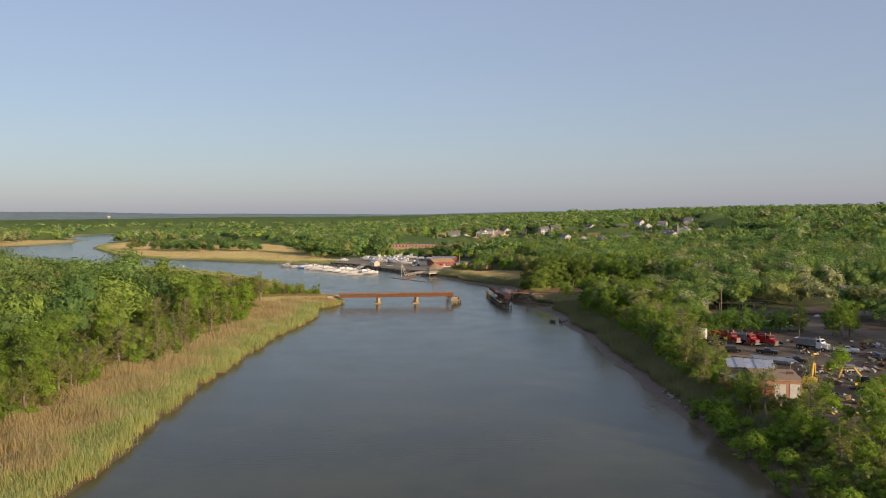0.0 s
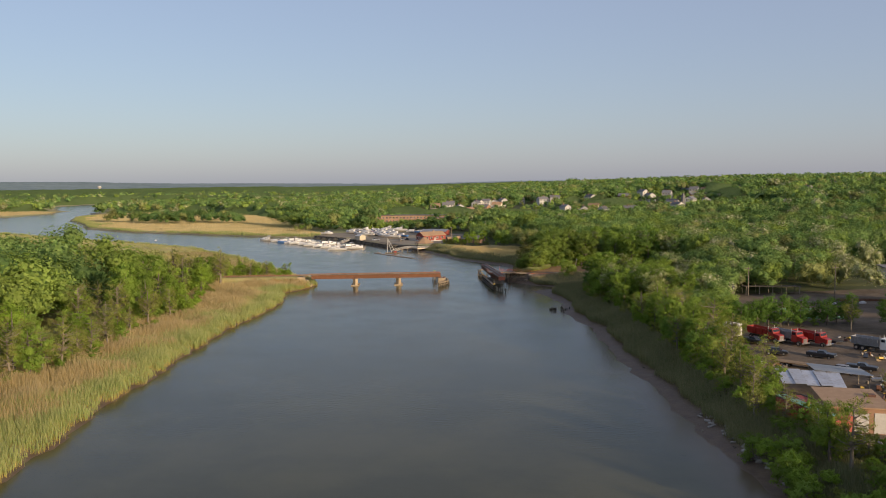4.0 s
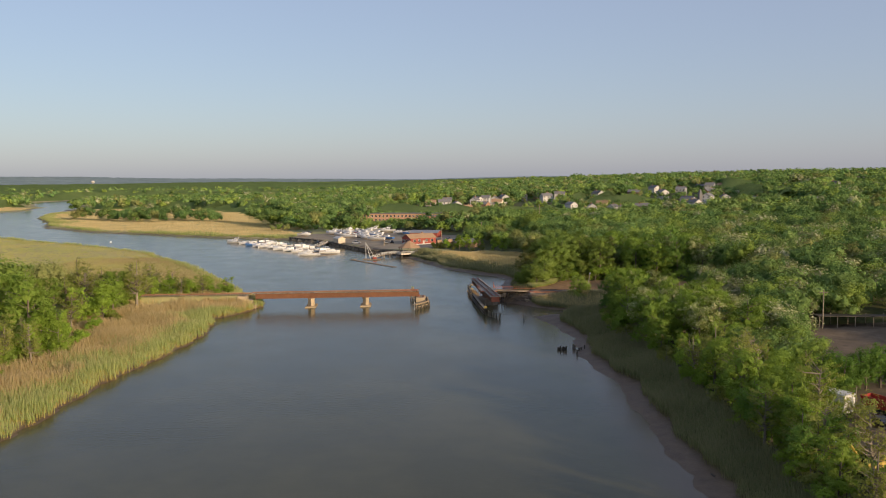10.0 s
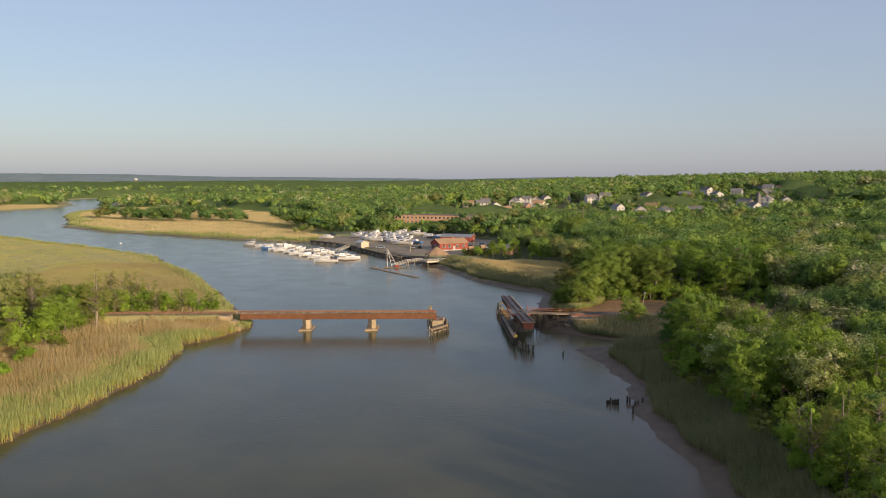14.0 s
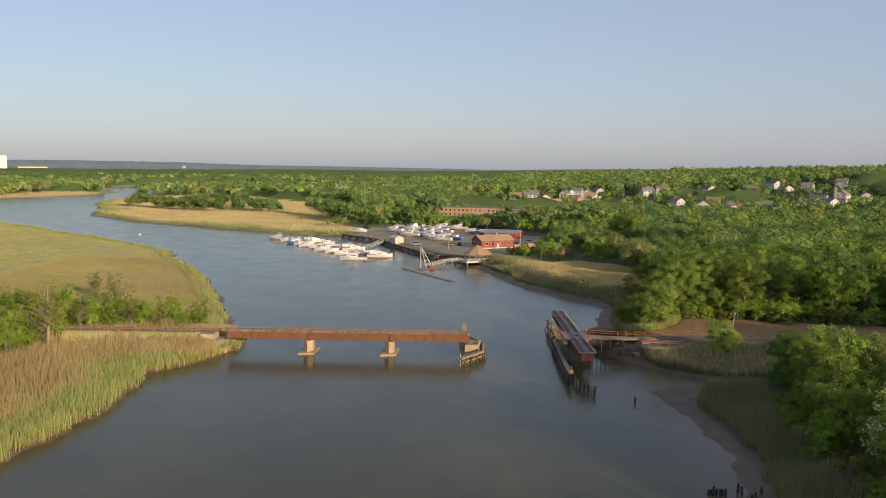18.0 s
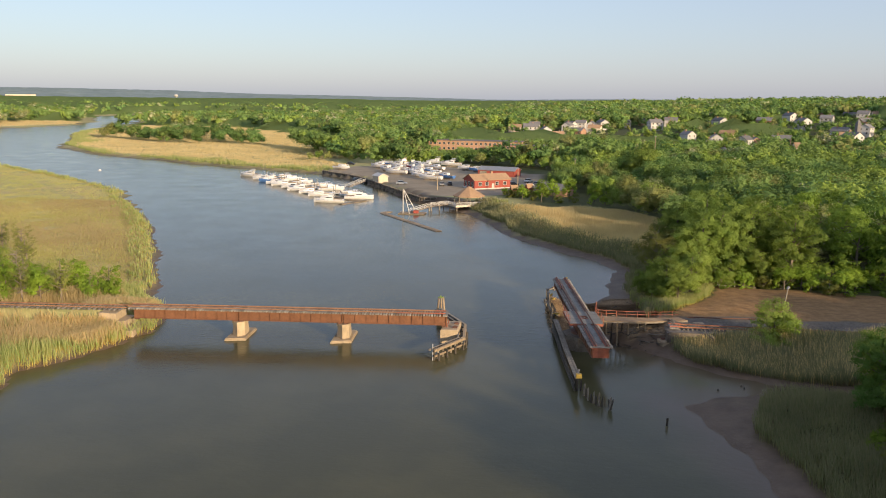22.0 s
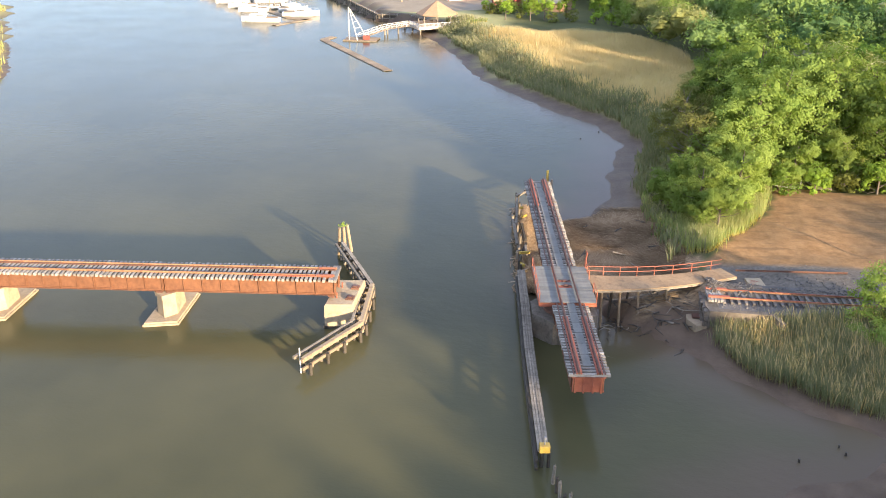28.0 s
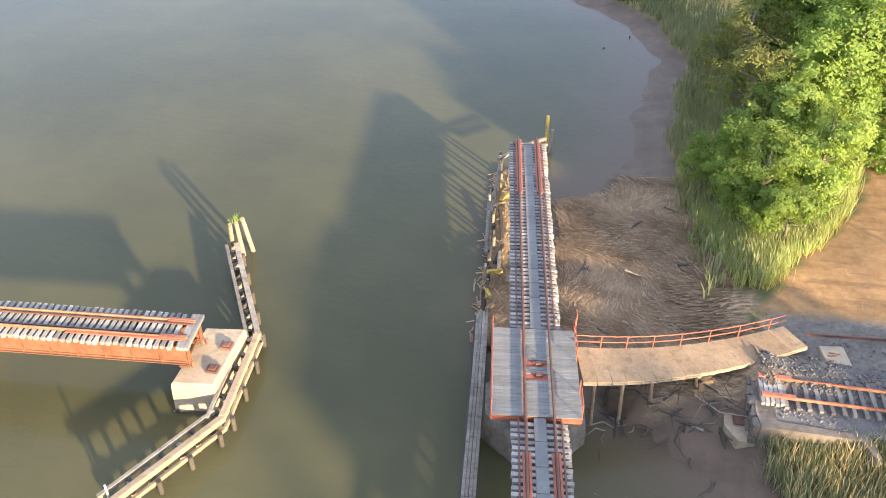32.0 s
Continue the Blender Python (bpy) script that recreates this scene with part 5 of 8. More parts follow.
# ---- swing span, standing open ----
SW = pose(19.58, 8.73, 0, 0, 0, 6.95)
swing = thing("swing_span", "rusted swing bridge span standing open with grey timber ties", "bridge", SW)
SZ, PY = 4.62, -6.75
for s in (-1, 1):
    bm = bmesh.new()
    prof = [(-21.15, 1.35), (-14, 1.3), (PY - 2.5, 1.75), (PY + 2.5, 1.75), (6, 1.45), (20.6, 1.1)]
    for (y0, d0), (y1, d1) in zip(prof, prof[1:]):
        for off, th in ((0, 0.04),):
            vs = [bm.verts.new(p) for p in ((off - th, y0, SZ - 0.26), (off + th, y0, SZ - 0.26), (off + th, y1, SZ - 0.26), (off - th, y1, SZ - 0.26),
                                             (off - th, y0, SZ - 0.26 - d0), (off + th, y0, SZ - 0.26 - d0), (off + th, y1, SZ - 0.26 - d1), (off - th, y1, SZ - 0.26 - d1))]
            for f in ((0, 1, 2, 3), (7, 6, 5, 4), (0, 4, 5, 1), (1, 5, 6, 2), (2, 6, 7, 3), (3, 7, 4, 0)):
                bm.faces.new([vs[i] for i in f])
        a, b = Vector((0, y0, SZ - 0.26 - d0)), Vector((0, y1, SZ - 0.26 - d1))
        box(bm, (a + b) / 2, (0.34, (b - a).length, 0.05), 0, pose(0, 0, 0, math.degrees(math.atan2(b.z - a.z, b.y - a.y))))
    box(bm, (0, -0.28, SZ - 0.28), (0.34, 41.75, 0.05))
    for k in range(25):
        y = -20.5 + k * 1.708
        d = np.interp(y, [p[0] for p in prof], [p[1] for p in prof])
        box(bm, (0, y, SZ - 0.26 - d / 2), (0.3, 0.09, d - 0.06))
    part("girder", bm, RUST, swing, "rust-brown riveted plate girder").matrix_local = pose(s * 1.05, 0, 0)
for y in (-21.1, 20.55):
    bm = bmesh.new()
    box(bm, (0, y, SZ - 0.95), (2.3, 0.06, 1.35))
    for x in (-0.95, -0.35, 0.35, 0.95):
        box(bm, (x, y + (-0.06 if y < 0 else 0.06), SZ - 0.97), (0.12, 0.14, 1.4))
    box(bm, (0, y, SZ - 0.32), (2.5, 0.3, 0.08))
    part("end_plate", bm, RED_LEAD, swing, "orange-red painted end plate")
bm = bmesh.new()
for k in range(14):
    y = -19.5 + k * 3
    tube(bm, (-1, y, SZ - 0.5), (1, y, SZ - 1.2), 0.05, n=5)
    tube(bm, (1, y, SZ - 0.5), (-1, y, SZ - 1.2), 0.05, n=5)
part("cross_bracing", bm, RUST, swing)
ties_along(swing, -21.35, PY - 3.6, 0.415, SZ - 0.12, 0, 0.03, "y")
ties_along(swing, PY + 3.6, 20.8, 0.415, SZ - 0.12, 0, 0.03, "y")
RAIL_SW = rail_mesh("rail", 42.1, RUST_DARK)
for s in (-0.755, 0.755):
    part("rail", RAIL_SW, None, swing, "dark rusted rail").matrix_local = pose(s, -21.3, SZ + 0.19, 0, 0, 90)
    for y0, y1 in ((-21.3, PY - 6.0), (12.4, 20.75)):
        for o in (0.16, -0.16):
            bm = bmesh.new()
            box(bm, (s + o, (y0 + y1) / 2, SZ + 0.07), (0.13, y1 - y0, 0.13), 0.01)
            part("guard_bar", bm, RED_LEAD, swing, "red-leaded guard bar beside the rail")
    for y0, y1 in ((-21.3, PY - 3.6), (PY + 3.6, 20.75)):
        bm = bmesh.new()
        box(bm, (s, (y0 + y1) / 2, SZ + 0.095), (0.16, y1 - y0, 0.18), 0.01)
        part("rail_chair", bm, RUST_DARK, swing)
        bm = bmesh.new()
        box(bm, (s * 1.52, (y0 + y1) / 2, SZ + 0.03), (0.1, y1 - y0, 0.06), 0.01)
        part("spacer_strip", bm, RUST_DARK, swing)
for y0, y1 in ((-20.2, PY - 3.6), (PY + 3.6, 19.6)):
    n = int((y1 - y0) / 1.45)
    for k in range(n):
        bm = bmesh.new()
        L = (y1 - y0) / n
        box(bm, (0, y0 + (k + 0.5) * L, SZ + 0.035), (0.66, L - 0.03, 0.05), 0.01)
        part("walkway_board", bm, GRATING, swing)
# platform of planks
PLANK_W, PLANK_M = [], []
for k in range(2):
    bm = bmesh.new()
    box(bm, (0, 0, 0), (1.74, 0.262, 0.06), 0.012)
    PLANK_W.append(finish(bm, "plank", GRATING))
    bm = bmesh.new()
    box(bm, (0, 0, 0), (1.36, 0.262, 0.06), 0.012)
    PLANK_M.append(finish(bm, "plank", GRATING))
bm = bmesh.new()
box(bm, (-0.2, PY, SZ - 0.02), (4.9, 7.1, 0.1))
for x in (-2.6, 2.2):
    box(bm, (x, PY, SZ - 0.14), (0.12, 7.1, 0.3))
for y in (-3.5, -1.2, 1.2, 3.5):
    box(bm, (-0.2, PY + y, SZ - 0.2), (4.8, 0.12, 0.24))
platform = part("platform", bm, RED_LEAD, swing, "plank platform over the pivot with red-leaded edge beams")
for k in range(26):
    y = PY - 3.41 + k * 0.273
    for x, me in ((-1.73, PLANK_W[0]), (1.4, PLANK_W[1]), (0.0, PLANK_M[0])):
        if x == 0.0 and 10 <= k <= 15 and k % 4 in (2, 3):
            continue
        part("plank", me, None, platform).matrix_local = pose(x * (1 if x else 0) - (0.02 if x < 0 else 0), y, SZ + 0.065 + deck_rng.uniform(-0.004, 0.006))
for y in (-0.35, 0.55):
    bm = bmesh.new()
    box(bm, (0.05, PY + y, SZ + 0.1), (0.4, 0.3, 0.16), 0.03)
    tube(bm, (-0.3, PY + y, SZ + 0.12), (0.45, PY + y, SZ + 0.12), 0.05, n=8)
    part("pivot_machinery", bm, RUST_DARK, swing)


def railing(parent, pts, h, name="railing", mids=2, posts=None, material=None):
    """Posts and bars along a line of points."""
    pts = [Vector(p) for p in pts]
    for a, b in zip(pts, pts[1:]):
        n = max(1, round((b - a).length / 1.9))
        for k in range(n + 1):
            bm = bmesh.new()
            p = a.lerp(b, k / n)
            tube(bm, p, p + Vector((0, 0, h)), 0.035, n=6)
            part("post", bm, material or RED_LEAD, parent)
        for j in range(mids):
            z = h * (1 - j / mids)
            bm = bmesh.new()
            tube(bm, a + Vector((0, 0, z)), b + Vector((0, 0, z)), 0.03, n=6)
            part("rail_bar", bm, material or RED_LEAD, parent)


for pts in ([(-2.62, PY - 3.5, SZ), (-2.62, PY + 3.5, SZ)], [(2.22, PY + 0.9, SZ), (2.22, PY + 3.5, SZ)], [(2.22, PY - 3.5, SZ), (2.22, PY - 1.6, SZ)]):
    railing(swing, pts, 1.05)
bm = bmesh.new()
tube(bm, (2.3, PY + 3.4, SZ), (2.3, PY + 3.4, SZ + 1.6), 0.05, n=6)
box(bm, (2.3, PY + 3.4, SZ + 1.5), (0.05, 0.5, 0.4))
part("sign_post", bm, RED_LEAD, swing)

pivot = thing("pivot_pier", "eight-sided stained concrete pivot pier under the swing span", "pier", SW @ pose(0, PY, 0))
bm = bmesh.new()
rings = []
for r, z in ((3.4, -2), (3.2, 1.6), (3.1, 2.3), (2.7, 2.35)):
    rings.append([(r * math.cos(a * math.pi / 4 + 0.39), r * math.sin(a * math.pi / 4 + 0.39), z) for a in range(8)])
loft(bm, rings)
part("drum", bm, OLD_WALL, pivot)
bm = bmesh.new()
rings = [[(r * math.cos(a * math.pi / 12), r * math.sin(a * math.pi / 12), z) for a in range(24)] for r, z in ((1.9, 2.3), (1.9, 2.62), (1.5, 2.64))]
loft(bm, rings)
part("turntable_ring", bm, RUST_DARK, pivot)

# walkway fender beside the swing span
walk_f = thing("fender_walkway", "long grey plank walkway on piles beside the swing span", "fender", pose(0, 0, 0))
line = [(19.1, -18.5), (18.2, -10.5), (17.65, -5.4), (16.95, 2.5), (16.25, 9.6)]
for a, b in zip(line, line[1:]):
    a, b = Vector((*a, 2.15)), Vector((*b, 2.15))
    d = b - a
    ang = math.degrees(math.atan2(d.y, d.x))
    for o in (-0.3, -0.1, 0.1, 0.3):
        bm = bmesh.new()
        box(bm, (0, 0, 0), (d.length - 0.02, 0.185, 0.12), 0.012)
        nrm = Vector((d.y, -d.x, 0)).normalized()
        part("plank", bm, TIMBER, walk_f).matrix_local = Matrix.Translation((a + b) / 2 + nrm * o + Vector((0, 0, deck_rng.uniform(-0.02, 0.02)))) @ pose(0, 0, 0, 0, 0, ang)
    for z in (1.3, 0.6):
        bm = bmesh.new()
        box(bm, (0, 0, 0), (d.length, 0.2, 0.28), 0.02)
        part("wale", bm, PILE_DARK, walk_f).matrix_local = Matrix.Translation((a + b) / 2 + Vector((d.y, -d.x, 0)).normalized() * -0.42 + Vector((0, 0, z - 2.15))) @ pose(0, 0, 0, 0, 0, ang)
    n = round(d.length / 1.5)
    for k in range(n):
        p = a.lerp(b, (k + 0.5) / n)
        bm = bmesh.new()
        tube(bm, (p.x, p.y, -2), (p.x, p.y, 2.05), 0.17, 0.15, 8)
        part("post", bm, PILE_DARK, walk_f)
bm = bmesh.new()
box(bm, (19.15, -18.6, 2.5), (0.72, 0.55, 0.55), 0.04, pose(0, 0, 0, 0, 0, 8))
part("yellow_box", bm, YELLOW, walk_f, "faded yellow lamp box")
bm = bmesh.new()
tube(bm, (19.15, -18.6, 2.7), (19.15, -18.6, 3.2), 0.04, n=6)
tube(bm, (19.15, -18.6, 3.15), (19.15, -18.6, 3.4), 0.09, n=8)
part("lamp", bm, GREY_PAINT, walk_f)
for x, y, h, lx, ly in ((19.5, -17.7, 1.5, 0, 0), (19.8, -19.4, 1.7, 0.1, 0), (20.1, -20.3, 1.4, 0, 0.1), (20.35, -21.0, 1.7, -0.1, 0), (20.6, -21.6, 1.2, 0, 0), (20.95, -22.0, 1.6, 0, 0.1), (21.2, -22.4, 1.3, 0, 0),
                        (21.5, -22.7, 1.8, 0.05, 0), (21.9, -23.0, 1.5, 0, 0), (22.6, -24.0, 1.5, 0.5, 0.1), (23.0, -23.6, 1.3, -0.4, 0.2), (22.75, -23.7, 1.7, 0.1, 0)):
    p = thing("broken_pile", "broken dark timber pile standing in the water", "pile", pose(x, y, 0), "broken piles south of the walkway")
    bm = bmesh.new()
    tube(bm, (-lx * 0.5, -ly * 0.5, -2), (lx, ly, h), 0.15, 0.11, 8)
    tube(bm, (lx, ly, h - 0.05), (lx + 0.05, ly, h + 0.18), 0.09, 0.02, 5)
    part("shaft", bm, PILE_DARK if h < 1.6 else TIMBER, p)
# collapsed northern part of the fender
wreck = thing("collapsed_fender", "collapsed timber fender with yellow-lichened beams along the mud", "fender", pose(0, 0, 0))
for x, y, z, L, ang, tilt, m_ in ((15.1, 20.3, 1.7, 7.5, 96, 2, TIMBER), (15.35, 19.5, 1.5, 6.0, 98, -3, TIMBER), (15.5, 26.3, 2.2, 1.6, 100, 24, YELLOW), (15.9, 24.6, 1.9, 1.3, 70, 12, YELLOW),
                                  (16.4, 14.6, 1.8, 1.2, 30, 8, YELLOW), (16.2, 12.6, 1.4, 1.6, 110, 14, YELLOW), (16.6, 11.3, 1.3, 1.0, 60, 0, TIMBER_WARM), (15.0, 26.0, 1.9, 7.5, 92, -2, TIMBER),
                                  (16.5, 16.5, 1.2, 3.0, 95, 5, TIMBER), (15.3, 31.0, 2.2, 2.6, 62, 3, TIMBER), (17.0, 33.1, 2.3, 3.9, 44, 0, TIMBER_WARM), (17.2, 32.6, 2.0, 3.8, 44, 0, TIMBER),
                                  (16.0, 22.0, 1.0, 4.0, 100, -6, PILE_DARK), (16.3, 18.0, 0.9, 3.0, 85, 8, PILE_DARK)):
    bm = bmesh.new()
    box(bm, (0, 0, 0), (L, 0.27, 0.27), 0.03)
    part("beam", bm, m_, wreck).matrix_local = pose(x, y, z, 0, tilt, ang)
for k in range(22):
    x, y = np.interp(k / 21, [0, 1], [16.1, 14.7]) + deck_rng.uniform(-0.3, 0.3), 10.2 + k * 1.0
    bm = bmesh.new()
    h = deck_rng.uniform(0.9, 2.3)
    tube(bm, (x, y, -1.5), (x + deck_rng.uniform(-0.25, 0.25), y + deck_rng.uniform(-0.2, 0.2), h), 0.16, 0.12, 7)
    part("post", bm, PILE_DARK if k % 3 else TIMBER, wreck)
bm = bmesh.new()
tube(bm, (18.5, 36.2, -1.5), (18.3, 37.0, 3.3), 0.19, 0.15, 9)
part("post", bm, YELLOW, wreck, "pile with yellow lichen on top")
bm = bmesh.new()
tube(bm, (18.8, 35.6, -1.5), (18.9, 35.7, 2.6), 0.18, 0.15, 9)
part("post", bm, TIMBER, wreck)

# ---- footbridge to the shore ----
gang = thing("footbridge", "sagging tan plank footbridge with a red handrail", "footbridge", pose(0, 0, 0))
P0, P1, P2, P3 = Vector((22.7, 3.4, 4.3)), Vector((26.6, 4.2, 4.05)), Vector((30.6, 6.0, 3.65)), Vector((36.0, 9.9, 3.1))


def bez(t):
    s = 1 - t
    return P0 * s ** 3 + (P1 * 1.0) * 3 * s * s * t + P2 * 3 * s * t * t + P3 * t ** 3


N_SEG = 15
for k in range(N_SEG):
    a, b = bez(k / N_SEG), bez((k + 1) / N_SEG)
    d = (b - a).normalized()
    n0 = Vector((d.y, -d.x, 0)).normalized()
    w = 1.5 - 0.45 * (k + 0.5) / N_SEG
    bm = bmesh.new()
    box(bm, (0, 0, 0), ((b - a).length + 0.02, 2 * w, 0.09), 0.01)
    part("deck_panel", bm, DECK_TAN, gang).matrix_local = Matrix.Translation((a + b) / 2) @ pose(0, 0, 0, 0, -math.degrees(math.asin(d.z)), math.degrees(math.atan2(d.y, d.x)))
    for s in (-1, 1):
        bm = bmesh.new()
        tube(bm, a + n0 * s * (w - 0.1) - Vector((0, 0, 0.16)), b + n0 * s * (w - 0.1) - Vector((0, 0, 0.16)), 0.12, n=6)
        part("stringer", bm, TIMBER, gang)
    pa, pb = a - n0 * w, b - n0 * w
    for z in (0.95, 0.5):
        bm = bmesh.new()
        tube(bm, pa + Vector((0, 0, z)), pb + Vector((0, 0, z)), 0.032, n=6)
        part("handrail", bm, RED_LEAD, gang, "red-leaded handrail")
    if k % 2 == 0 or k == N_SEG - 1:
        bm = bmesh.new()
        tube(bm, pa, pa + Vector((0, 0, 0.95)), 0.04, n=6)
        part("post", bm, RED_LEAD, gang)
    if k in (1, 3, 5, 8):
        for s in (-0.8, 0.8):
            p = a + n0 * s
            bm = bmesh.new()
            tube(bm, (p.x + 0.25 * s, p.y - 0.1, gz(p.x, p.y) - 0.8), (p.x, p.y, p.z - 0.1), 0.13, 0.11, 7)
            part("trestle_post", bm, TIMBER_WARM if s > 0 and k < 6 else PILE_DARK, gang)
        bm = bmesh.new()
        tube(bm, a + n0 * 1.2 - Vector((0, 0, 0.3)), a - n0 * 1.2 - Vector((0, 0, 0.3)), 0.12, n=6)
        part("trestle_cap", bm, TIMBER, gang)

# ---- east abutment and track ----
east = thing("bridge_abutment", "old stone and concrete abutment with a lower bearing seat", "abutment", pose(0, 0, 0))
bm = bmesh.new()
prism(bm, [(31.6, 6.3), (31.4, 3.0), (32.1, 1.9), (34.2, 1.7), (34.4, 6.6)], -1.2, [1.55, 1.5, 1.5, 1.6, 1.65])
part("bearing_seat", bm, CONCRETE, east)
bm = bmesh.new()
rough = [(32.9, 7.0), (32.75, 5.5), (32.95, 4.2), (32.8, 2.9), (33.0, 1.7), (38.3, 1.7), (38.9, 0.6), (39.2, 0.7), (38.8, 2.1), (33.9, 2.3), (33.8, 7.1)]
prism(bm, rough, -1.0, [3.1, 3.05, 3.0, 3.1, 3.12, 3.1, 2.9, 2.9, 3.1, 3.12, 3.15])
part("retaining_wall", bm, OLD_WALL, east)
for x in (32.1, 32.2):
    bm = bmesh.new()
    box(bm, (x + 0.2, 3.4 if x < 32.15 else 5.2, 1.68), (0.8, 0.75, 0.2), 0.05)
    part("bearing_plate", bm, RUST_DARK, east)
for k in range(18):
    bm = bmesh.new()
    vs = box(bm, (0, 0, 0), (0.5, 0.75, 0.5), 0.08)
    for v in vs:
        v.co += Vector([deck_rng.uniform(-0.06, 0.06) for _ in range(3)])
    part("stone", bm, OLD_WALL, east).matrix_local = pose(32.85 + deck_rng.uniform(-0.08, 0.05), 2.2 + (k % 6) * 0.85, 1.75 + (k // 6) * 0.5, 0, 0, deck_rng.uniform(-8, 8))
TA = -1.5
etrack = thing("railway_track", "track with grey ties, red-leaded rail ends and dark ballast", "track", pose(33.1, 4.75, 0, 0, 0, TA * -1 - 1.0))
for k in range(62):
    x = 0.15 + (k * 0.26 if k < 5 else 1.3 + (k - 5) * 0.62)
    part("tie", deck_rng.choice(TIES if k < 5 else SHORE_TIES), None, etrack).matrix_local = pose(x, deck_rng.uniform(-0.06, 0.06), 3.17 if k > 4 else 3.28, 0, 0, deck_rng.uniform(-2, 2)) @ Matrix.Diagonal((1, 0.92, 1, 1))
for s in (-1.02, 1.02):
    part("rail", rail_mesh("rail", 36, RUST_RAIL), None, etrack, "rusted rail").matrix_local = pose(0.3, s * 0.76, 3.3 if s < 0 else 3.3)
    bm = bmesh.new()
    box(bm, (1.0, s * 0.76, 3.47), (1.9, 0.34, 0.14), 0.03)
    part("rail_end_casting", bm, RED_LEAD, etrack, "red-leaded rail end casting")
    bm = bmesh.new()
    box(bm, (18, s * 0.76, 3.44), (34, 0.1, 0.05), 0.01)
    part("rail_head", bm, RED_LEAD, etrack)
rng2 = np.random.default_rng(4)
bx, by = rng2.uniform(33.2, 68, 5200), rng2.normal(5.2, 2.1, 5200)
stone_v, stone_f = [], []
oct_ = np.array([(1, 0, 0), (-1, 0, 0), (0, 1, 0), (0, -1, 0), (0, 0, 1), (0, 0, -1)], float)
oct_f = np.array([(0, 2, 4), (2, 1, 4), (1, 3, 4), (3, 0, 4), (2, 0, 5), (1, 2, 5), (3, 1, 5), (0, 3, 5)])
bz = np.maximum(height(bx, by), np.where(np.abs(by - 4.8) < 2.6, 3.02, 0))
for i in range(len(bx)):
    s = rng2.uniform(0.05, 0.13)
    stone_v.append(oct_ * s * rng2.uniform(0.6, 1.2, 3) + (bx[i], by[i], bz[i] + 0.02))
    stone_f.append(oct_f + i * 6)
ob = new("ballast", mesh_np("ballast", np.concatenate(stone_v), np.concatenate(stone_f), BALLAST))
tagged(ob, "dark crushed-stone ballast spilled round the track", "ballast", kind="stuff")
bm = bmesh.new()
prism(bm, [(33.2, 2.0), (38.6, 2.0), (68, 3.0), (68, 8.4), (33.6, 7.4)], 1.0, [3.05, 3.05, 3.05, 3.05, 3.05])
tagged(new("track_bed", finish(bm, "track_bed", BALLAST)), "flat bed of dark ballast under the track", "ballast", kind="structure")
pad = thing("concrete_pad", "square weathered concrete slab with red paint marks", "slab", pose(38.35, 9.0, gz(38.3, 9.0), 0, 0, 8))
bm = bmesh.new()
box(bm, (0, 0, 0.12), (1.5, 1.75, 0.34), 0.03)
part("slab", bm, CONCRETE, pad)
bm = bmesh.new()
for k in range(6):
    box(bm, (deck_rng.uniform(-0.5, 0.5), deck_rng.uniform(-0.6, 0.6), 0.297), (0.25, 0.12, 0.01))
part("paint_mark", bm, RED_LEAD, pad)
post = thing("signal_post", "leaning old wooden post beside the dirt clearing", "post", pose(51.6, 13.4, gz(51.6, 13.4)))
bm = bmesh.new()
tube(bm, (0, 0, -0.5), (0.9, 0.9, 4.6), 0.12, 0.1, 8)
part("post", bm, TIMBER, post)
bm = bmesh.new()
box(bm, (0.92, 0.92, 4.7), (0.35, 0.35, 0.5), 0.06, pose(0, 0, 0, 20, 20, 30))
part("head", bm, GREY_PAINT, post)
# stakes and piles in the shallows
for x, y, h, r in ((28.9, -27.7, 1.15, 0.16), (36.9, -14.7, 0.5, 0.1), (40.2, -12.6, 0.45, 0.1), (40.4, -13.5, 0.5, 0.1), (23, 62, 0.4, 0.12), (26, 66, 0.5, 0.1)):
    p = thing("stake", "dark waterlogged stake standing in the shallows", "pile", pose(x, y, 0), "stakes in the shallows")
    bm = bmesh.new()
    tube(bm, (0, 0, -1.5), (0.06, 0, h), r, r * 0.8, 8)
    part("shaft", bm, PILE_DARK, p)
for k, (x, y) in enumerate(((33.6, -64.6), (33.9, -64.2), (34.2, -64.7), (34.5, -64.3), (34.8, -65.0), (35.1, -64.6), (35.3, -65.2), (37.0, -63.4), (37.4, -63.9), (38.0, -66.0), (39.4, -64.1), (37.1, -69.6), (38.7, -64.9))):
    p = thing("broken_pile", "row of rotted dark piles near the east bank", "pile", pose(x, y, 0), "rotted piles near the east bank")
    bm = bmesh.new()
    tube(bm, (0, 0, -1.5), (deck_rng.uniform(-0.1, 0.1), 0, deck_rng.uniform(0.7, 1.6)), 0.2, 0.15, 8)
    part("shaft", bm, PILE_DARK, p)

# ---- drift straw and wood on the mud ----
rng3 = np.random.default_rng(6)
n = 64000
x, y = rng3.uniform(19, 33.5, n), rng3.uniform(7, 33, n)
d = shore(x, y)
swirl = np.sin(x * 0.5 + y * 0.35) + np.sin(y * 0.6 - x * 0.2)
edge = np.interp(y, [7, 12, 20, 27, 30, 33], [24.5, 22, 21, 21, 24, 27.5])
ok = (d > 0.15 + rng3.exponential(0.5, n)) & (d < 11) & (rng3.uniform(size=n) < 0.8 * (1 - sm(26, 33, y)) * sm(6.5, 9, y))
x, y, swirl = x[ok], y[ok], swirl[ok]
z = height(x, y) + 0.02 + rng3.uniform(0, 0.06, len(x))
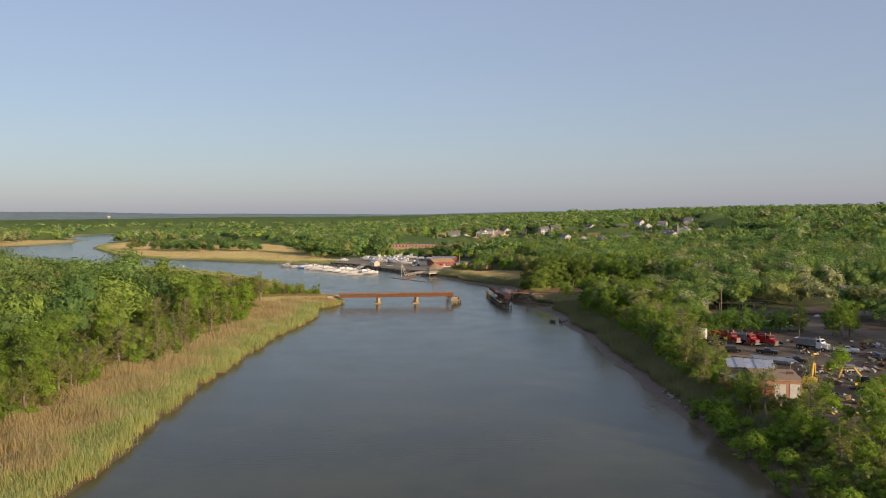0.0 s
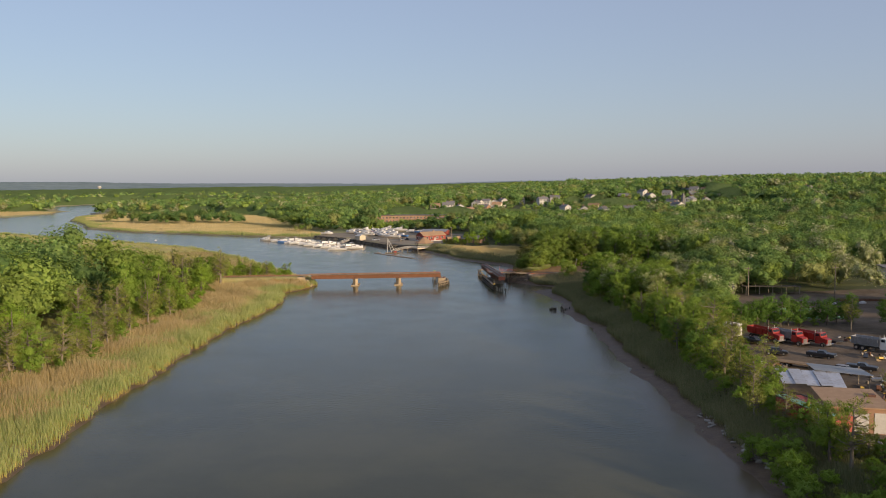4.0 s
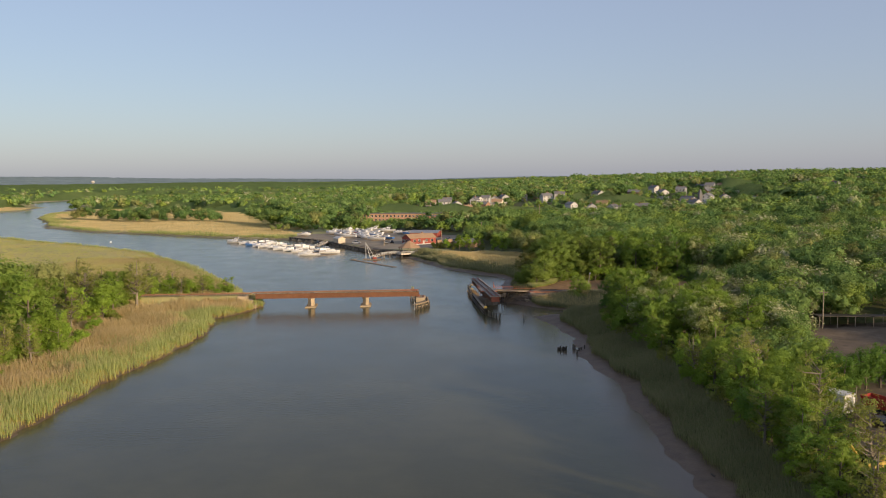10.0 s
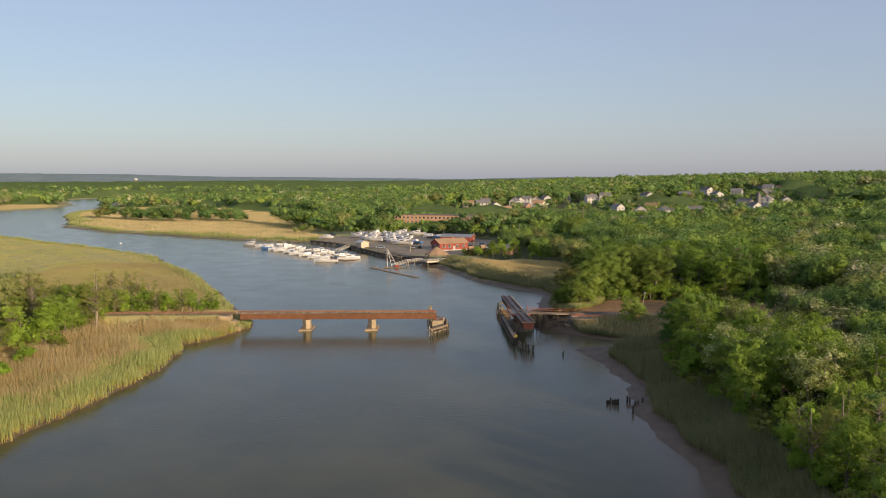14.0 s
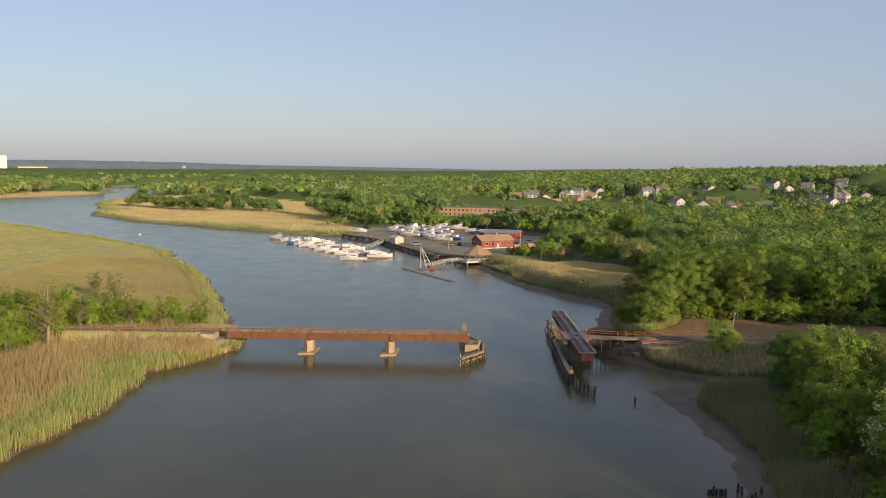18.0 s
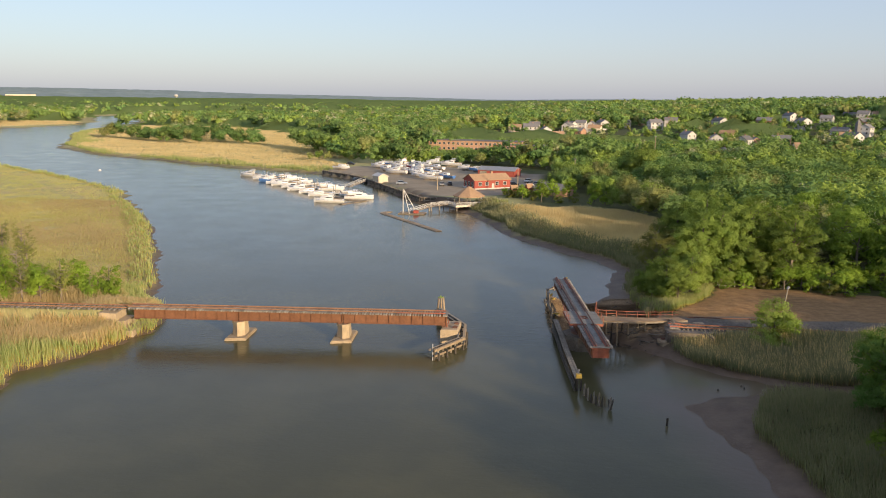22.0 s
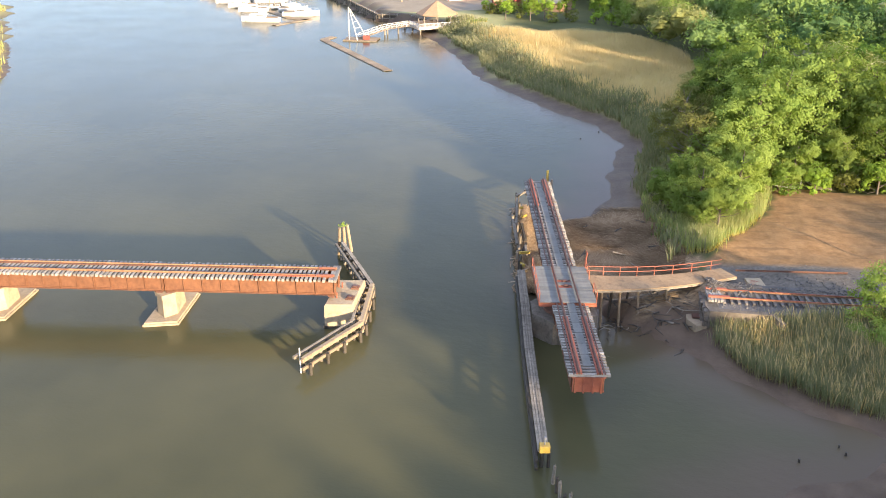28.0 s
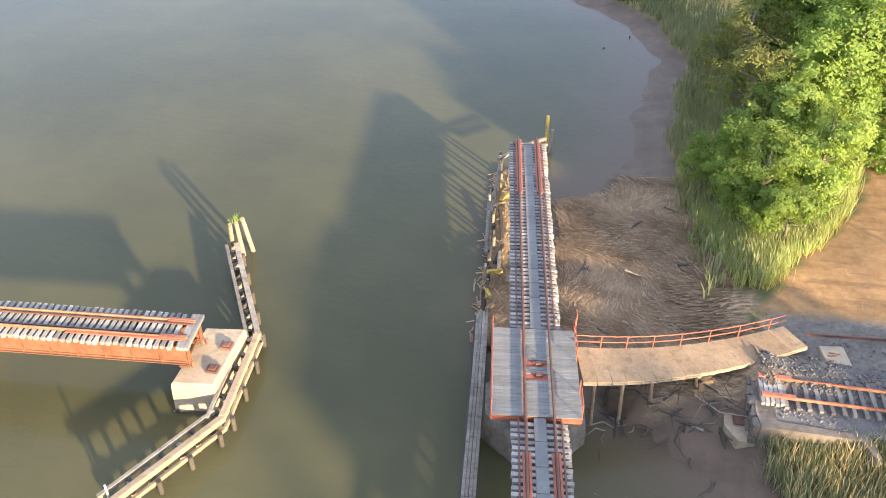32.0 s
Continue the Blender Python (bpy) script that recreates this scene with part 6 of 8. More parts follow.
a = swirl * 0.7 + rng3.normal(size=len(x)) * 0.25 + 2.4
L, w = rng3.uniform(0.3, 0.9, len(x)), rng3.uniform(0.025, 0.06, len(x))
ux, uy = np.cos(a) * L, np.sin(a) * L
vx, vy = -np.sin(a) * w, np.cos(a) * w
dz = rng3.normal(size=len(x)) * 0.025
v = np.stack([np.stack([x - ux - vx, y - uy - vy, z - dz], 1), np.stack([x + ux - vx, y + uy - vy, z + dz], 1), np.stack([x + ux + vx, y + uy + vy, z + dz + 0.015], 1), np.stack([x - ux + vx, y - uy + vy, z - dz + 0.015], 1)], 1).reshape(-1, 3)
tagged(new("drift_straw", mesh_np("drift_straw", v, np.arange(len(v)).reshape(-1, 4), STRAW)), "matted brown reed straw washed up on the mud", "debris", kind="stuff")
n = 9000
y = rng3.uniform(8.5, 31, n)
x = 17.3 - 0.065 * (y - 9) + rng3.normal(size=n) * 0.55
z = 0.26 + 0.35 * np.exp(-((x - 17.2 + 0.065 * (y - 9)) / 0.7) ** 2) * rng3.uniform(0.3, 1.3, n)
a = rng3.normal(size=n) * 0.6 + 1.6
L, w = rng3.uniform(0.25, 0.7, n), rng3.uniform(0.025, 0.06, n)
ux, uy, vx, vy, dz = np.cos(a) * L, np.sin(a) * L, -np.sin(a) * w, np.cos(a) * w, rng3.normal(size=n) * 0.06
v = np.stack([np.stack([x - ux - vx, y - uy - vy, z - dz], 1), np.stack([x + ux - vx, y + uy - vy, z + dz], 1), np.stack([x + ux + vx, y + uy + vy, z + dz + 0.015], 1), np.stack([x - ux + vx, y - uy + vy, z - dz + 0.015], 1)], 1).reshape(-1, 3)
tagged(new("drift_straw", mesh_np("drift_straw", v, np.arange(len(v)).reshape(-1, 4), STRAW)), "orange-brown straw caught along the collapsed fender", "debris", kind="stuff")
spare = thing("loose_rail", "spare rusted rail lying on the ballast beside the track", "rail", pose(36.6, 9.9, max(gz(38, 10), gz(44, 10.6)) + 0.03, 0, 0, 5))
part("rail", rail_mesh("rail", 10.5, RUST_DARK), None, spare)
pallet = thing("pallet", "grey timber pallet lying at the edge of the dirt clearing", "pallet", pose(52, 37.4, gz(52, 37.4), 0, 0, -8))
for k in range(7):
    bm = bmesh.new()
    box(bm, (-0.9 + k * 0.3, 0, 0.24), (0.22, 1.6, 0.05), 0.01)
    part("slat", bm, TIMBER, pallet)
for y in (-0.7, 0, 0.7):
    bm = bmesh.new()
    box(bm, (0, y, 0.1), (2.1, 0.12, 0.2), 0.01)
    part("bearer", bm, TIMBER, pallet)
plank = thing("plank", "pale broken board leaning in the weeds by the clearing", "board", pose(47, 35.6, gz(47, 35.6) + 0.12, 0, 4, -12))
bm = bmesh.new()
box(bm, (0, 0, 0), (2.6, 0.35, 0.06), 0.01)
box(bm, (0.9, 0.3, 0.05), (1.2, 0.2, 0.05), 0.01, pose(0, 0, 0, 0, 0, 24))
part("board", bm, WHITE_WALL, plank)
marker = thing("marker_post", "short white marker post by the clearing", "post", pose(49.2, 36.8, gz(49.2, 36.8)))
bm = bmesh.new()
tube(bm, (0, 0, -0.3), (0.05, 0.1, 1.1), 0.07, 0.06, 7)
part("post", bm, WHITE_WALL, marker)
for k in range(46):
    if k < 20:
        x, y = rng3.uniform(24, 32), rng3.uniform(-3, 6)
    elif k < 30:
        x, y = rng3.uniform(22, 31), rng3.uniform(9, 28)
    else:
        x, y = rng3.uniform(43, 50), rng3.uniform(-200, -75)
    L, r = rng3.uniform(0.7, 3.0), rng3.uniform(0.05, 0.13)
    lg = thing("driftwood", "dark waterlogged driftwood branch lying on the mud", "driftwood", pose(x, y, max(0.02, gz(x, y)) + r * 0.6, 0, rng3.uniform(-4, 4), rng3.uniform(0, 360)), "driftwood on the mud")
    bm = bmesh.new()
    tube(bm, (-L / 2, 0, 0), (0, rng3.uniform(-0.1, 0.1), 0.03), r, r * 0.85, 6)
    tube(bm, (0, 0, 0.03), (L / 2, rng3.uniform(-0.3, 0.3), 0), r * 0.85, r * 0.4, 6)
    tube(bm, (0.1 * L, 0, 0.02), (0.3 * L, 0.25 * L, 0.12), r * 0.5, r * 0.2, 5)
    part("branch", bm, PILE_DARK if k % 3 else TIMBER, lg)
snag = thing("driftwood_heap", "tangled dark driftwood heaped under the footbridge", "driftwood", pose(0, 0, 0))
for k in range(70):
    x, y = rng3.uniform(23.8, 32), 0
    y = rng3.normal(2.6 + (x - 24) * 0.3, 1.1)
    L, r, a = rng3.uniform(0.7, 2.8), rng3.uniform(0.03, 0.075), rng3.uniform(0, 6.28)
    bm = bmesh.new()
    z = gz(x, y) + 0.08
    mid = Vector((x + math.cos(a) * L * 0.5, y + math.sin(a) * L * 0.5, z + rng3.uniform(0.05, 0.4)))
    tube(bm, (x, y, z), mid, r, r * 0.8, 5)
    tube(bm, mid, (x + math.cos(a + 0.4) * L, y + math.sin(a + 0.4) * L, z + rng3.uniform(0.0, 0.5)), r * 0.8, r * 0.3, 5)
    part("branch", bm, PILE_DARK if k % 3 else TIMBER, snag)


# ---- boats ----
def hull_rings(L, W, H, n=9):
    """Closed rings along a hull: x aft to bow, z = 0 at the waterline."""
    rings = []
    for k in range(n):
        f = k / (n - 1)
        x = -L / 2 + L * f
        w = W / 2 * (0.9 + 0.1 * math.sin(f * 3)) * (1 - max(0, (f - 0.5) / 0.5) ** 2.2) + 0.02
        top = H * (0.82 + 0.32 * f ** 2)
        keel = -0.35 + 0.5 * max(0, f - 0.72) / 0.28
        rings.append([(x, w * 0.55, keel + 0.22), (x, w * 0.94, top * 0.5), (x, w, top), (x, w * 0.8, top + 0.03), (x, 0, top + 0.06), (x, -w * 0.8, top + 0.03), (x, -w, top), (x, -w * 0.94, top * 0.5), (x, -w * 0.55, keel + 0.22), (x, 0, keel)])
    return rings


def boat(name, L, W, H, style, hull_m, label, cradle=False):
    b = thing(name, label, "boat", pose(0, 0, -400), "boats at the marina")
    bm = bmesh.new()
    loft(bm, hull_rings(L, W, H))
    part("hull", bm, hull_m, b, smooth=False)
    bm = bmesh.new()
    loft(bm, [[(p[0] * 1.004, p[1] * 1.02, H * 0.72 + (p[2] - H) * 0.3 + z) for p in ring] for ring in [[(r[2][0], r[2][1], r[2][2]) for r in hull_rings(L, W, H)] + [(r[6][0], r[6][1], r[6][2]) for r in reversed(hull_rings(L, W, H))]] for z in (0, 0.07)], False)
    part("rub_rail", bm, BLUE if style != "open" else GREY_PAINT, b)
    bm = bmesh.new()
    prism(bm, [(-L * 0.46, -W * 0.34), (-L * 0.16, -W * 0.36), (-L * 0.16, W * 0.36), (-L * 0.46, W * 0.34)], H * 0.86, H * 0.98)
    part("cockpit_floor", bm, TIMBER_WARM, b)
    if style != "open":
        bm = bmesh.new()
        c0 = [(-L * 0.15, -W * 0.36), (L * 0.12, -W * 0.34), (L * 0.3, -W * 0.14), (L * 0.3, W * 0.14), (L * 0.12, W * 0.34), (-L * 0.15, W * 0.36)]
        loft(bm, [[(x, y, H * 0.95) for x, y in c0], [(x * 0.86 - 0.1, y * 0.86, H + 0.75) for x, y in c0], [(x * 0.8 - 0.1, y * 0.78, H + 0.82) for x, y in c0]])
        part("cabin", bm, WHITE, b)
        for s in (-1, 1):
            bm = bmesh.new()
            box(bm, (-0.1, s * W * 0.335, H + 0.42), (L * 0.2, 0.03, 0.28), 0.01, pose(0, 0, 0, -s * 8, 0, 0))
            part("side_window", bm, GLASS, b)
        bm = bmesh.new()
        box(bm, (L * 0.19, 0, H + 0.5), (0.05, W * 0.42, 0.34), 0.01, pose(0, 0, 0, 0, -38, 0))
        part("windscreen", bm, GLASS, b)
    if style == "fly":
        bm = bmesh.new()
        box(bm, (-L * 0.07, 0, H + 1.08), (L * 0.2, W * 0.52, 0.5), 0.1)
        part("flybridge", bm, WHITE, b)
        bm = bmesh.new()
        for s in (-1, 1):
            tube(bm, (-L * 0.2, s * W * 0.32, H + 0.6), (-L * 0.16, s * W * 0.3, H + 1.95), 0.04, n=6)
        box(bm, (-L * 0.12, 0, H + 1.98), (L * 0.18, W * 0.66, 0.07), 0.02)
        part("radar_arch", bm, WHITE, b)
    if style == "open":
        bm = bmesh.new()
        box(bm, (L * 0.05, 0, H + 0.22), (0.06, W * 0.7, 0.42), 0.02, pose(0, 0, 0, 0, -30, 0))
        part("windscreen", bm, GLASS, b)
        bm = bmesh.new()
        box(bm, (-L * 0.1, 0, H + 0.16), (L * 0.14, W * 0.3, 0.4), 0.05)
        part("console", bm, WHITE, b)
        bm = bmesh.new()
        box(bm, (-L * 0.5 - 0.15, 0, H * 0.9), (0.45, 0.4, 0.9), 0.1)
        part("outboard_motor", bm, BLACK_PAINT, b)
    bm = bmesh.new()
    for k in range(5):
        f = 0.6 + 0.4 * k / 4
        x = -L / 2 + L * f * 0.985
        w = W / 2 * 0.92 * (1 - max(0, (f - 0.5) / 0.5) ** 2.2)
        for s in (-1, 1):
            tube(bm, (x, s * w, H), (x, s * w, H + 0.75), 0.02, n=4)
    tube(bm, (L * 0.1, W * 0.44, H + 0.75), (L * 0.36, W * 0.3, H + 0.75), 0.02, n=4)
    tube(bm, (L * 0.1, -W * 0.44, H + 0.75), (L * 0.36, -W * 0.3, H + 0.75), 0.02, n=4)
    tube(bm, (L * 0.36, W * 0.3, H + 0.75), (L * 0.48, 0, H + 0.8), 0.02, n=4)
    tube(bm, (L * 0.36, -W * 0.3, H + 0.75), (L * 0.48, 0, H + 0.8), 0.02, n=4)
    part("bow_rail", bm, CHROME, b)
    bm = bmesh.new()
    tube(bm, (-L * 0.2, W * 0.2, H + 0.6), (-L * 0.3, W * 0.25, H + 3.6), 0.025, 0.012, 5)
    part("antenna", bm, WHITE, b)
    if cradle:
        for x in (-L * 0.3, 0, L * 0.22):
            for s in (-1, 1):
                bm = bmesh.new()
                tube(bm, (x, s * W * 0.48, -1.1), (x, s * W * 0.3, 0.12), 0.05, n=6)
                box(bm, (x, s * W * 0.48, -1.08), (0.5, 0.5, 0.06))
                part("jack_stand", bm, RUST_DARK, b)
        bm = bmesh.new()
        box(bm, (0, 0, -0.72), (L * 0.5, 0.3, 0.75), 0.02)
        part("keel_block", bm, TIMBER, b)
    return b


PROTO = [boat("motor_boat", 10.5, 3.4, 1.35, "fly", WHITE, "white cabin cruiser with a flybridge"),
         boat("motor_boat", 8.6, 2.9, 1.15, "cabin", WHITE, "white cuddy-cabin motor boat"),
         boat("motor_boat", 6.6, 2.4, 0.95, "open", WHITE, "small open white motor boat"),
         boat("motor_boat", 9.2, 3.0, 1.2, "fly", BLUE, "blue-hulled cabin boat with white deck")]
LAND = [boat("motor_boat", 10.5, 3.4, 1.35, "fly", WHITE, "white cabin cruiser stored on jack stands", True),
        boat("motor_boat", 8.6, 2.9, 1.15, "cabin", WHITE, "white motor boat stored on jack stands", True),
        boat("motor_boat", 8.2, 2.8, 1.15, "cabin", BLUE, "blue and white motor boat on jack stands", True),
        boat("motor_boat", 7.5, 2.6, 1.1, "cabin", TRUCK_RED, "red-hulled boat on jack stands", True)]
boat_rng = random.Random(3)
for k, (x, y, p, a) in enumerate(((-121, 243, 0, 172), (-111, 231, 1, 200), (-105, 223, 3, 205), (-99, 214, 1, 203), (-94, 209, 0, 205), (-88, 201, 1, 207), (-82, 193, 0, 205), (-76, 185, 1, 207), (-70, 177.5, 1, 205), (-62, 160.5, 0, 190),
                                  (-112, 241, 2, 25), (-104, 236, 1, 25), (-98, 229, 0, 28), (-90, 221, 1, 25), (-84, 213, 2, 27), (-77, 206, 1, 25), (-71, 197, 0, 24), (-64, 189, 2, 26), (-59, 181, 1, 24), (-54, 172, 0, 12), (-67, 183, 2, 205), (-80, 196, 2, 30))):
    copy_thing(PROTO[p], pose(x, y, 0.2, 0, 0, a + boat_rng.uniform(-5, 5)))
for x, y, p, a in ((-84, 264, 1, -20), (-68, 277, 0, 160), (-62, 262, 1, 150), (-66, 289, 2, 170), (-60, 283, 0, 155), (-61, 300, 0, 120), (-56, 300, 2, 100), (-55, 249, 0, 160), (-49, 252, 1, 155), (-52, 274, 3, 140), (-47, 266, 0, 150),
                   (-42, 237, 1, 160), (-36, 226, 0, 165), (-41, 258, 2, 150), (-35, 243, 1, 155), (-52, 291, 1, 160), (-46, 284, 0, 160), (-45, 306, 0, 175), (-36, 298, 0, 170), (-26, 277, 1, 175), (-20, 270, 2, 170), (-44, 246, 0, 158), (-30, 232, 2, 150), (-57, 268, 1, 155), (-40, 275, 1, 150)):
    copy_thing(LAND[p], pose(x, y, 3.12, 0, 0, a + boat_rng.uniform(-8, 8)))

# floating slips
def float_dock(name, label, pts, w, z=0.35, plank=0.6):
    d0 = thing(name, label, "dock", pose(0, 0, 0))
    for a, b in zip(pts, pts[1:]):
        a, b = Vector((*a, z)), Vector((*b, z))
        d = b - a
        ang = math.degrees(math.atan2(d.y, d.x))
        n = max(1, round(d.length / 2.4))
        for k in range(n):
            bm = bmesh.new()
            box(bm, (0, 0, 0), (d.length / n - 0.04, w, 0.08), 0.015)
            part("deck_panel", bm, TIMBER_WARM, d0).matrix_local = Matrix.Translation(a.lerp(b, (k + 0.5) / n)) @ pose(0, 0, 0, 0, 0, ang)
        for s in (-1, 1):
            bm = bmesh.new()
            box(bm, (0, s * w * 0.47, -0.25), (d.length, 0.14, 0.4), 0.02)
            part("float_beam", bm, TIMBER, d0).matrix_local = Matrix.Translation((a + b) / 2) @ pose(0, 0, 0, 0, 0, ang)
    return d0


slips = float_dock("floating_dock", "floating timber dock between two rows of moored boats", [(-118, 240), (-56, 167.5), (-50, 165)], 2.0)
float_dock("floating_dock", "short timber finger dock beside the last boat", [(-56.5, 155), (-50, 167)], 1.8)
for k in range(12):
    x, y = -118 + 5.4 * k, 240 - 6.3 * k
    bm = bmesh.new()
    tube(bm, (x + (3 if k % 2 else -1), y + (3 if k % 2 else 1), -2), (x + (3 if k % 2 else -1), y + (3 if k % 2 else 1), 3.8), 0.12, 0.11, 7)
    part("mooring_pile", bm, TIMBER, slips)
float_dock("floating_dock", "long L-shaped floating dock of tan planks", [(-36.5, 141), (-38, 137), (-15.6, 104.8)], 1.9)
float_dock("floating_dock", "square timber float under the hoist frame", [(-33, 138.5), (-24.6, 138.5)], 5.0, 0.45)

aframe = thing("hoist_frame", "white triangular hoist mast on the timber float", "hoist", pose(-31.5, 137, 0.45))
for a, b, r in (((0, 0, 0), (0, 0, 7.8), 0.16), ((0.3, 0, 7.4), (4.2, 1.5, 0), 0.12), ((0.3, 0, 7.0), (2.2, -0.8, 0), 0.12)):
    bm = bmesh.new()
    tube(bm, a, b, r, r * 0.85, 8)
    part("spar", bm, WHITE_WALL, aframe)
for k in range(4):
    bm = bmesh.new()
    f = 0.2 + 0.2 * k
    tube(bm, (0.3 + 3.9 * f, 1.5 * f, 7.4 - 7.4 * f), (0.3 + 1.9 * f, -0.8 * f, 7.0 - 7.0 * f), 0.06, n=5)
    part("brace", bm, WHITE_WALL, aframe)
bm = bmesh.new()
box(bm, (4.0, 0.8, 0.5), (1.6, 1.0, 0.9), 0.08)
part("winch_box", bm, RED_WALL, aframe)


def plank_bridge(name, label, pts, w, rail_m, h=1.0):
    g = thing(name, label, "gangway", pose(0, 0, 0))
    for a, b in zip(pts, pts[1:]):
        a, b = Vector(a), Vector(b)
        d = b - a
        nrm = Vector((d.y, -d.x, 0)).normalized() * w / 2
        n = max(2, round(d.length / 1.6))
        for k in range(n):
            bm = bmesh.new()
            box(bm, (0, 0, 0), (d.length / n - 0.03, w, 0.1), 0.01)
            part("deck_panel", bm, TIMBER_WARM, g).matrix_local = Matrix.Translation(a.lerp(b, (k + 0.5) / n)) @ (Vector((1, 0, 0)).rotation_difference(d.normalized()).to_matrix().to_4x4() if abs(d.z) < 0 else pose(0, 0, 0, 0, -math.degrees(math.asin(d.z / d.length)), math.degrees(math.atan2(d.y, d.x))))
            for s in (-1, 1):
                p, q = a.lerp(b, k / n) + nrm * s, a.lerp(b, (k + 1) / n) + nrm * s
                bm = bmesh.new()
                tube(bm, p, p + Vector((0, 0, h)), 0.06, n=5)
                tube(bm, p + Vector((0, 0, h)), q + Vector((0, 0, h)), 0.07, n=5)
                tube(bm, p + Vector((0, 0, h * 0.5)), q + Vector((0, 0, h * 0.5)), 0.05, n=5)
                tube(bm, p + Vector((0, 0, 0.1)), q + Vector((0, 0, h)), 0.035, n=4)
                part("railing", bm, rail_m, g)
    return g


plank_bridge("gangway", "tan plank gangway with white rails up to the sea wall", [(-66.5, 205.5, 0.6), (-62.5, 216.5, 2.2)], 2.2, WHITE_WALL)
gw = plank_bridge("gangway", "white-railed plank gangway from the float to the pavilion deck", [(-29, 139, 0.7), (-24.5, 146, 1.7), (-19, 151, 2.0)], 1.7, WHITE_WALL)
for x, y in ((-24.5, 146), (-21.5, 148.7), (-24, 147)):
    bm = bmesh.new()
    tube(bm, (x, y, -1.5), (x, y, 1.7), 0.2, n=8)
    part("post", bm, TIMBER, gw)

# sea wall of piles and timber
wall = thing("sea_wall", "dark timber sea wall with close-set piles", "sea wall", pose(0, 0, 0))
SEA = [(-93, 262.5), (-70, 238.5), (-30.5, 167.5), (-22, 167.8), (-14, 159)]
for a, b in zip(SEA, SEA[1:]):
    a, b = Vector((*a, 0)), Vector((*b, 0))
    d = b - a
    ang = math.degrees(math.atan2(d.y, d.x))
    bm = bmesh.new()
    box(bm, (0, 0, 0.3), (d.length, 0.3, 3.6))
    part("sheeting", bm, PILE_DARK, wall).matrix_local = Matrix.Translation((a + b) / 2) @ pose(0, 0, 0, 0, 0, ang)
    for z in (1.95, 1.0):
        bm = bmesh.new()
        box(bm, (0, 0, z), (d.length, 0.75 if z > 1.5 else 0.5, 0.26), 0.03)
        part("cap_timber", bm, TIMBER, wall).matrix_local = Matrix.Translation((a + b) / 2 + Vector((d.y, -d.x, 0)).normalized() * -0.05) @ pose(0, 0, 0, 0, 0, ang)
    n = round(d.length / 1.9)
    for k in range(n):
        p = a.lerp(b, (k + 0.5) / n) - Vector((-d.y, d.x, 0)).normalized() * 0.35
        bm = bmesh.new()
        tube(bm, (p.x, p.y, -2), (p.x, p.y, 2.3), 0.2, 0.18, 7)
        part("post", bm, TIMBER, wall)


# ---- buildings ----
def window_part(parent, x, y, z, w, h, ang, frame_m=None):
    bm = bmesh.new()
    for dx, dz, sx, sz in ((0, h / 2, w + 0.16, 0.1), (0, -h / 2, w + 0.16, 0.1), (-w / 2, 0, 0.1, h), (w / 2, 0, 0.1, h), (0, 0, 0.06, h), (0, 0, w, 0.05)):
        box(bm, (dx, 0, dz), (sx, 0.12, sz))
    f = part("window", bm, frame_m or WHITE_WALL, parent)
    f.matrix_local = pose(x, y, z, 0, 0, ang)
    bm = bmesh.new()
    box(bm, (0, 0.02, 0), (w, 0.05, h))
    part("pane", bm, GLASS, f)


def gable(parent, L, W, H, roof_h, wall_m, roof_m, eave=0.4, base=-0.5, x0=0.0, y0=0.0):
    """Walls with gables along x, and a two-sided roof with thickness."""
    bm = bmesh.new()
    v = [bm.verts.new((x0 + x, y0 + y, z)) for x in (-L / 2, L / 2) for y, z in ((-W / 2, base), (W / 2, base), (W / 2, H), (0, H + roof_h), (-W / 2, H))]
    bm.faces.new(v[0:5][::-1])
    bm.faces.new(v[5:10])
    for i in range(5):
        bm.faces.new((v[i], v[(i + 1) % 5], v[5 + (i + 1) % 5], v[5 + i]))
    part("wall", bm, wall_m, parent)
    sl = math.hypot(W / 2, roof_h)
    ang = math.degrees(math.atan2(roof_h, W / 2))
    for s in (-1, 1):
        bm = bmesh.new()
        box(bm, (0, 0, 0), (L + 2 * eave, sl + eave, 0.16), 0.02)
        k = (sl + eave) / 2 / sl
        part("roof", bm, roof_m, parent).matrix_local = pose(x0, y0 + s * W / 2 * k, H + roof_h - roof_h * k + 0.1, -s * ang, 0, 0)


red = thing("marina_office", "red-sided marina house with brown shingle roof", "house", pose(-10.3, 203, 2.0, 0, 0, 35))
gable(red, 16, 8.5, 3.7, 2.0, RED_WALL, BROWN_ROOF)
for x in (-5.5, -2.5, 2.0, 5.5):
    window_part(red, x, -4.25, 2.3, 1.4, 1.3, 0)
for y in (-2.6, 0, 2.6):
    window_part(red, -8.0, y, 2.1, 1.6, 1.7, 90)
bm = bmesh.new()
box(bm, (-8.06, 0, 0.5), (0.14, 8.1, 0.7))
box(bm, (0, -4.31, 0.4), (15.5, 0.14, 0.5))
part("white_skirting", bm, WHITE_WALL, red)
bm = bmesh.new()
box(bm, (2.5, 1.0, 5.6), (0.8, 0.8, 1.8), 0.04)
part("chimney", bm, TAN_WALL, red)
bm = bmesh.new()
box(bm, (0.2, -4.3, 1.3), (1.1, 0.12, 2.1))
part("door", bm, WHITE_WALL, red)
barn = thing("boat_shed", "long red boat shed with a dull grey metal roof", "shed", pose(-9, 256, 2.0, 0, 0, -14))
gable(barn, 17, 10, 2.9, 1.3, RED_WALL, GREY_PAINT)
bm = bmesh.new()
box(bm, (-6, -5.05, 1.2), (3.2, 0.14, 2.5))
part("door", bm, TIMBER, barn)
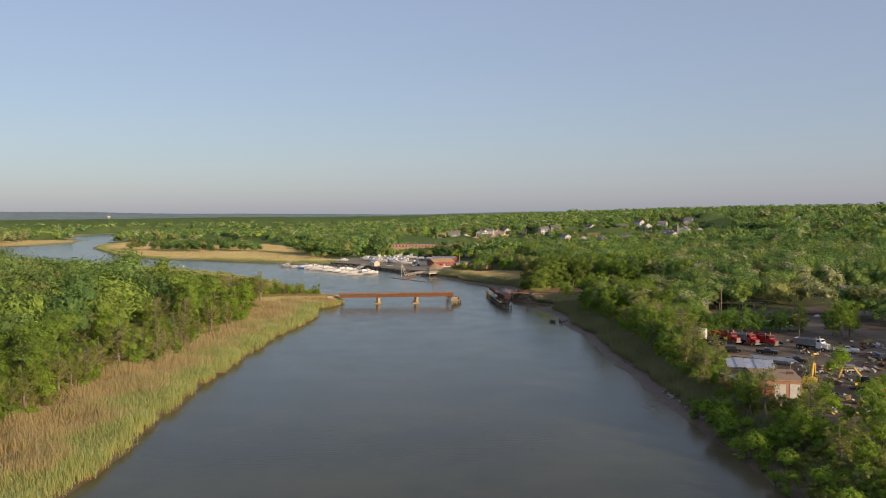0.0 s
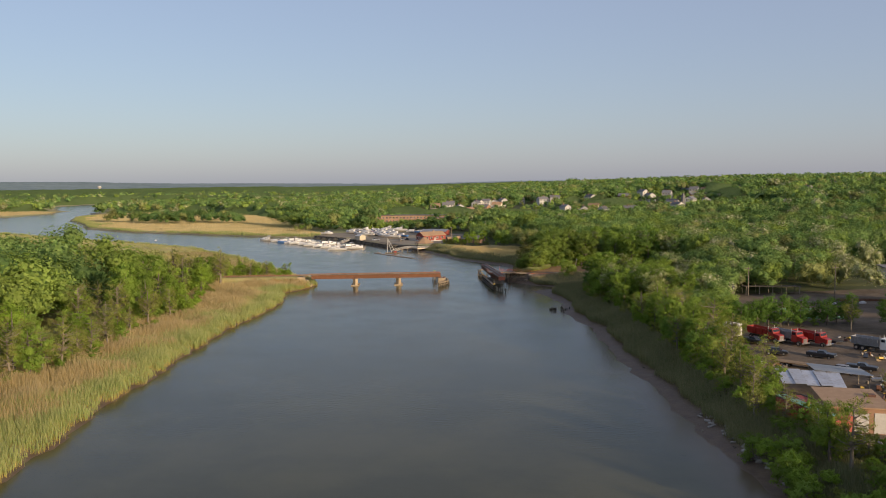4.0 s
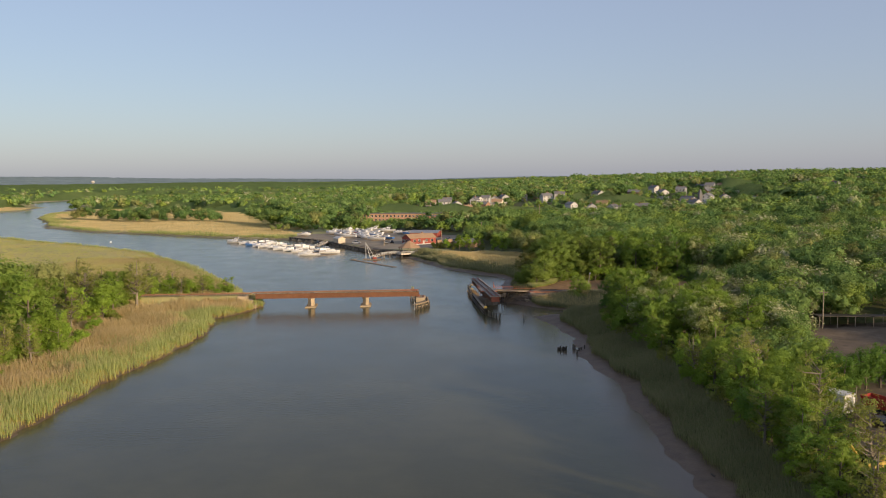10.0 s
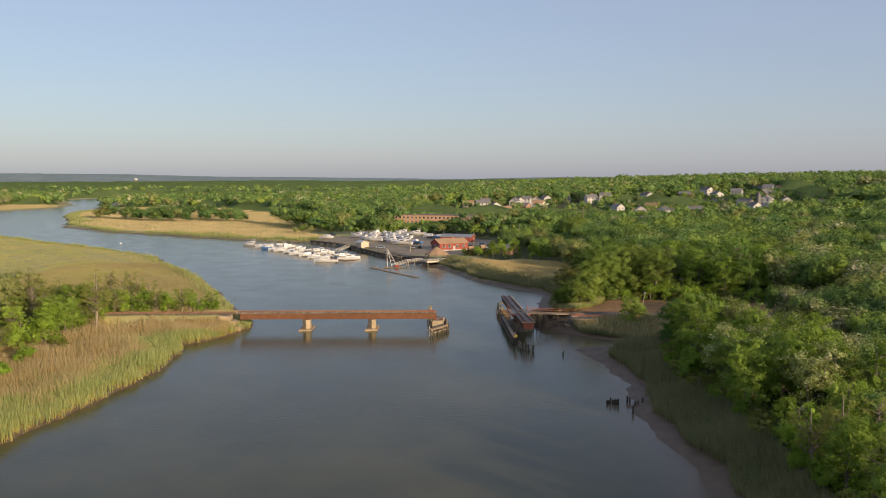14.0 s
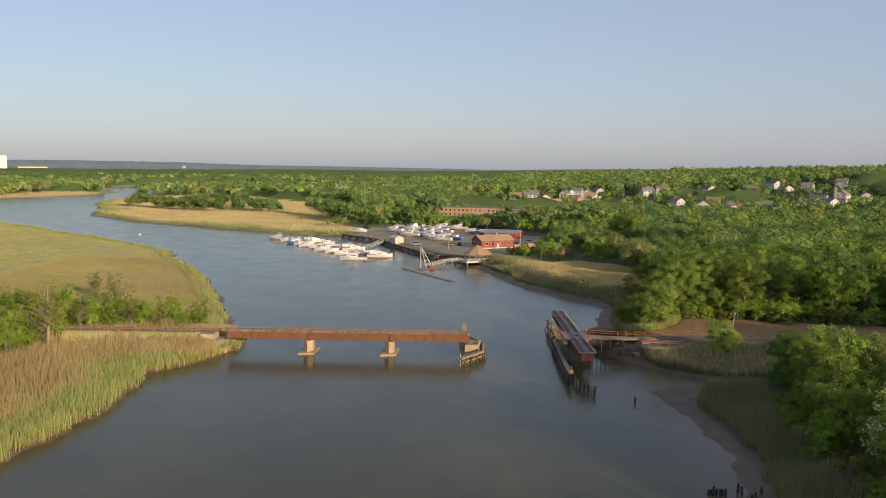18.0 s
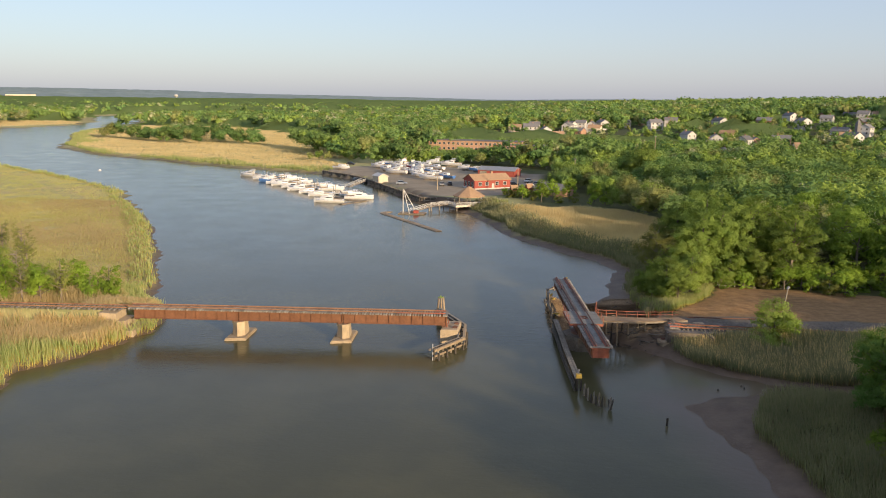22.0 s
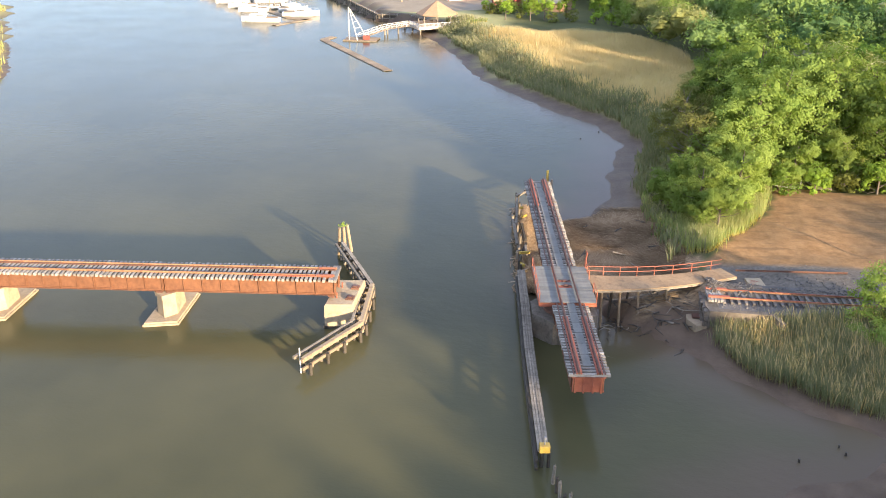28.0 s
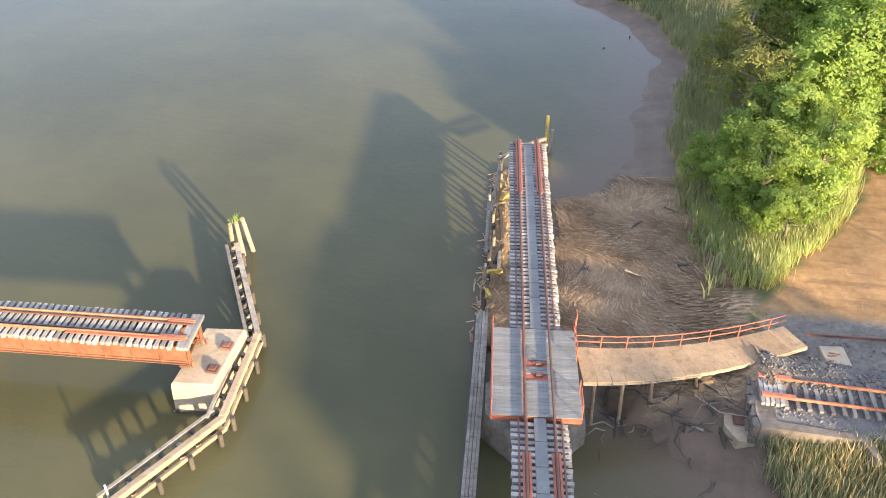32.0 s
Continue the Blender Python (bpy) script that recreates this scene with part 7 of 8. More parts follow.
small = thing("storage_shed", "small white shed at the head of the gangway", "shed", pose(-55.5, 217, 2.0, 0, 0, -55))
gable(small, 6, 4.2, 2.5, 1.0, CREAM_WALL, WHITE_WALL)
for x, y, a in ((1.2, 181, 20), (6.5, 187, 30)):
    kiosk = thing("kiosk", "tiny red hut with a steep brown roof", "hut", pose(x, y, 2.0, 0, 0, a))
    gable(kiosk, 2.2, 2.2, 2.4, 1.4, RED_WALL, BROWN_ROOF, 0.2)
grey = thing("garage", "low garage with grey shingle roof among shrubs", "garage", pose(16, 184, 2.0, 0, 0, -25))
gable(grey, 11, 8, 2.6, 1.8, TAN_WALL, GREY_ROOF)
# open pavilion on its deck
pav = thing("pavilion", "open timber pavilion with pyramid brown shingle roof on a railed deck", "pavilion", pose(-12.3, 155.5, 0, 0, 0, 33))
bm = bmesh.new()
prism(bm, [(-7.5, -5), (7.5, -5), (7.5, 6), (-7.5, 6)], 1.65, 1.95)
part("deck", bm, TIMBER_WARM, pav)
for (cx, cy), (lx, ly) in (((0, -5.06), (15.1, 0.08)), ((-7.56, 0.5), (0.08, 11)), ((7.56, 0.5), (0.08, 11))):
    bm = bmesh.new()
    box(bm, (cx, cy, 1.75), (lx, ly, 0.55))
    part("fascia", bm, CREAM_WALL, pav)
for x in (-7, -2.4, 2.4, 7):
    for y in (-4.6, 0.5, 5.5):
        bm = bmesh.new()
        tube(bm, (x, y, -1.5), (x, y, 1.7), 0.2, n=8)
        part("post", bm, TIMBER, pav)
bm = bmesh.new()
r0 = [(5.4 * math.cos(a * math.pi / 4 + math.pi / 8), 0.6 + 5.4 * math.sin(a * math.pi / 4 + math.pi / 8)) for a in range(8)]
loft(bm, [[(x, y, 4.3) for x, y in r0], [(x, y, 4.5) for x, y in r0], [(x * 0.5, 0.3 + y * 0.5, 6.1) for x, y in r0], [(x * 0.07, 0.56 + y * 0.07, 7.5) for x, y in r0]])
part("roof", bm, BROWN_ROOF, pav)
for x, y in r0:
    bm = bmesh.new()
    tube(bm, (x * 0.88, y * 0.88, 1.9), (x * 0.88, y * 0.88, 4.4), 0.14, n=6)
    part("column", bm, TIMBER, pav)
for a, b in (((-7.4, -4.9), (7.4, -4.9)), ((7.4, -4.9), (7.4, 5.9)), ((-7.4, -4.9), (-7.4, 1.5))):
    a, b = Vector((*a, 1.95)), Vector((*b, 1.95))
    d = b - a
    for k in range(round(d.length / 0.35)):
        bm = bmesh.new()
        p = a + d.normalized() * 0.35 * k
        box(bm, p + Vector((0, 0, 0.45)), (0.16, 0.16, 0.95) if k % 5 == 0 else (0.1, 0.1, 0.8))
        part("baluster", bm, WHITE_WALL, pav)
    bm = bmesh.new()
    tube(bm, a + Vector((0, 0, 0.95)), b + Vector((0, 0, 0.95)), 0.09, n=4)
    tube(bm, a + Vector((0, 0, 0.12)), b + Vector((0, 0, 0.12)), 0.07, n=4)
    part("railing", bm, WHITE_WALL, pav)


def street_lamp(x, y, z, h, label="tall white lamp post beside the car park", arm=0.0):
    p = thing("street_lamp", label, "lamp post", pose(x, y, z))
    bm = bmesh.new()
    tube(bm, (0, 0, -0.3), (0, 0, h), 0.19, 0.12, 10)
    part("pole", bm, CONCRETE, p)
    bm = bmesh.new()
    box(bm, (0, 0, h + 0.1), (0.9, 0.5, 0.22), 0.05)
    part("lamp_head", bm, GREY_PAINT, p)


street_lamp(2.3, 186, 2, 9.2)
street_lamp(-28, 190, 2, 5.5, "slim pole on the sea wall")
street_lamp(60, 265, gz(60, 265), 18, "tall floodlight mast above the trees")
street_lamp(24, 232, 2, 10, "wooden pole with a lamp")


# ---- vehicles ----
def wheels(parent, xs, w, r=0.36, width=0.26):
    for x in xs:
        for s in (-1, 1):
            bm = bmesh.new()
            tube(bm, (x, s * (w / 2 - width), r), (x, s * w / 2, r), r, n=14)
            t = part("wheel", bm, BLACK, parent)
            bm = bmesh.new()
            tube(bm, (x, s * (w / 2 - 0.04), r), (x, s * (w / 2 + 0.012), r), r * 0.55, n=10)
            part("rim", bm, CHROME, t)


def car(name, label, category, paint, shape, L=4.5, W=1.8):
    c_ = thing(name, label, category, pose(0, 0, -420))
    prof = {"car": [(-0.5, 0.45, 0.86), (-0.47, 0.4, 0.98), (-0.36, 0.3, 1.05), (0.18, 0.3, 1.0), (0.46, 0.36, 0.88), (0.5, 0.45, 0.7)],
            "pickup": [(-0.5, 0.5, 1.05), (-0.49, 0.45, 1.1), (-0.1, 0.4, 1.1), (0.22, 0.4, 1.1), (0.47, 0.42, 1.05), (0.5, 0.5, 0.9)]}[shape]
    bm = bmesh.new()
    loft(bm, [[(x * L, -W / 2, z0), (x * L, -W / 2, z1 - 0.12), (x * L, -W / 2 + 0.1, z1), (x * L, W / 2 - 0.1, z1), (x * L, W / 2, z1 - 0.12), (x * L, W / 2, z0)] for x, z0, z1 in prof])
    part("body", bm, paint, c_)
    x0, x1 = (-0.4, 0.24) if shape == "car" else (-0.12, 0.22)
    bm = bmesh.new()
    loft(bm, [[(x0 * L, -W / 2 + 0.12, 1.0), (x1 * L, -W / 2 + 0.12, 1.0), (x1 * L, W / 2 - 0.12, 1.0), (x0 * L, W / 2 - 0.12, 1.0)],
              [(x0 * L + 0.45 * (shape == "car"), -W / 2 + 0.26, 1.5), (x1 * L - 0.6, -W / 2 + 0.26, 1.5), (x1 * L - 0.6, W / 2 - 0.26, 1.5), (x0 * L + 0.45 * (shape == "car"), W / 2 - 0.26, 1.5)]])
    part("cabin_glass", bm, GLASS, c_)
    bm = bmesh.new()
    box(bm, ((x0 + x1) / 2 * L - 0.08, 0, 1.52), ((x1 - x0) * L - 1.0, W - 0.5, 0.06), 0.02)
    part("roof", bm, paint, c_)
    if shape == "pickup":
        bm = bmesh.new()
        box(bm, (-0.31 * L, 0, 1.11), (0.34 * L, W - 0.36, 0.04))
        part("bed", bm, BLACK_PAINT, c_)
    for s in (-1, 1):
        bm = bmesh.new()
        box(bm, (L * 0.5, s * W * 0.36, 0.75), (0.06, 0.34, 0.16), 0.02)
        part("headlight", bm, CHROME, c_)
    wheels(c_, (-0.31 * L, 0.31 * L), W)
    return c_


CARS = [car("car", "silver estate car parked in the marina lot", "car", CHROME, "car"), car("car", "white car parked on the gravel", "car", WHITE, "car"), car("car", "dark car parked on the gravel lot", "car", BLACK_PAINT, "car"),
        car("pickup_truck", "black pickup truck parked in the yard", "pickup", BLACK_PAINT, "pickup", 5.4, 1.95), car("pickup_truck", "white pickup truck parked in the yard", "pickup", WHITE, "pickup", 5.6, 2.0),
        car("car", "grey car parked on the gravel lot", "car", GREY_PAINT, "car")]
for k, x, y, a in ((0, -44.6, 206, 10), (5, -28.5, 206, 100), (2, -25.5, 208, 100), (2, -87, 294, 0), (2, -70.5, 235.5, 125), (5, -67.5, 231, 125), (2, -64.5, 226, 125), (2, -0.6, 213, 20), (1, 6, 210, 60), (5, 9, 218, 60), (1, 5, 228, 60)):
    copy_thing(CARS[k], pose(x, y, gz(x, y) + 0.02, 0, 0, a))


# ---- scrap and truck yard ----
def dump_truck(label, cab_m, bed_m, L=8.2):
    t = thing("dump_truck", label, "truck", pose(0, 0, -440), "dump trucks in the yard")
    W = 2.5
    bm = bmesh.new()
    box(bm, (0, 0, 0.85), (L, 1.0, 0.3), 0.03)
    part("chassis", bm, BLACK_PAINT, t)
    bm = bmesh.new()
    loft(bm, [[(1.5, -1.1, 0.7), (1.5, 1.1, 0.7), (1.5, 1.1, 2.1), (1.5, -1.1, 2.1)], [(2.9, -1.1, 0.7), (2.9, 1.1, 0.7), (2.9, 1.05, 2.1), (2.9, -1.05, 2.1)], [(2.95, -1.0, 0.7), (2.95, 1.0, 0.7), (2.6, 1.0, 2.85), (2.6, -1.0, 2.85)]])
    loft(bm, [[(1.45, -1.1, 1.0), (2.9, -1.1, 1.0), (2.9, 1.1, 1.0), (1.45, 1.1, 1.0)], [(1.5, -1.05, 2.2), (2.8, -1.05, 2.2), (2.8, 1.05, 2.2), (1.5, 1.05, 2.2)], [(1.55, -0.98, 2.95), (2.5, -0.98, 2.95), (2.5, 0.98, 2.95), (1.55, 0.98, 2.95)]])
    part("cab", bm, cab_m, t)
    bm = bmesh.new()
    loft(bm, [[(2.85, -0.95, 0.75), (2.85, 0.95, 0.75), (2.85, 0.95, 2.0), (2.85, -0.95, 2.0)], [(4.2, -0.85, 0.75), (4.2, 0.85, 0.75), (4.2, 0.8, 1.75), (4.2, -0.8, 1.75)]])
    part("hood", bm, cab_m, t)
    bm = bmesh.new()
    box(bm, (4.24, 0, 1.2), (0.08, 1.2, 0.9), 0.02)
    box(bm, (4.35, 0, 0.65), (0.25, 2.3, 0.3), 0.04)
    part("grille_bumper", bm, CHROME, t)
    bm = bmesh.new()
    box(bm, (2.72, 0, 2.5), (0.06, 1.8, 0.62), 0.01, pose(0, 0, 0, 0, -18, 0))
    for s in (-1, 1):
        box(bm, (2.05, s * 1.06, 2.5), (0.75, 0.05, 0.5), 0.01)
    part("cab_glass", bm, GLASS, t)
    bm = bmesh.new()
    z0, z1, x0, x1 = 1.25, 2.75, -4.3, 1.3
    loft(bm, [[(x0, -1.0, z0), (x1, -1.0, z0), (x1, 1.0, z0), (x0, 1.0, z0)], [(x0 - 0.15, -1.25, z1), (x1 + 0.05, -1.25, z1), (x1 + 0.05, 1.25, z1), (x0 - 0.15, 1.25, z1)],
              [(x0 - 0.05, -1.13, z1), (x1 - 0.07, -1.13, z1), (x1 - 0.07, 1.13, z1), (x0 - 0.05, 1.13, z1)], [(x0 + 0.1, -0.9, z0 + 0.12), (x1 - 0.12, -0.9, z0 + 0.12), (x1 - 0.12, 0.9, z0 + 0.12), (x0 + 0.1, 0.9, z0 + 0.12)]], True)
    bed = part("dump_bed", bm, bed_m, t)
    for k in range(6):
        for s in (-1, 1):
            bm = bmesh.new()
            box(bm, (x0 + 0.4 + k * 0.98, s * 1.17, 2.0), (0.12, 0.14, 1.4), 0, pose(0, 0, 0, s * -9, 0, 0))
            part("bed_rib", bm, bed_m, bed)
    bm = bmesh.new()
    for s in (-1, 1):
        tube(bm, (1.4, s * 0.95, 1.0), (1.4, s * 0.95, 3.5), 0.08, n=8)
    part("exhaust_stack", bm, CHROME, t)
    wheels(t, (-3.2, -1.9, 3.4), W, 0.52, 0.34)
    return t


red_bed = dump_truck("red dump truck with a red bed, parked in a row", TRUCK_RED, TRUCK_RED)
grey_bed = dump_truck("red dump truck with a grey steel bed", TRUCK_RED, GREY_PAINT)
white_dump = dump_truck("white truck with a flat tipper bed", WHITE, GREY_PAINT)
for proto, x, y, a in ((red_bed, 74.6, -125.6, -62), (grey_bed, 78.8, -127.8, -62), (red_bed, 83.2, -129.2, -60), (red_bed, 84.5, -193, 200), (white_dump, 92.5, -137.5, -50)):
    copy_thing(proto, pose(x, y, gz(x, y), 0, 0, a))
for k, x, y, a in ((3, 71.0, -128.5, -60), (2, 71.4, -140, -20), (3, 79.5, -142.5, -40), (4, 99.0, -142, -35), (3, 82, -154, -35), (5, 77.5, -157, -45), (3, 112, -150, 40), (2, 103, -152, 20), (5, 89, -166, 10)):
    copy_thing(CARS[k], pose(x, y, gz(x, y), 0, 0, a))

trailer = thing("box_trailer", "white box trailer parked behind the trees", "trailer", pose(66.4, -121.5, gz(66, -121), 0, 0, -62))
bm = bmesh.new()
box(bm, (0, 0, 2.35), (9.0, 2.5, 2.7), 0.06)
part("body", bm, WHITE_WALL, trailer)
for k in range(9):
    for s in (-1, 1):
        bm = bmesh.new()
        box(bm, (-4 + k, s * 1.265, 2.35), (0.06, 0.04, 2.5))
        part("side_rib", bm, WHITE_WALL, trailer)
bm = bmesh.new()
box(bm, (4.53, 0, 2.3), (0.06, 1.0, 2.0), 0.01)
part("rear_door", bm, GREY_PAINT, trailer)
bm = bmesh.new()
box(bm, (0, 0, 0.9), (8.6, 1.0, 0.2))
part("chassis", bm, BLACK_PAINT, trailer)
wheels(trailer, (2.6, 3.7), 2.45, 0.48, 0.3)


def excavator(x, y, a, label):
    e = thing("excavator", label, "excavator", pose(x, y, gz(x, y), 0, 0, a))
    for s in (-1, 1):
        bm = bmesh.new()
        pts = [(-1.9, 0.4), (-1.6, 0.1), (1.6, 0.1), (1.9, 0.4), (1.7, 0.85), (-1.7, 0.85)]
        loft(bm, [[(px, s * 1.3 - 0.28, pz) for px, pz in pts], [(px, s * 1.3 + 0.28, pz) for px, pz in pts]])
        part("track", bm, BLACK, e)
    bm = bmesh.new()
    box(bm, (-0.3, 0, 1.5), (3.2, 2.5, 1.0), 0.12)
    box(bm, (-1.5, 0, 1.8), (1.0, 2.3, 1.2), 0.15)
    part("upper_body", bm, YELLOW, e)
    bm = bmesh.new()
    box(bm, (0.6, 0.7, 2.3), (1.5, 1.0, 1.5), 0.08)
    part("cab", bm, GLASS, e)
    bm = bmesh.new()
    for p, q, r in (((1.0, -0.2, 1.9), (3.0, -0.2, 4.3), 0.28), ((3.0, -0.2, 4.3), (5.2, -0.2, 4.0), 0.24)):
        tube(bm, p, q, r, r * 0.8, 4)
    part("boom", bm, YELLOW, e)
    bm = bmesh.new()
    tube(bm, (5.1, -0.2, 4.2), (6.1, -0.2, 1.4), 0.22, 0.16, 4)
    part("stick", bm, YELLOW, e)
    bm = bmesh.new()
    prism(bm, [(5.5, -0.7), (6.5, -0.7), (6.5, 0.3), (5.5, 0.3)], 0.55, [1.1, 1.5, 1.5, 1.1])
    part("bucket", bm, RUST_DARK, e)
    bm = bmesh.new()
    tube(bm, (1.3, -0.2, 2.2), (2.7, -0.2, 3.5), 0.09, n=8)
    tube(bm, (3.4, -0.2, 4.6), (5.0, -0.2, 4.5), 0.08, n=8)
    part("hydraulic_ram", bm, CHROME, e)


excavator(83, -187, 140, "yellow excavator with raised boom in the scrap yard")
excavator(60.5, -147.5, 200, "yellow excavator half hidden behind shrubs")
excavator(73, -183, 60, "yellow digger among scrap")

hut = thing("work_shed", "rusty red corrugated shed with orange doors at the water's edge", "shed", pose(57.6, -190.5, gz(58.6, -190) - 0.2, 0, 0, -76))
bm = bmesh.new()
box(bm, (0, 0, 1.6), (11.5, 4.2, 3.6), 0.03)
part("wall", bm, RED_WALL, hut)
for k in range(38):
    bm = bmesh.new()
    box(bm, (-5.6 + k * 0.302, -2.12, 1.6), (0.12, 0.06, 3.4))
    part("corrugation", bm, RED_WALL, hut)
for x in (-1.2, 1.4, 3.3):
    bm = bmesh.new()
    box(bm, (x, -2.2, 1.2), (1.3, 0.12, 2.3), 0.02)
    part("door", bm, ORANGE, hut)
bm = bmesh.new()
box(bm, (0, -1.2, 3.62), (11.9, 1.6, 0.1), 0.02)
part("roof_strip", bm, GREEN_PAINT, hut, "teal roof sheet")
for k in range(7):
    bm = bmesh.new()
    box(bm, (deck_rng.uniform(-4, 4), deck_rng.uniform(-1.6, 1.2), 3.72 + k * 0.04), (deck_rng.uniform(2, 5), 0.2, 0.08), 0.01, pose(0, 0, 0, 0, 0, deck_rng.uniform(-25, 25)))
    part("loose_beam", bm, TIMBER if k % 2 else PILE_DARK, hut)
roofed = thing("workshop", "workshop with flat brown roof and patched white end wall", "workshop", pose(64.2, -187.6, gz(64, -188) - 0.2, 0, 0, -12))
bm = bmesh.new()
box(bm, (0, 0, 1.75), (8.2, 11, 3.7), 0.03)
part("wall", bm, TAN_WALL, roofed)
bm = bmesh.new()
box(bm, (0, 0, 3.72), (8.7, 11.6, 0.22), 0.04)
part("roof", bm, BROWN_ROOF, roofed)
for x, w in ((-2.7, 2.2), (0.2, 2.0), (2.8, 1.8)):
    bm = bmesh.new()
    box(bm, (x, -5.54, 1.6), (w, 0.06, deck_rng.uniform(2.0, 3.0)), 0.01)
    part("patch_panel", bm, WHITE_WALL if x < 3 else YELLOW, roofed)
bm = bmesh.new()
box(bm, (3, 1, 4.0), (1.2, 0.9, 0.4), 0.04)
part("roof_vent", bm, RUST_DARK, roofed)
shelter = thing("metal_canopy", "sagging canopy of pale and grey corrugated sheets", "canopy", pose(67.4, -171.5, gz(67, -171), 0, 0, -14))
for k in range(5):
    bm = bmesh.new()
    box(bm, (-6.4 + k * 1.9, -2.6 - 0.25 * k, 3.3 + 0.12 * (k % 2)), (1.96, 7.4, 0.06), 0.01, pose(0, 0, 0, 6, 0, deck_rng.uniform(-3, 3)))
    part("roof_sheet", bm, METAL_ROOF, shelter)
for k in range(5):
    bm = bmesh.new()
    box(bm, (-0.6 + k * 1.8, 4.6, 3.5 - 0.12 * k), (1.86, 9.5, 0.06), 0.01, pose(0, 0, 0, -5, 4, 0))
    part("roof_sheet", bm, GREY_PAINT, shelter)
for x, y in ((-7, -6), (-7, 0.5), (2, -6), (2, 0.5), (-1, 8.8), (7, 8.8), (7, 0.5)):
    bm = bmesh.new()
    tube(bm, (x, y, -0.4), (x, y, 3.05), 0.1, n=6)
    part("post", bm, TIMBER, shelter)
flatbed = thing("flat_trailer", "long flat trailer with a brown plank deck", "trailer", pose(70.5, -150.5, gz(70.5, -150.5), 0, 0, -40))
bm = bmesh.new()
box(bm, (0, 0, 0.8), (7.5, 2.3, 0.18), 0.03)
part("deck", bm, DECK_TAN, flatbed)
bm = bmesh.new()
box(bm, (4.6, 0, 0.7), (1.9, 0.2, 0.16), 0.02)
part("drawbar", bm, BLACK_PAINT, flatbed)
wheels(flatbed, (-1.6, -0.6), 2.2, 0.38, 0.26)


def heap(x, y, n, spread, mats, label, smin=0.3, smax=1.8):
    h = thing("scrap_heap", label, "scrap", pose(x, y, gz(x, y)))
    for k in range(n):
        dx, dy = deck_rng.gauss(0, spread), deck_rng.gauss(0, spread)
        s = [deck_rng.uniform(smin, smax), deck_rng.uniform(smin, smax) * 0.6, deck_rng.uniform(0.15, 0.6)]
        bm = bmesh.new()
        box(bm, (0, 0, 0), s, 0.04)
        z = gz(x + dx, y + dy) - gz(x, y)
        part("scrap_piece", bm, deck_rng.choice(mats), h).matrix_local = pose(dx, dy, z + 0.15 + deck_rng.uniform(0, 0.7) * max(0, 1 - math.hypot(dx, dy) / (2 * spread)), deck_rng.uniform(-25, 25), deck_rng.uniform(-25, 25), deck_rng.uniform(0, 180))


SCRAP = [RUST, TIMBER, GREY_PAINT, RUST_DARK, TIMBER_WARM, YELLOW, WHITE_WALL, BLACK_PAINT]
for x, y, n, s in ((74, -195, 34, 3.0), (84, -178, 36, 4.0), (92, -168, 30, 4.0), (80, -168, 22, 2.5), (63, -158, 20, 2.5), (100, -160, 26, 4), (58.5, -196, 22, 2.0), (90, -192, 30, 4), (66, -150, 14, 1.6), (92, -128, 20, 2.5), (108, -132, 26, 4), (90, -143, 16, 2.5), (103, -146, 18, 2.5), (71, -158, 16, 2.2), (84, -164, 18, 2.5), (96, -180, 22, 3), (62, -198, 14, 1.4), (72, -203, 18, 2.2), (80, -200, 18, 2.2)):
    heap(x, y, n, s, SCRAP, "heap of mixed scrap metal, timber and machine parts")
rocks = thing("rubble", "broken concrete slabs and rocks dumped down the bank", "rubble", pose(0, 0, 0))
for k in range(60):
    f = k / 59
    x, y = 46.5 + 3.0 * f + deck_rng.uniform(-1.5, 1.8), -176 - 44 * f
    bm = bmesh.new()
    vs = box(bm, (0, 0, 0), (deck_rng.uniform(0.4, 1.5), deck_rng.uniform(0.4, 1.1), deck_rng.uniform(0.2, 0.5)), 0.06)
    part("slab", bm, CONCRETE_GREY, rocks).matrix_local = pose(x, y, max(0.05, gz(x, y)) + 0.1, deck_rng.uniform(-25, 25), deck_rng.uniform(-25, 25), deck_rng.uniform(0, 180))
# storage ground north of the yard
for x, y, L, w, a, m_ in ((88, -90, 13, 1.4, -8, GREEN_PAINT), (85, -95, 15, 0.8, -8, GREEN_PAINT), (97, -84, 12, 1.2, -5, GREEN_PAINT), (110, -70, 16, 2.0, -6, TIMBER), (124, -66, 14, 2.2, -6, RUST), (100, -96, 12, 0.8, -8, GREEN_PAINT)):
    st = thing("material_stack", "long low stack of sheet steel and pipes", "stack", pose(x, y, gz(x, y), 0, 0, a))
    for k in range(5):
        bm = bmesh.new()
        box(bm, (deck_rng.uniform(-0.4, 0.4), (k - 2) * w / 5, 0.25 + 0.12 * (k % 3)), (L * deck_rng.uniform(0.8, 1), w / 5 * 0.9, 0.4), 0.03)
        part("sheet", bm, m_, st)
cabin = thing("hut", "small brown timber hut by the storage ground", "hut", pose(88, -56, gz(88, -56), 0, 0, -10))
gable(cabin, 4.2, 3.4, 2.6, 1.0, TIMBER, GREY_ROOF, 0.2)
cabin2 = thing("hut", "tan plywood hut beside a log pile", "hut", pose(75, -64, gz(75, -64), 0, 0, -10))
gable(cabin2, 3.2, 2.6, 1.9, 0.6, CREAM_WALL, GREY_ROOF, 0.2)
lean = thing("open_shed", "long low open shed with dark roof", "shed", pose(104, -49, gz(104, -49), 0, 0, -4))
bm = bmesh.new()
box(bm, (0, 0, 2.3), (17, 5, 0.2), 0.03, pose(0, 0, 0, -4, 0, 0))
part("roof", bm, PILE_DARK, lean)
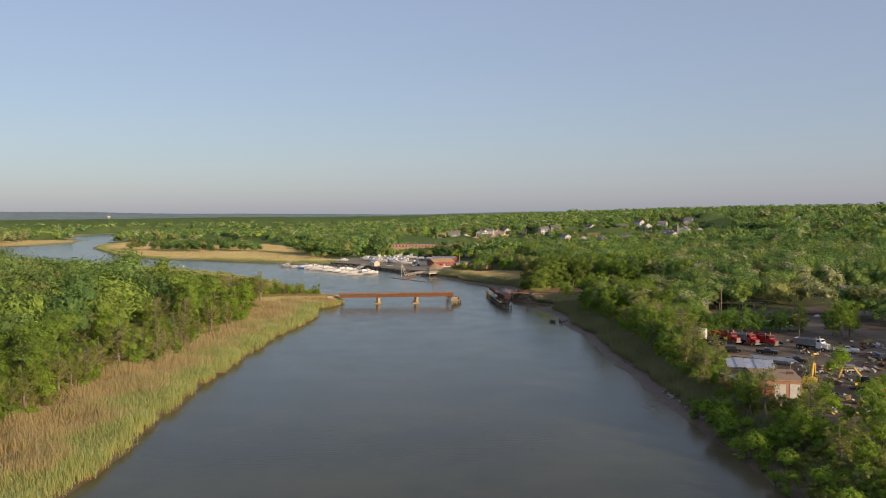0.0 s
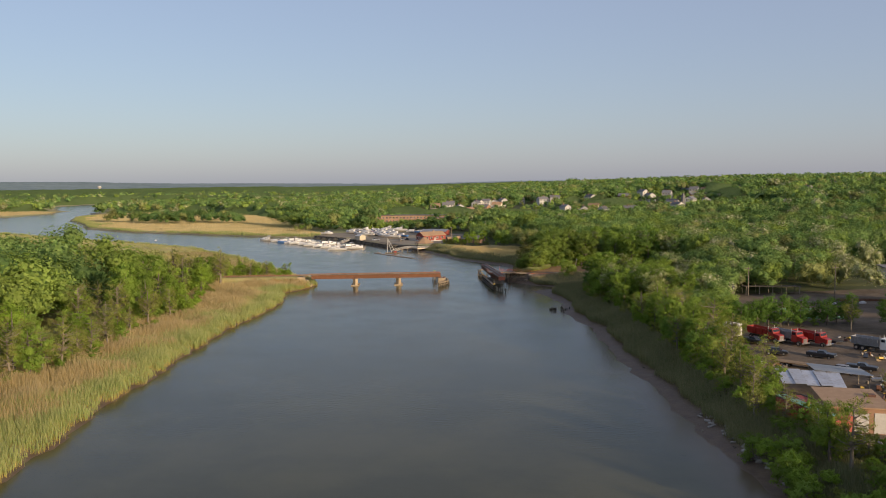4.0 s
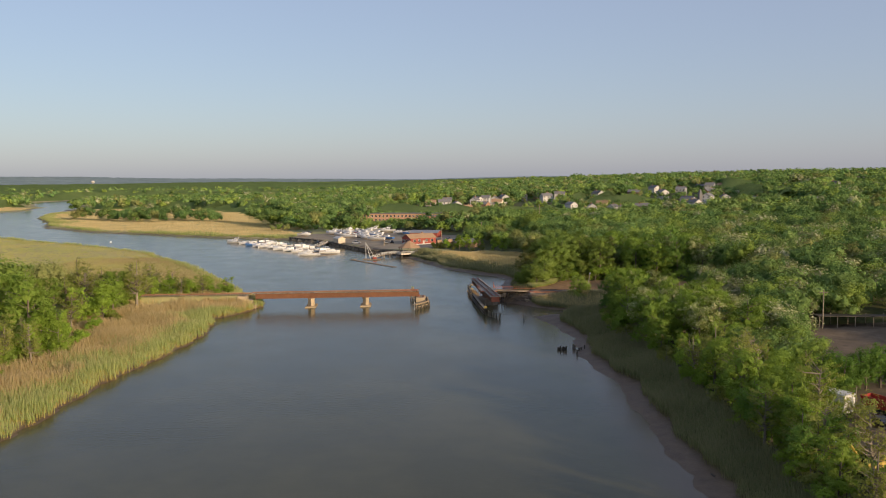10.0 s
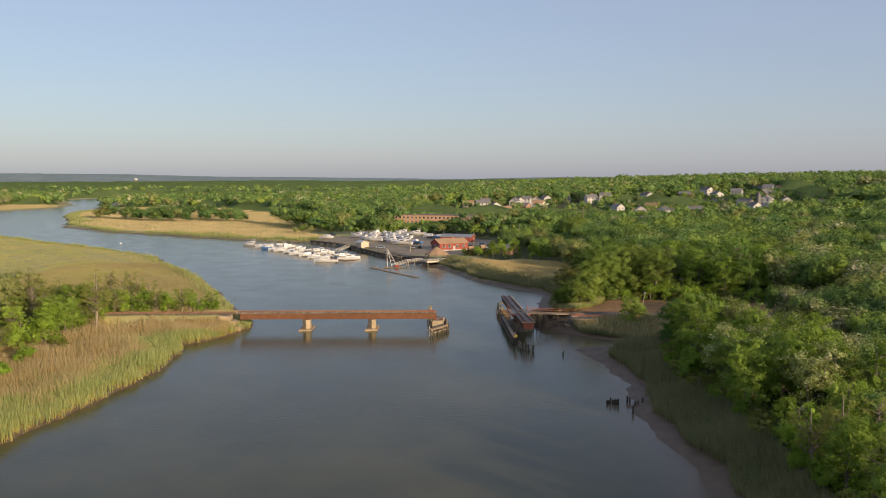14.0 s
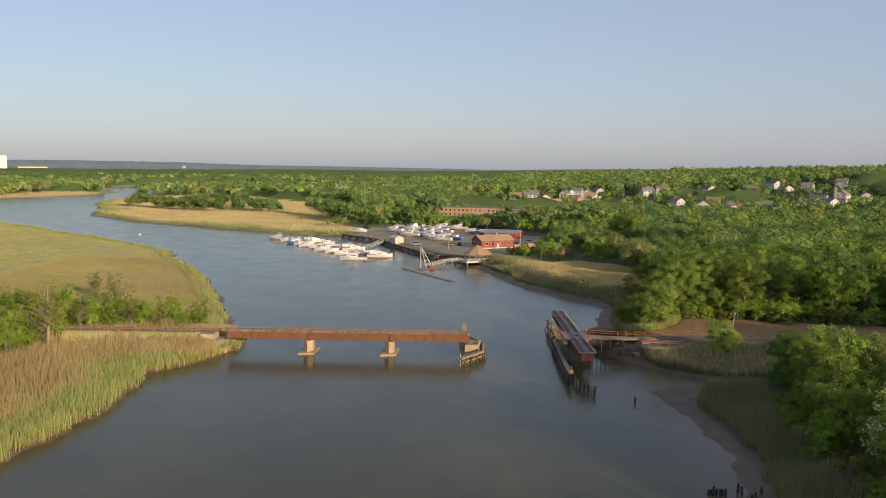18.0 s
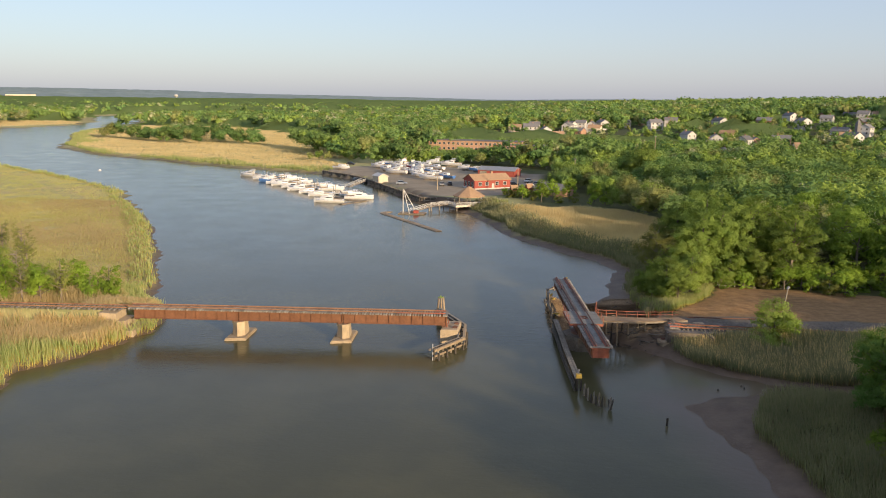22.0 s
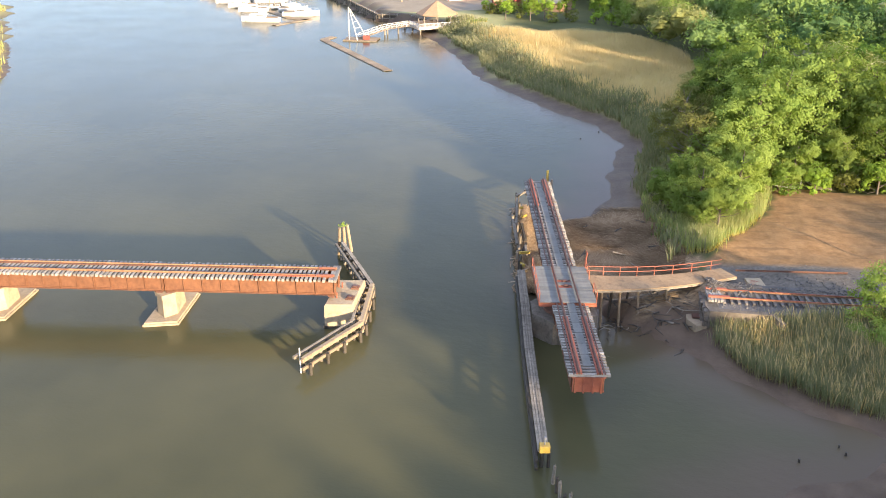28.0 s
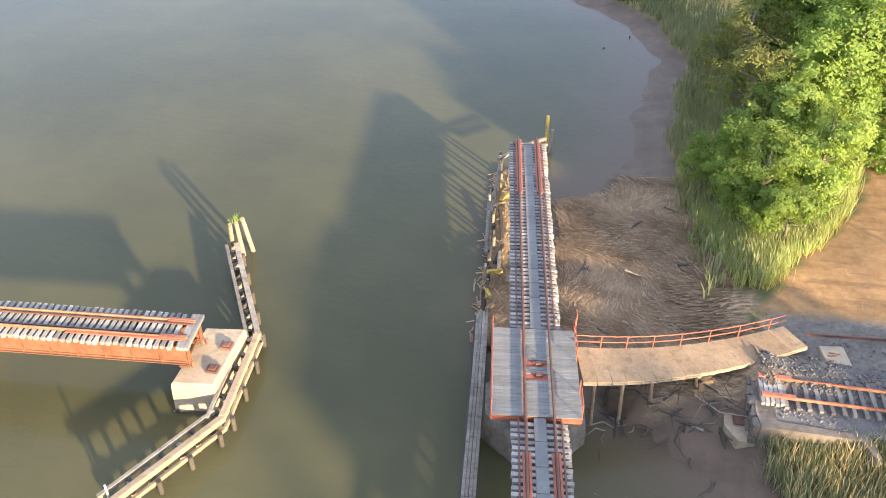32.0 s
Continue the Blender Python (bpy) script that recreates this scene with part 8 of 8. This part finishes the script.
for x in (-8, -4, 0, 4, 8):
    for y in (-2.2, 2.2):
        bm = bmesh.new()
        box(bm, (x, y, 1.2), (0.18, 0.18, 2.7))
        part("post", bm, TIMBER, lean)
store = thing("warehouse", "long low white warehouse with a flat roof beyond the storage ground", "warehouse", pose(178, -17, gz(178, -17), 0, 0, -12))
bm = bmesh.new()
box(bm, (0, 0, 1.9), (44, 11, 4.2), 0.05)
part("wall", bm, WHITE_WALL, store)
bm = bmesh.new()
box(bm, (0, 0, 4.1), (44.8, 11.8, 0.35), 0.05)
part("roof", bm, GREY_ROOF, store)
for k in range(9):
    window_part(store, -18 + k * 4.5, -5.5, 2.4, 1.8, 1.0, 0, GREY_PAINT)
logs = thing("log_pile", "pale stacked logs and planks along the ground", "logs", pose(84, -60, gz(84, -60), 0, 0, -6))
for k in range(10):
    bm = bmesh.new()
    tube(bm, (-6, (k % 5) * 0.42, 0.2 + 0.36 * (k // 5)), (6, (k % 5) * 0.42 + 0.05, 0.2 + 0.36 * (k // 5)), 0.2, 0.18, 8)
    part("log", bm, TIMBER_WARM, logs)
for x, y, h in ((96, -52, 9), (118, -62, 10), (135, -60, 10)):
    p = thing("utility_pole", "brown wooden utility pole with a cross-arm", "pole", pose(x, y, gz(x, y)))
    bm = bmesh.new()
    tube(bm, (0, 0, -0.5), (0, 0, h), 0.16, 0.12, 8)
    part("pole", bm, TIMBER, p)
    bm = bmesh.new()
    box(bm, (0, 0, h - 0.6), (2.0, 0.12, 0.14))
    part("cross_arm", bm, TIMBER, p)
for x, y in ((112, -72), (113.5, -71.4), (122, -71)):
    tk = thing("tarpaulin_heap", "white tarpaulin-covered heap on bare dirt", "heap", pose(x, y, gz(x, y)))
    bm = bmesh.new()
    bmesh.ops.create_icosphere(bm, subdivisions=2, radius=1.0)
    for v in bm.verts:
        v.co = Vector((v.co.x * 1.1 + 0.12 * math.sin(v.co.y * 5), v.co.y * 0.9, max(-0.1, v.co.z * 0.7 + 0.1 * math.sin(v.co.x * 6))))
    part("cover", bm, WHITE_WALL, tk)


# ---- town on the slope ----
def house(label, L, W, H, wall_m, roof_m, seed):
    r = random.Random(seed)
    h = thing("house", label, "house", pose(0, 0, -460), "houses on the hillside")
    gable(h, L, W, H, W * 0.32, wall_m, roof_m, 0.4, -2.5)
    for lvl in range(2 if H > 4 else 1):
        for k in range(3):
            window_part(h, -L / 2 + L * (k + 0.5) / 3, -W / 2, 1.5 + 2.7 * lvl, 1.2, 1.3, 0)
        for k in range(2):
            window_part(h, -L / 2, -W / 4 + W / 2 * k, 1.5 + 2.7 * lvl, 1.1, 1.3, 90)
    bm = bmesh.new()
    box(bm, (L * 0.2, W * 0.1, H + W * 0.32 + 0.3), (0.7, 0.7, 1.6))
    part("chimney", bm, TAN_WALL, h)
    bm = bmesh.new()
    box(bm, (L * 0.02, -W / 2 - 0.04, 1.0), (1.0, 0.1, 2.1))
    part("door", bm, TIMBER, h)
    return h


HOUSES = [house("white two-storey gabled house with grey roof", 9, 7.5, 5.4, WHITE_WALL, GREY_ROOF, 1), house("cream house with brown shingle roof", 10, 8, 3.2, CREAM_WALL, BROWN_ROOF, 2),
          house("white house with dark gabled roof", 11, 8, 5.2, WHITE_WALL, GREY_ROOF, 3), house("tan brick house with grey roof", 12, 8, 3.0, TAN_WALL, GREY_ROOF, 4)]
town_rng = random.Random(12)
spots = [(104, 336, 2, 60)]
for k, (x, y) in enumerate(((-2, 600), (8, 548), (17, 530), (26, 588), (33, 560), (46, 604), (38, 632), (57, 640), (66, 690), (80, 672), (100, 700), (116, 655), (128, 690), (124, 470), (140, 515), (110, 500), (190, 618), (213, 629), (226, 573), (205, 560),
                            (209, 471), (240, 482), (250, 560), (232, 505), (262, 600), (150, 600), (364, 828), (300, 850), (282, 880), (330, 900), (420, 900), (390, 860))):
    spots.append((x, y, (0, 2, 1, 0, 3, 2)[k % 6], town_rng.uniform(-35, 35) + 90 * (k % 2)))
for cx, cy, sx, sy, n in ((40, 620, 80, 60, 14), (120, 372, 40, 20, 4), (190, 455, 80, 40, 10), (300, 330, 80, 55, 14), (420, 560, 110, 60, 12), (240, 640, 90, 60, 12), (340, 880, 140, 70, 14)):
    for _ in range(n):
        spots.append((cx + town_rng.uniform(-sx, sx), cy + town_rng.uniform(-sy, sy), town_rng.randrange(4), town_rng.uniform(0, 180)))
placed = []
for x, y, k, a in spots:
    if any((x - px) ** 2 + (y - py) ** 2 < 190 for px, py in placed):
        continue
    placed.append((x, y))
    copy_thing(HOUSES[k], pose(x, y, gz(x, y) + 1.2, 0, 0, a))
flats = thing("apartment_block", "long low brown brick apartment block with rows of windows", "building", pose(-36, 432, 2, 0, 0, -8))
bm = bmesh.new()
box(bm, (0, 0, 3.2), (62, 12, 7.4), 0.05)
part("wall", bm, TAN_WALL, flats)
bm = bmesh.new()
box(bm, (0, 0, 7.0), (63, 13, 0.5), 0.05)
part("roof", bm, GREY_ROOF, flats)
for k in range(20):
    for lvl in (1.8, 4.9):
        window_part(flats, -29.5 + k * 3.1, -6.0, lvl, 1.5, 1.5, 0)
flats2 = thing("apartment_block", "smaller brown apartment block in front of the long one", "building", pose(-2, 412, 2, 0, 0, -8))
bm = bmesh.new()
box(bm, (0, 0, 2.6), (26, 10, 6), 0.05)
part("wall", bm, TAN_WALL, flats2)
bm = bmesh.new()
box(bm, (0, 0, 5.7), (27, 11, 0.4), 0.05)
part("roof", bm, GREY_ROOF, flats2)
for k in range(8):
    for lvl in (1.4, 4.0):
        window_part(flats2, -11 + k * 3.1, -5.0, lvl, 1.4, 1.3, 0)
# landmarks on the skyline
tower = thing("water_tower", "white bulb-topped water tower above distant trees", "water tower", pose(-1195, 2466, 0))
bm = bmesh.new()
bmesh.ops.create_uvsphere(bm, u_segments=24, v_segments=12, radius=6)
for v in bm.verts:
    v.co = Vector((v.co.x * 1.15, v.co.y * 1.15, v.co.z * 0.8 + 30))
part("tank", bm, WHITE_WALL, tower)
bm = bmesh.new()
tube(bm, (0, 0, 0), (0, 0, 27), 2.2, 1.6, 14)
part("stem", bm, WHITE_WALL, tower)
block = thing("tower_block", "tall windowless white tower block above distant trees", "building", pose(-1654, 2202, 0, 0, 0, 35))
bm = bmesh.new()
box(bm, (0, 0, 30), (21, 18, 60), 0.3)
part("wall", bm, WHITE, block)
bm = bmesh.new()
box(bm, (0, 0, 61), (15, 12, 2.4), 0.2)
part("roof_house", bm, WHITE_WALL, block)
slab = thing("office_block", "long low pale office block above distant trees", "building", pose(-1587, 2248, 0, 0, 0, 33))
bm = bmesh.new()
box(bm, (0, 0, 14), (82, 20, 28), 0.2)
part("wall", bm, CREAM_WALL, slab)
for lvl in range(3):
    bm = bmesh.new()
    box(bm, (0, -10.1, 15 + lvl * 4.2), (78, 0.4, 1.6))
    part("window_band", bm, GLASS, slab)
church = thing("church_tower", "dark church tower with a short spire among the houses", "church", pose(218, 480, gz(218, 480), 0, 0, 20))
bm = bmesh.new()
box(bm, (0, 0, 5), (2.8, 2.8, 12), 0.1)
part("tower", bm, GREY_ROOF, church)
bm = bmesh.new()
loft(bm, [[(-1.6, -1.6, 11), (1.6, -1.6, 11), (1.6, 1.6, 11), (-1.6, 1.6, 11)], [(-0.1, -0.1, 15), (0.1, -0.1, 15), (0.1, 0.1, 15), (-0.1, 0.1, 15)]])
part("spire", bm, GREY_ROOF, church)
buoy = thing("mooring_buoy", "small white mooring buoy on the water", "buoy", pose(-199, 252, 0))
bm = bmesh.new()
bmesh.ops.create_uvsphere(bm, u_segments=12, v_segments=8, radius=0.8)
part("float", bm, WHITE, buoy)

# prototypes leave the scene
for proto in PROTO + LAND + CARS + HOUSES + [red_bed, grey_bed, white_dump]:
    for o in (*proto.children_recursive, proto):
        bpy.data.objects.remove(o)
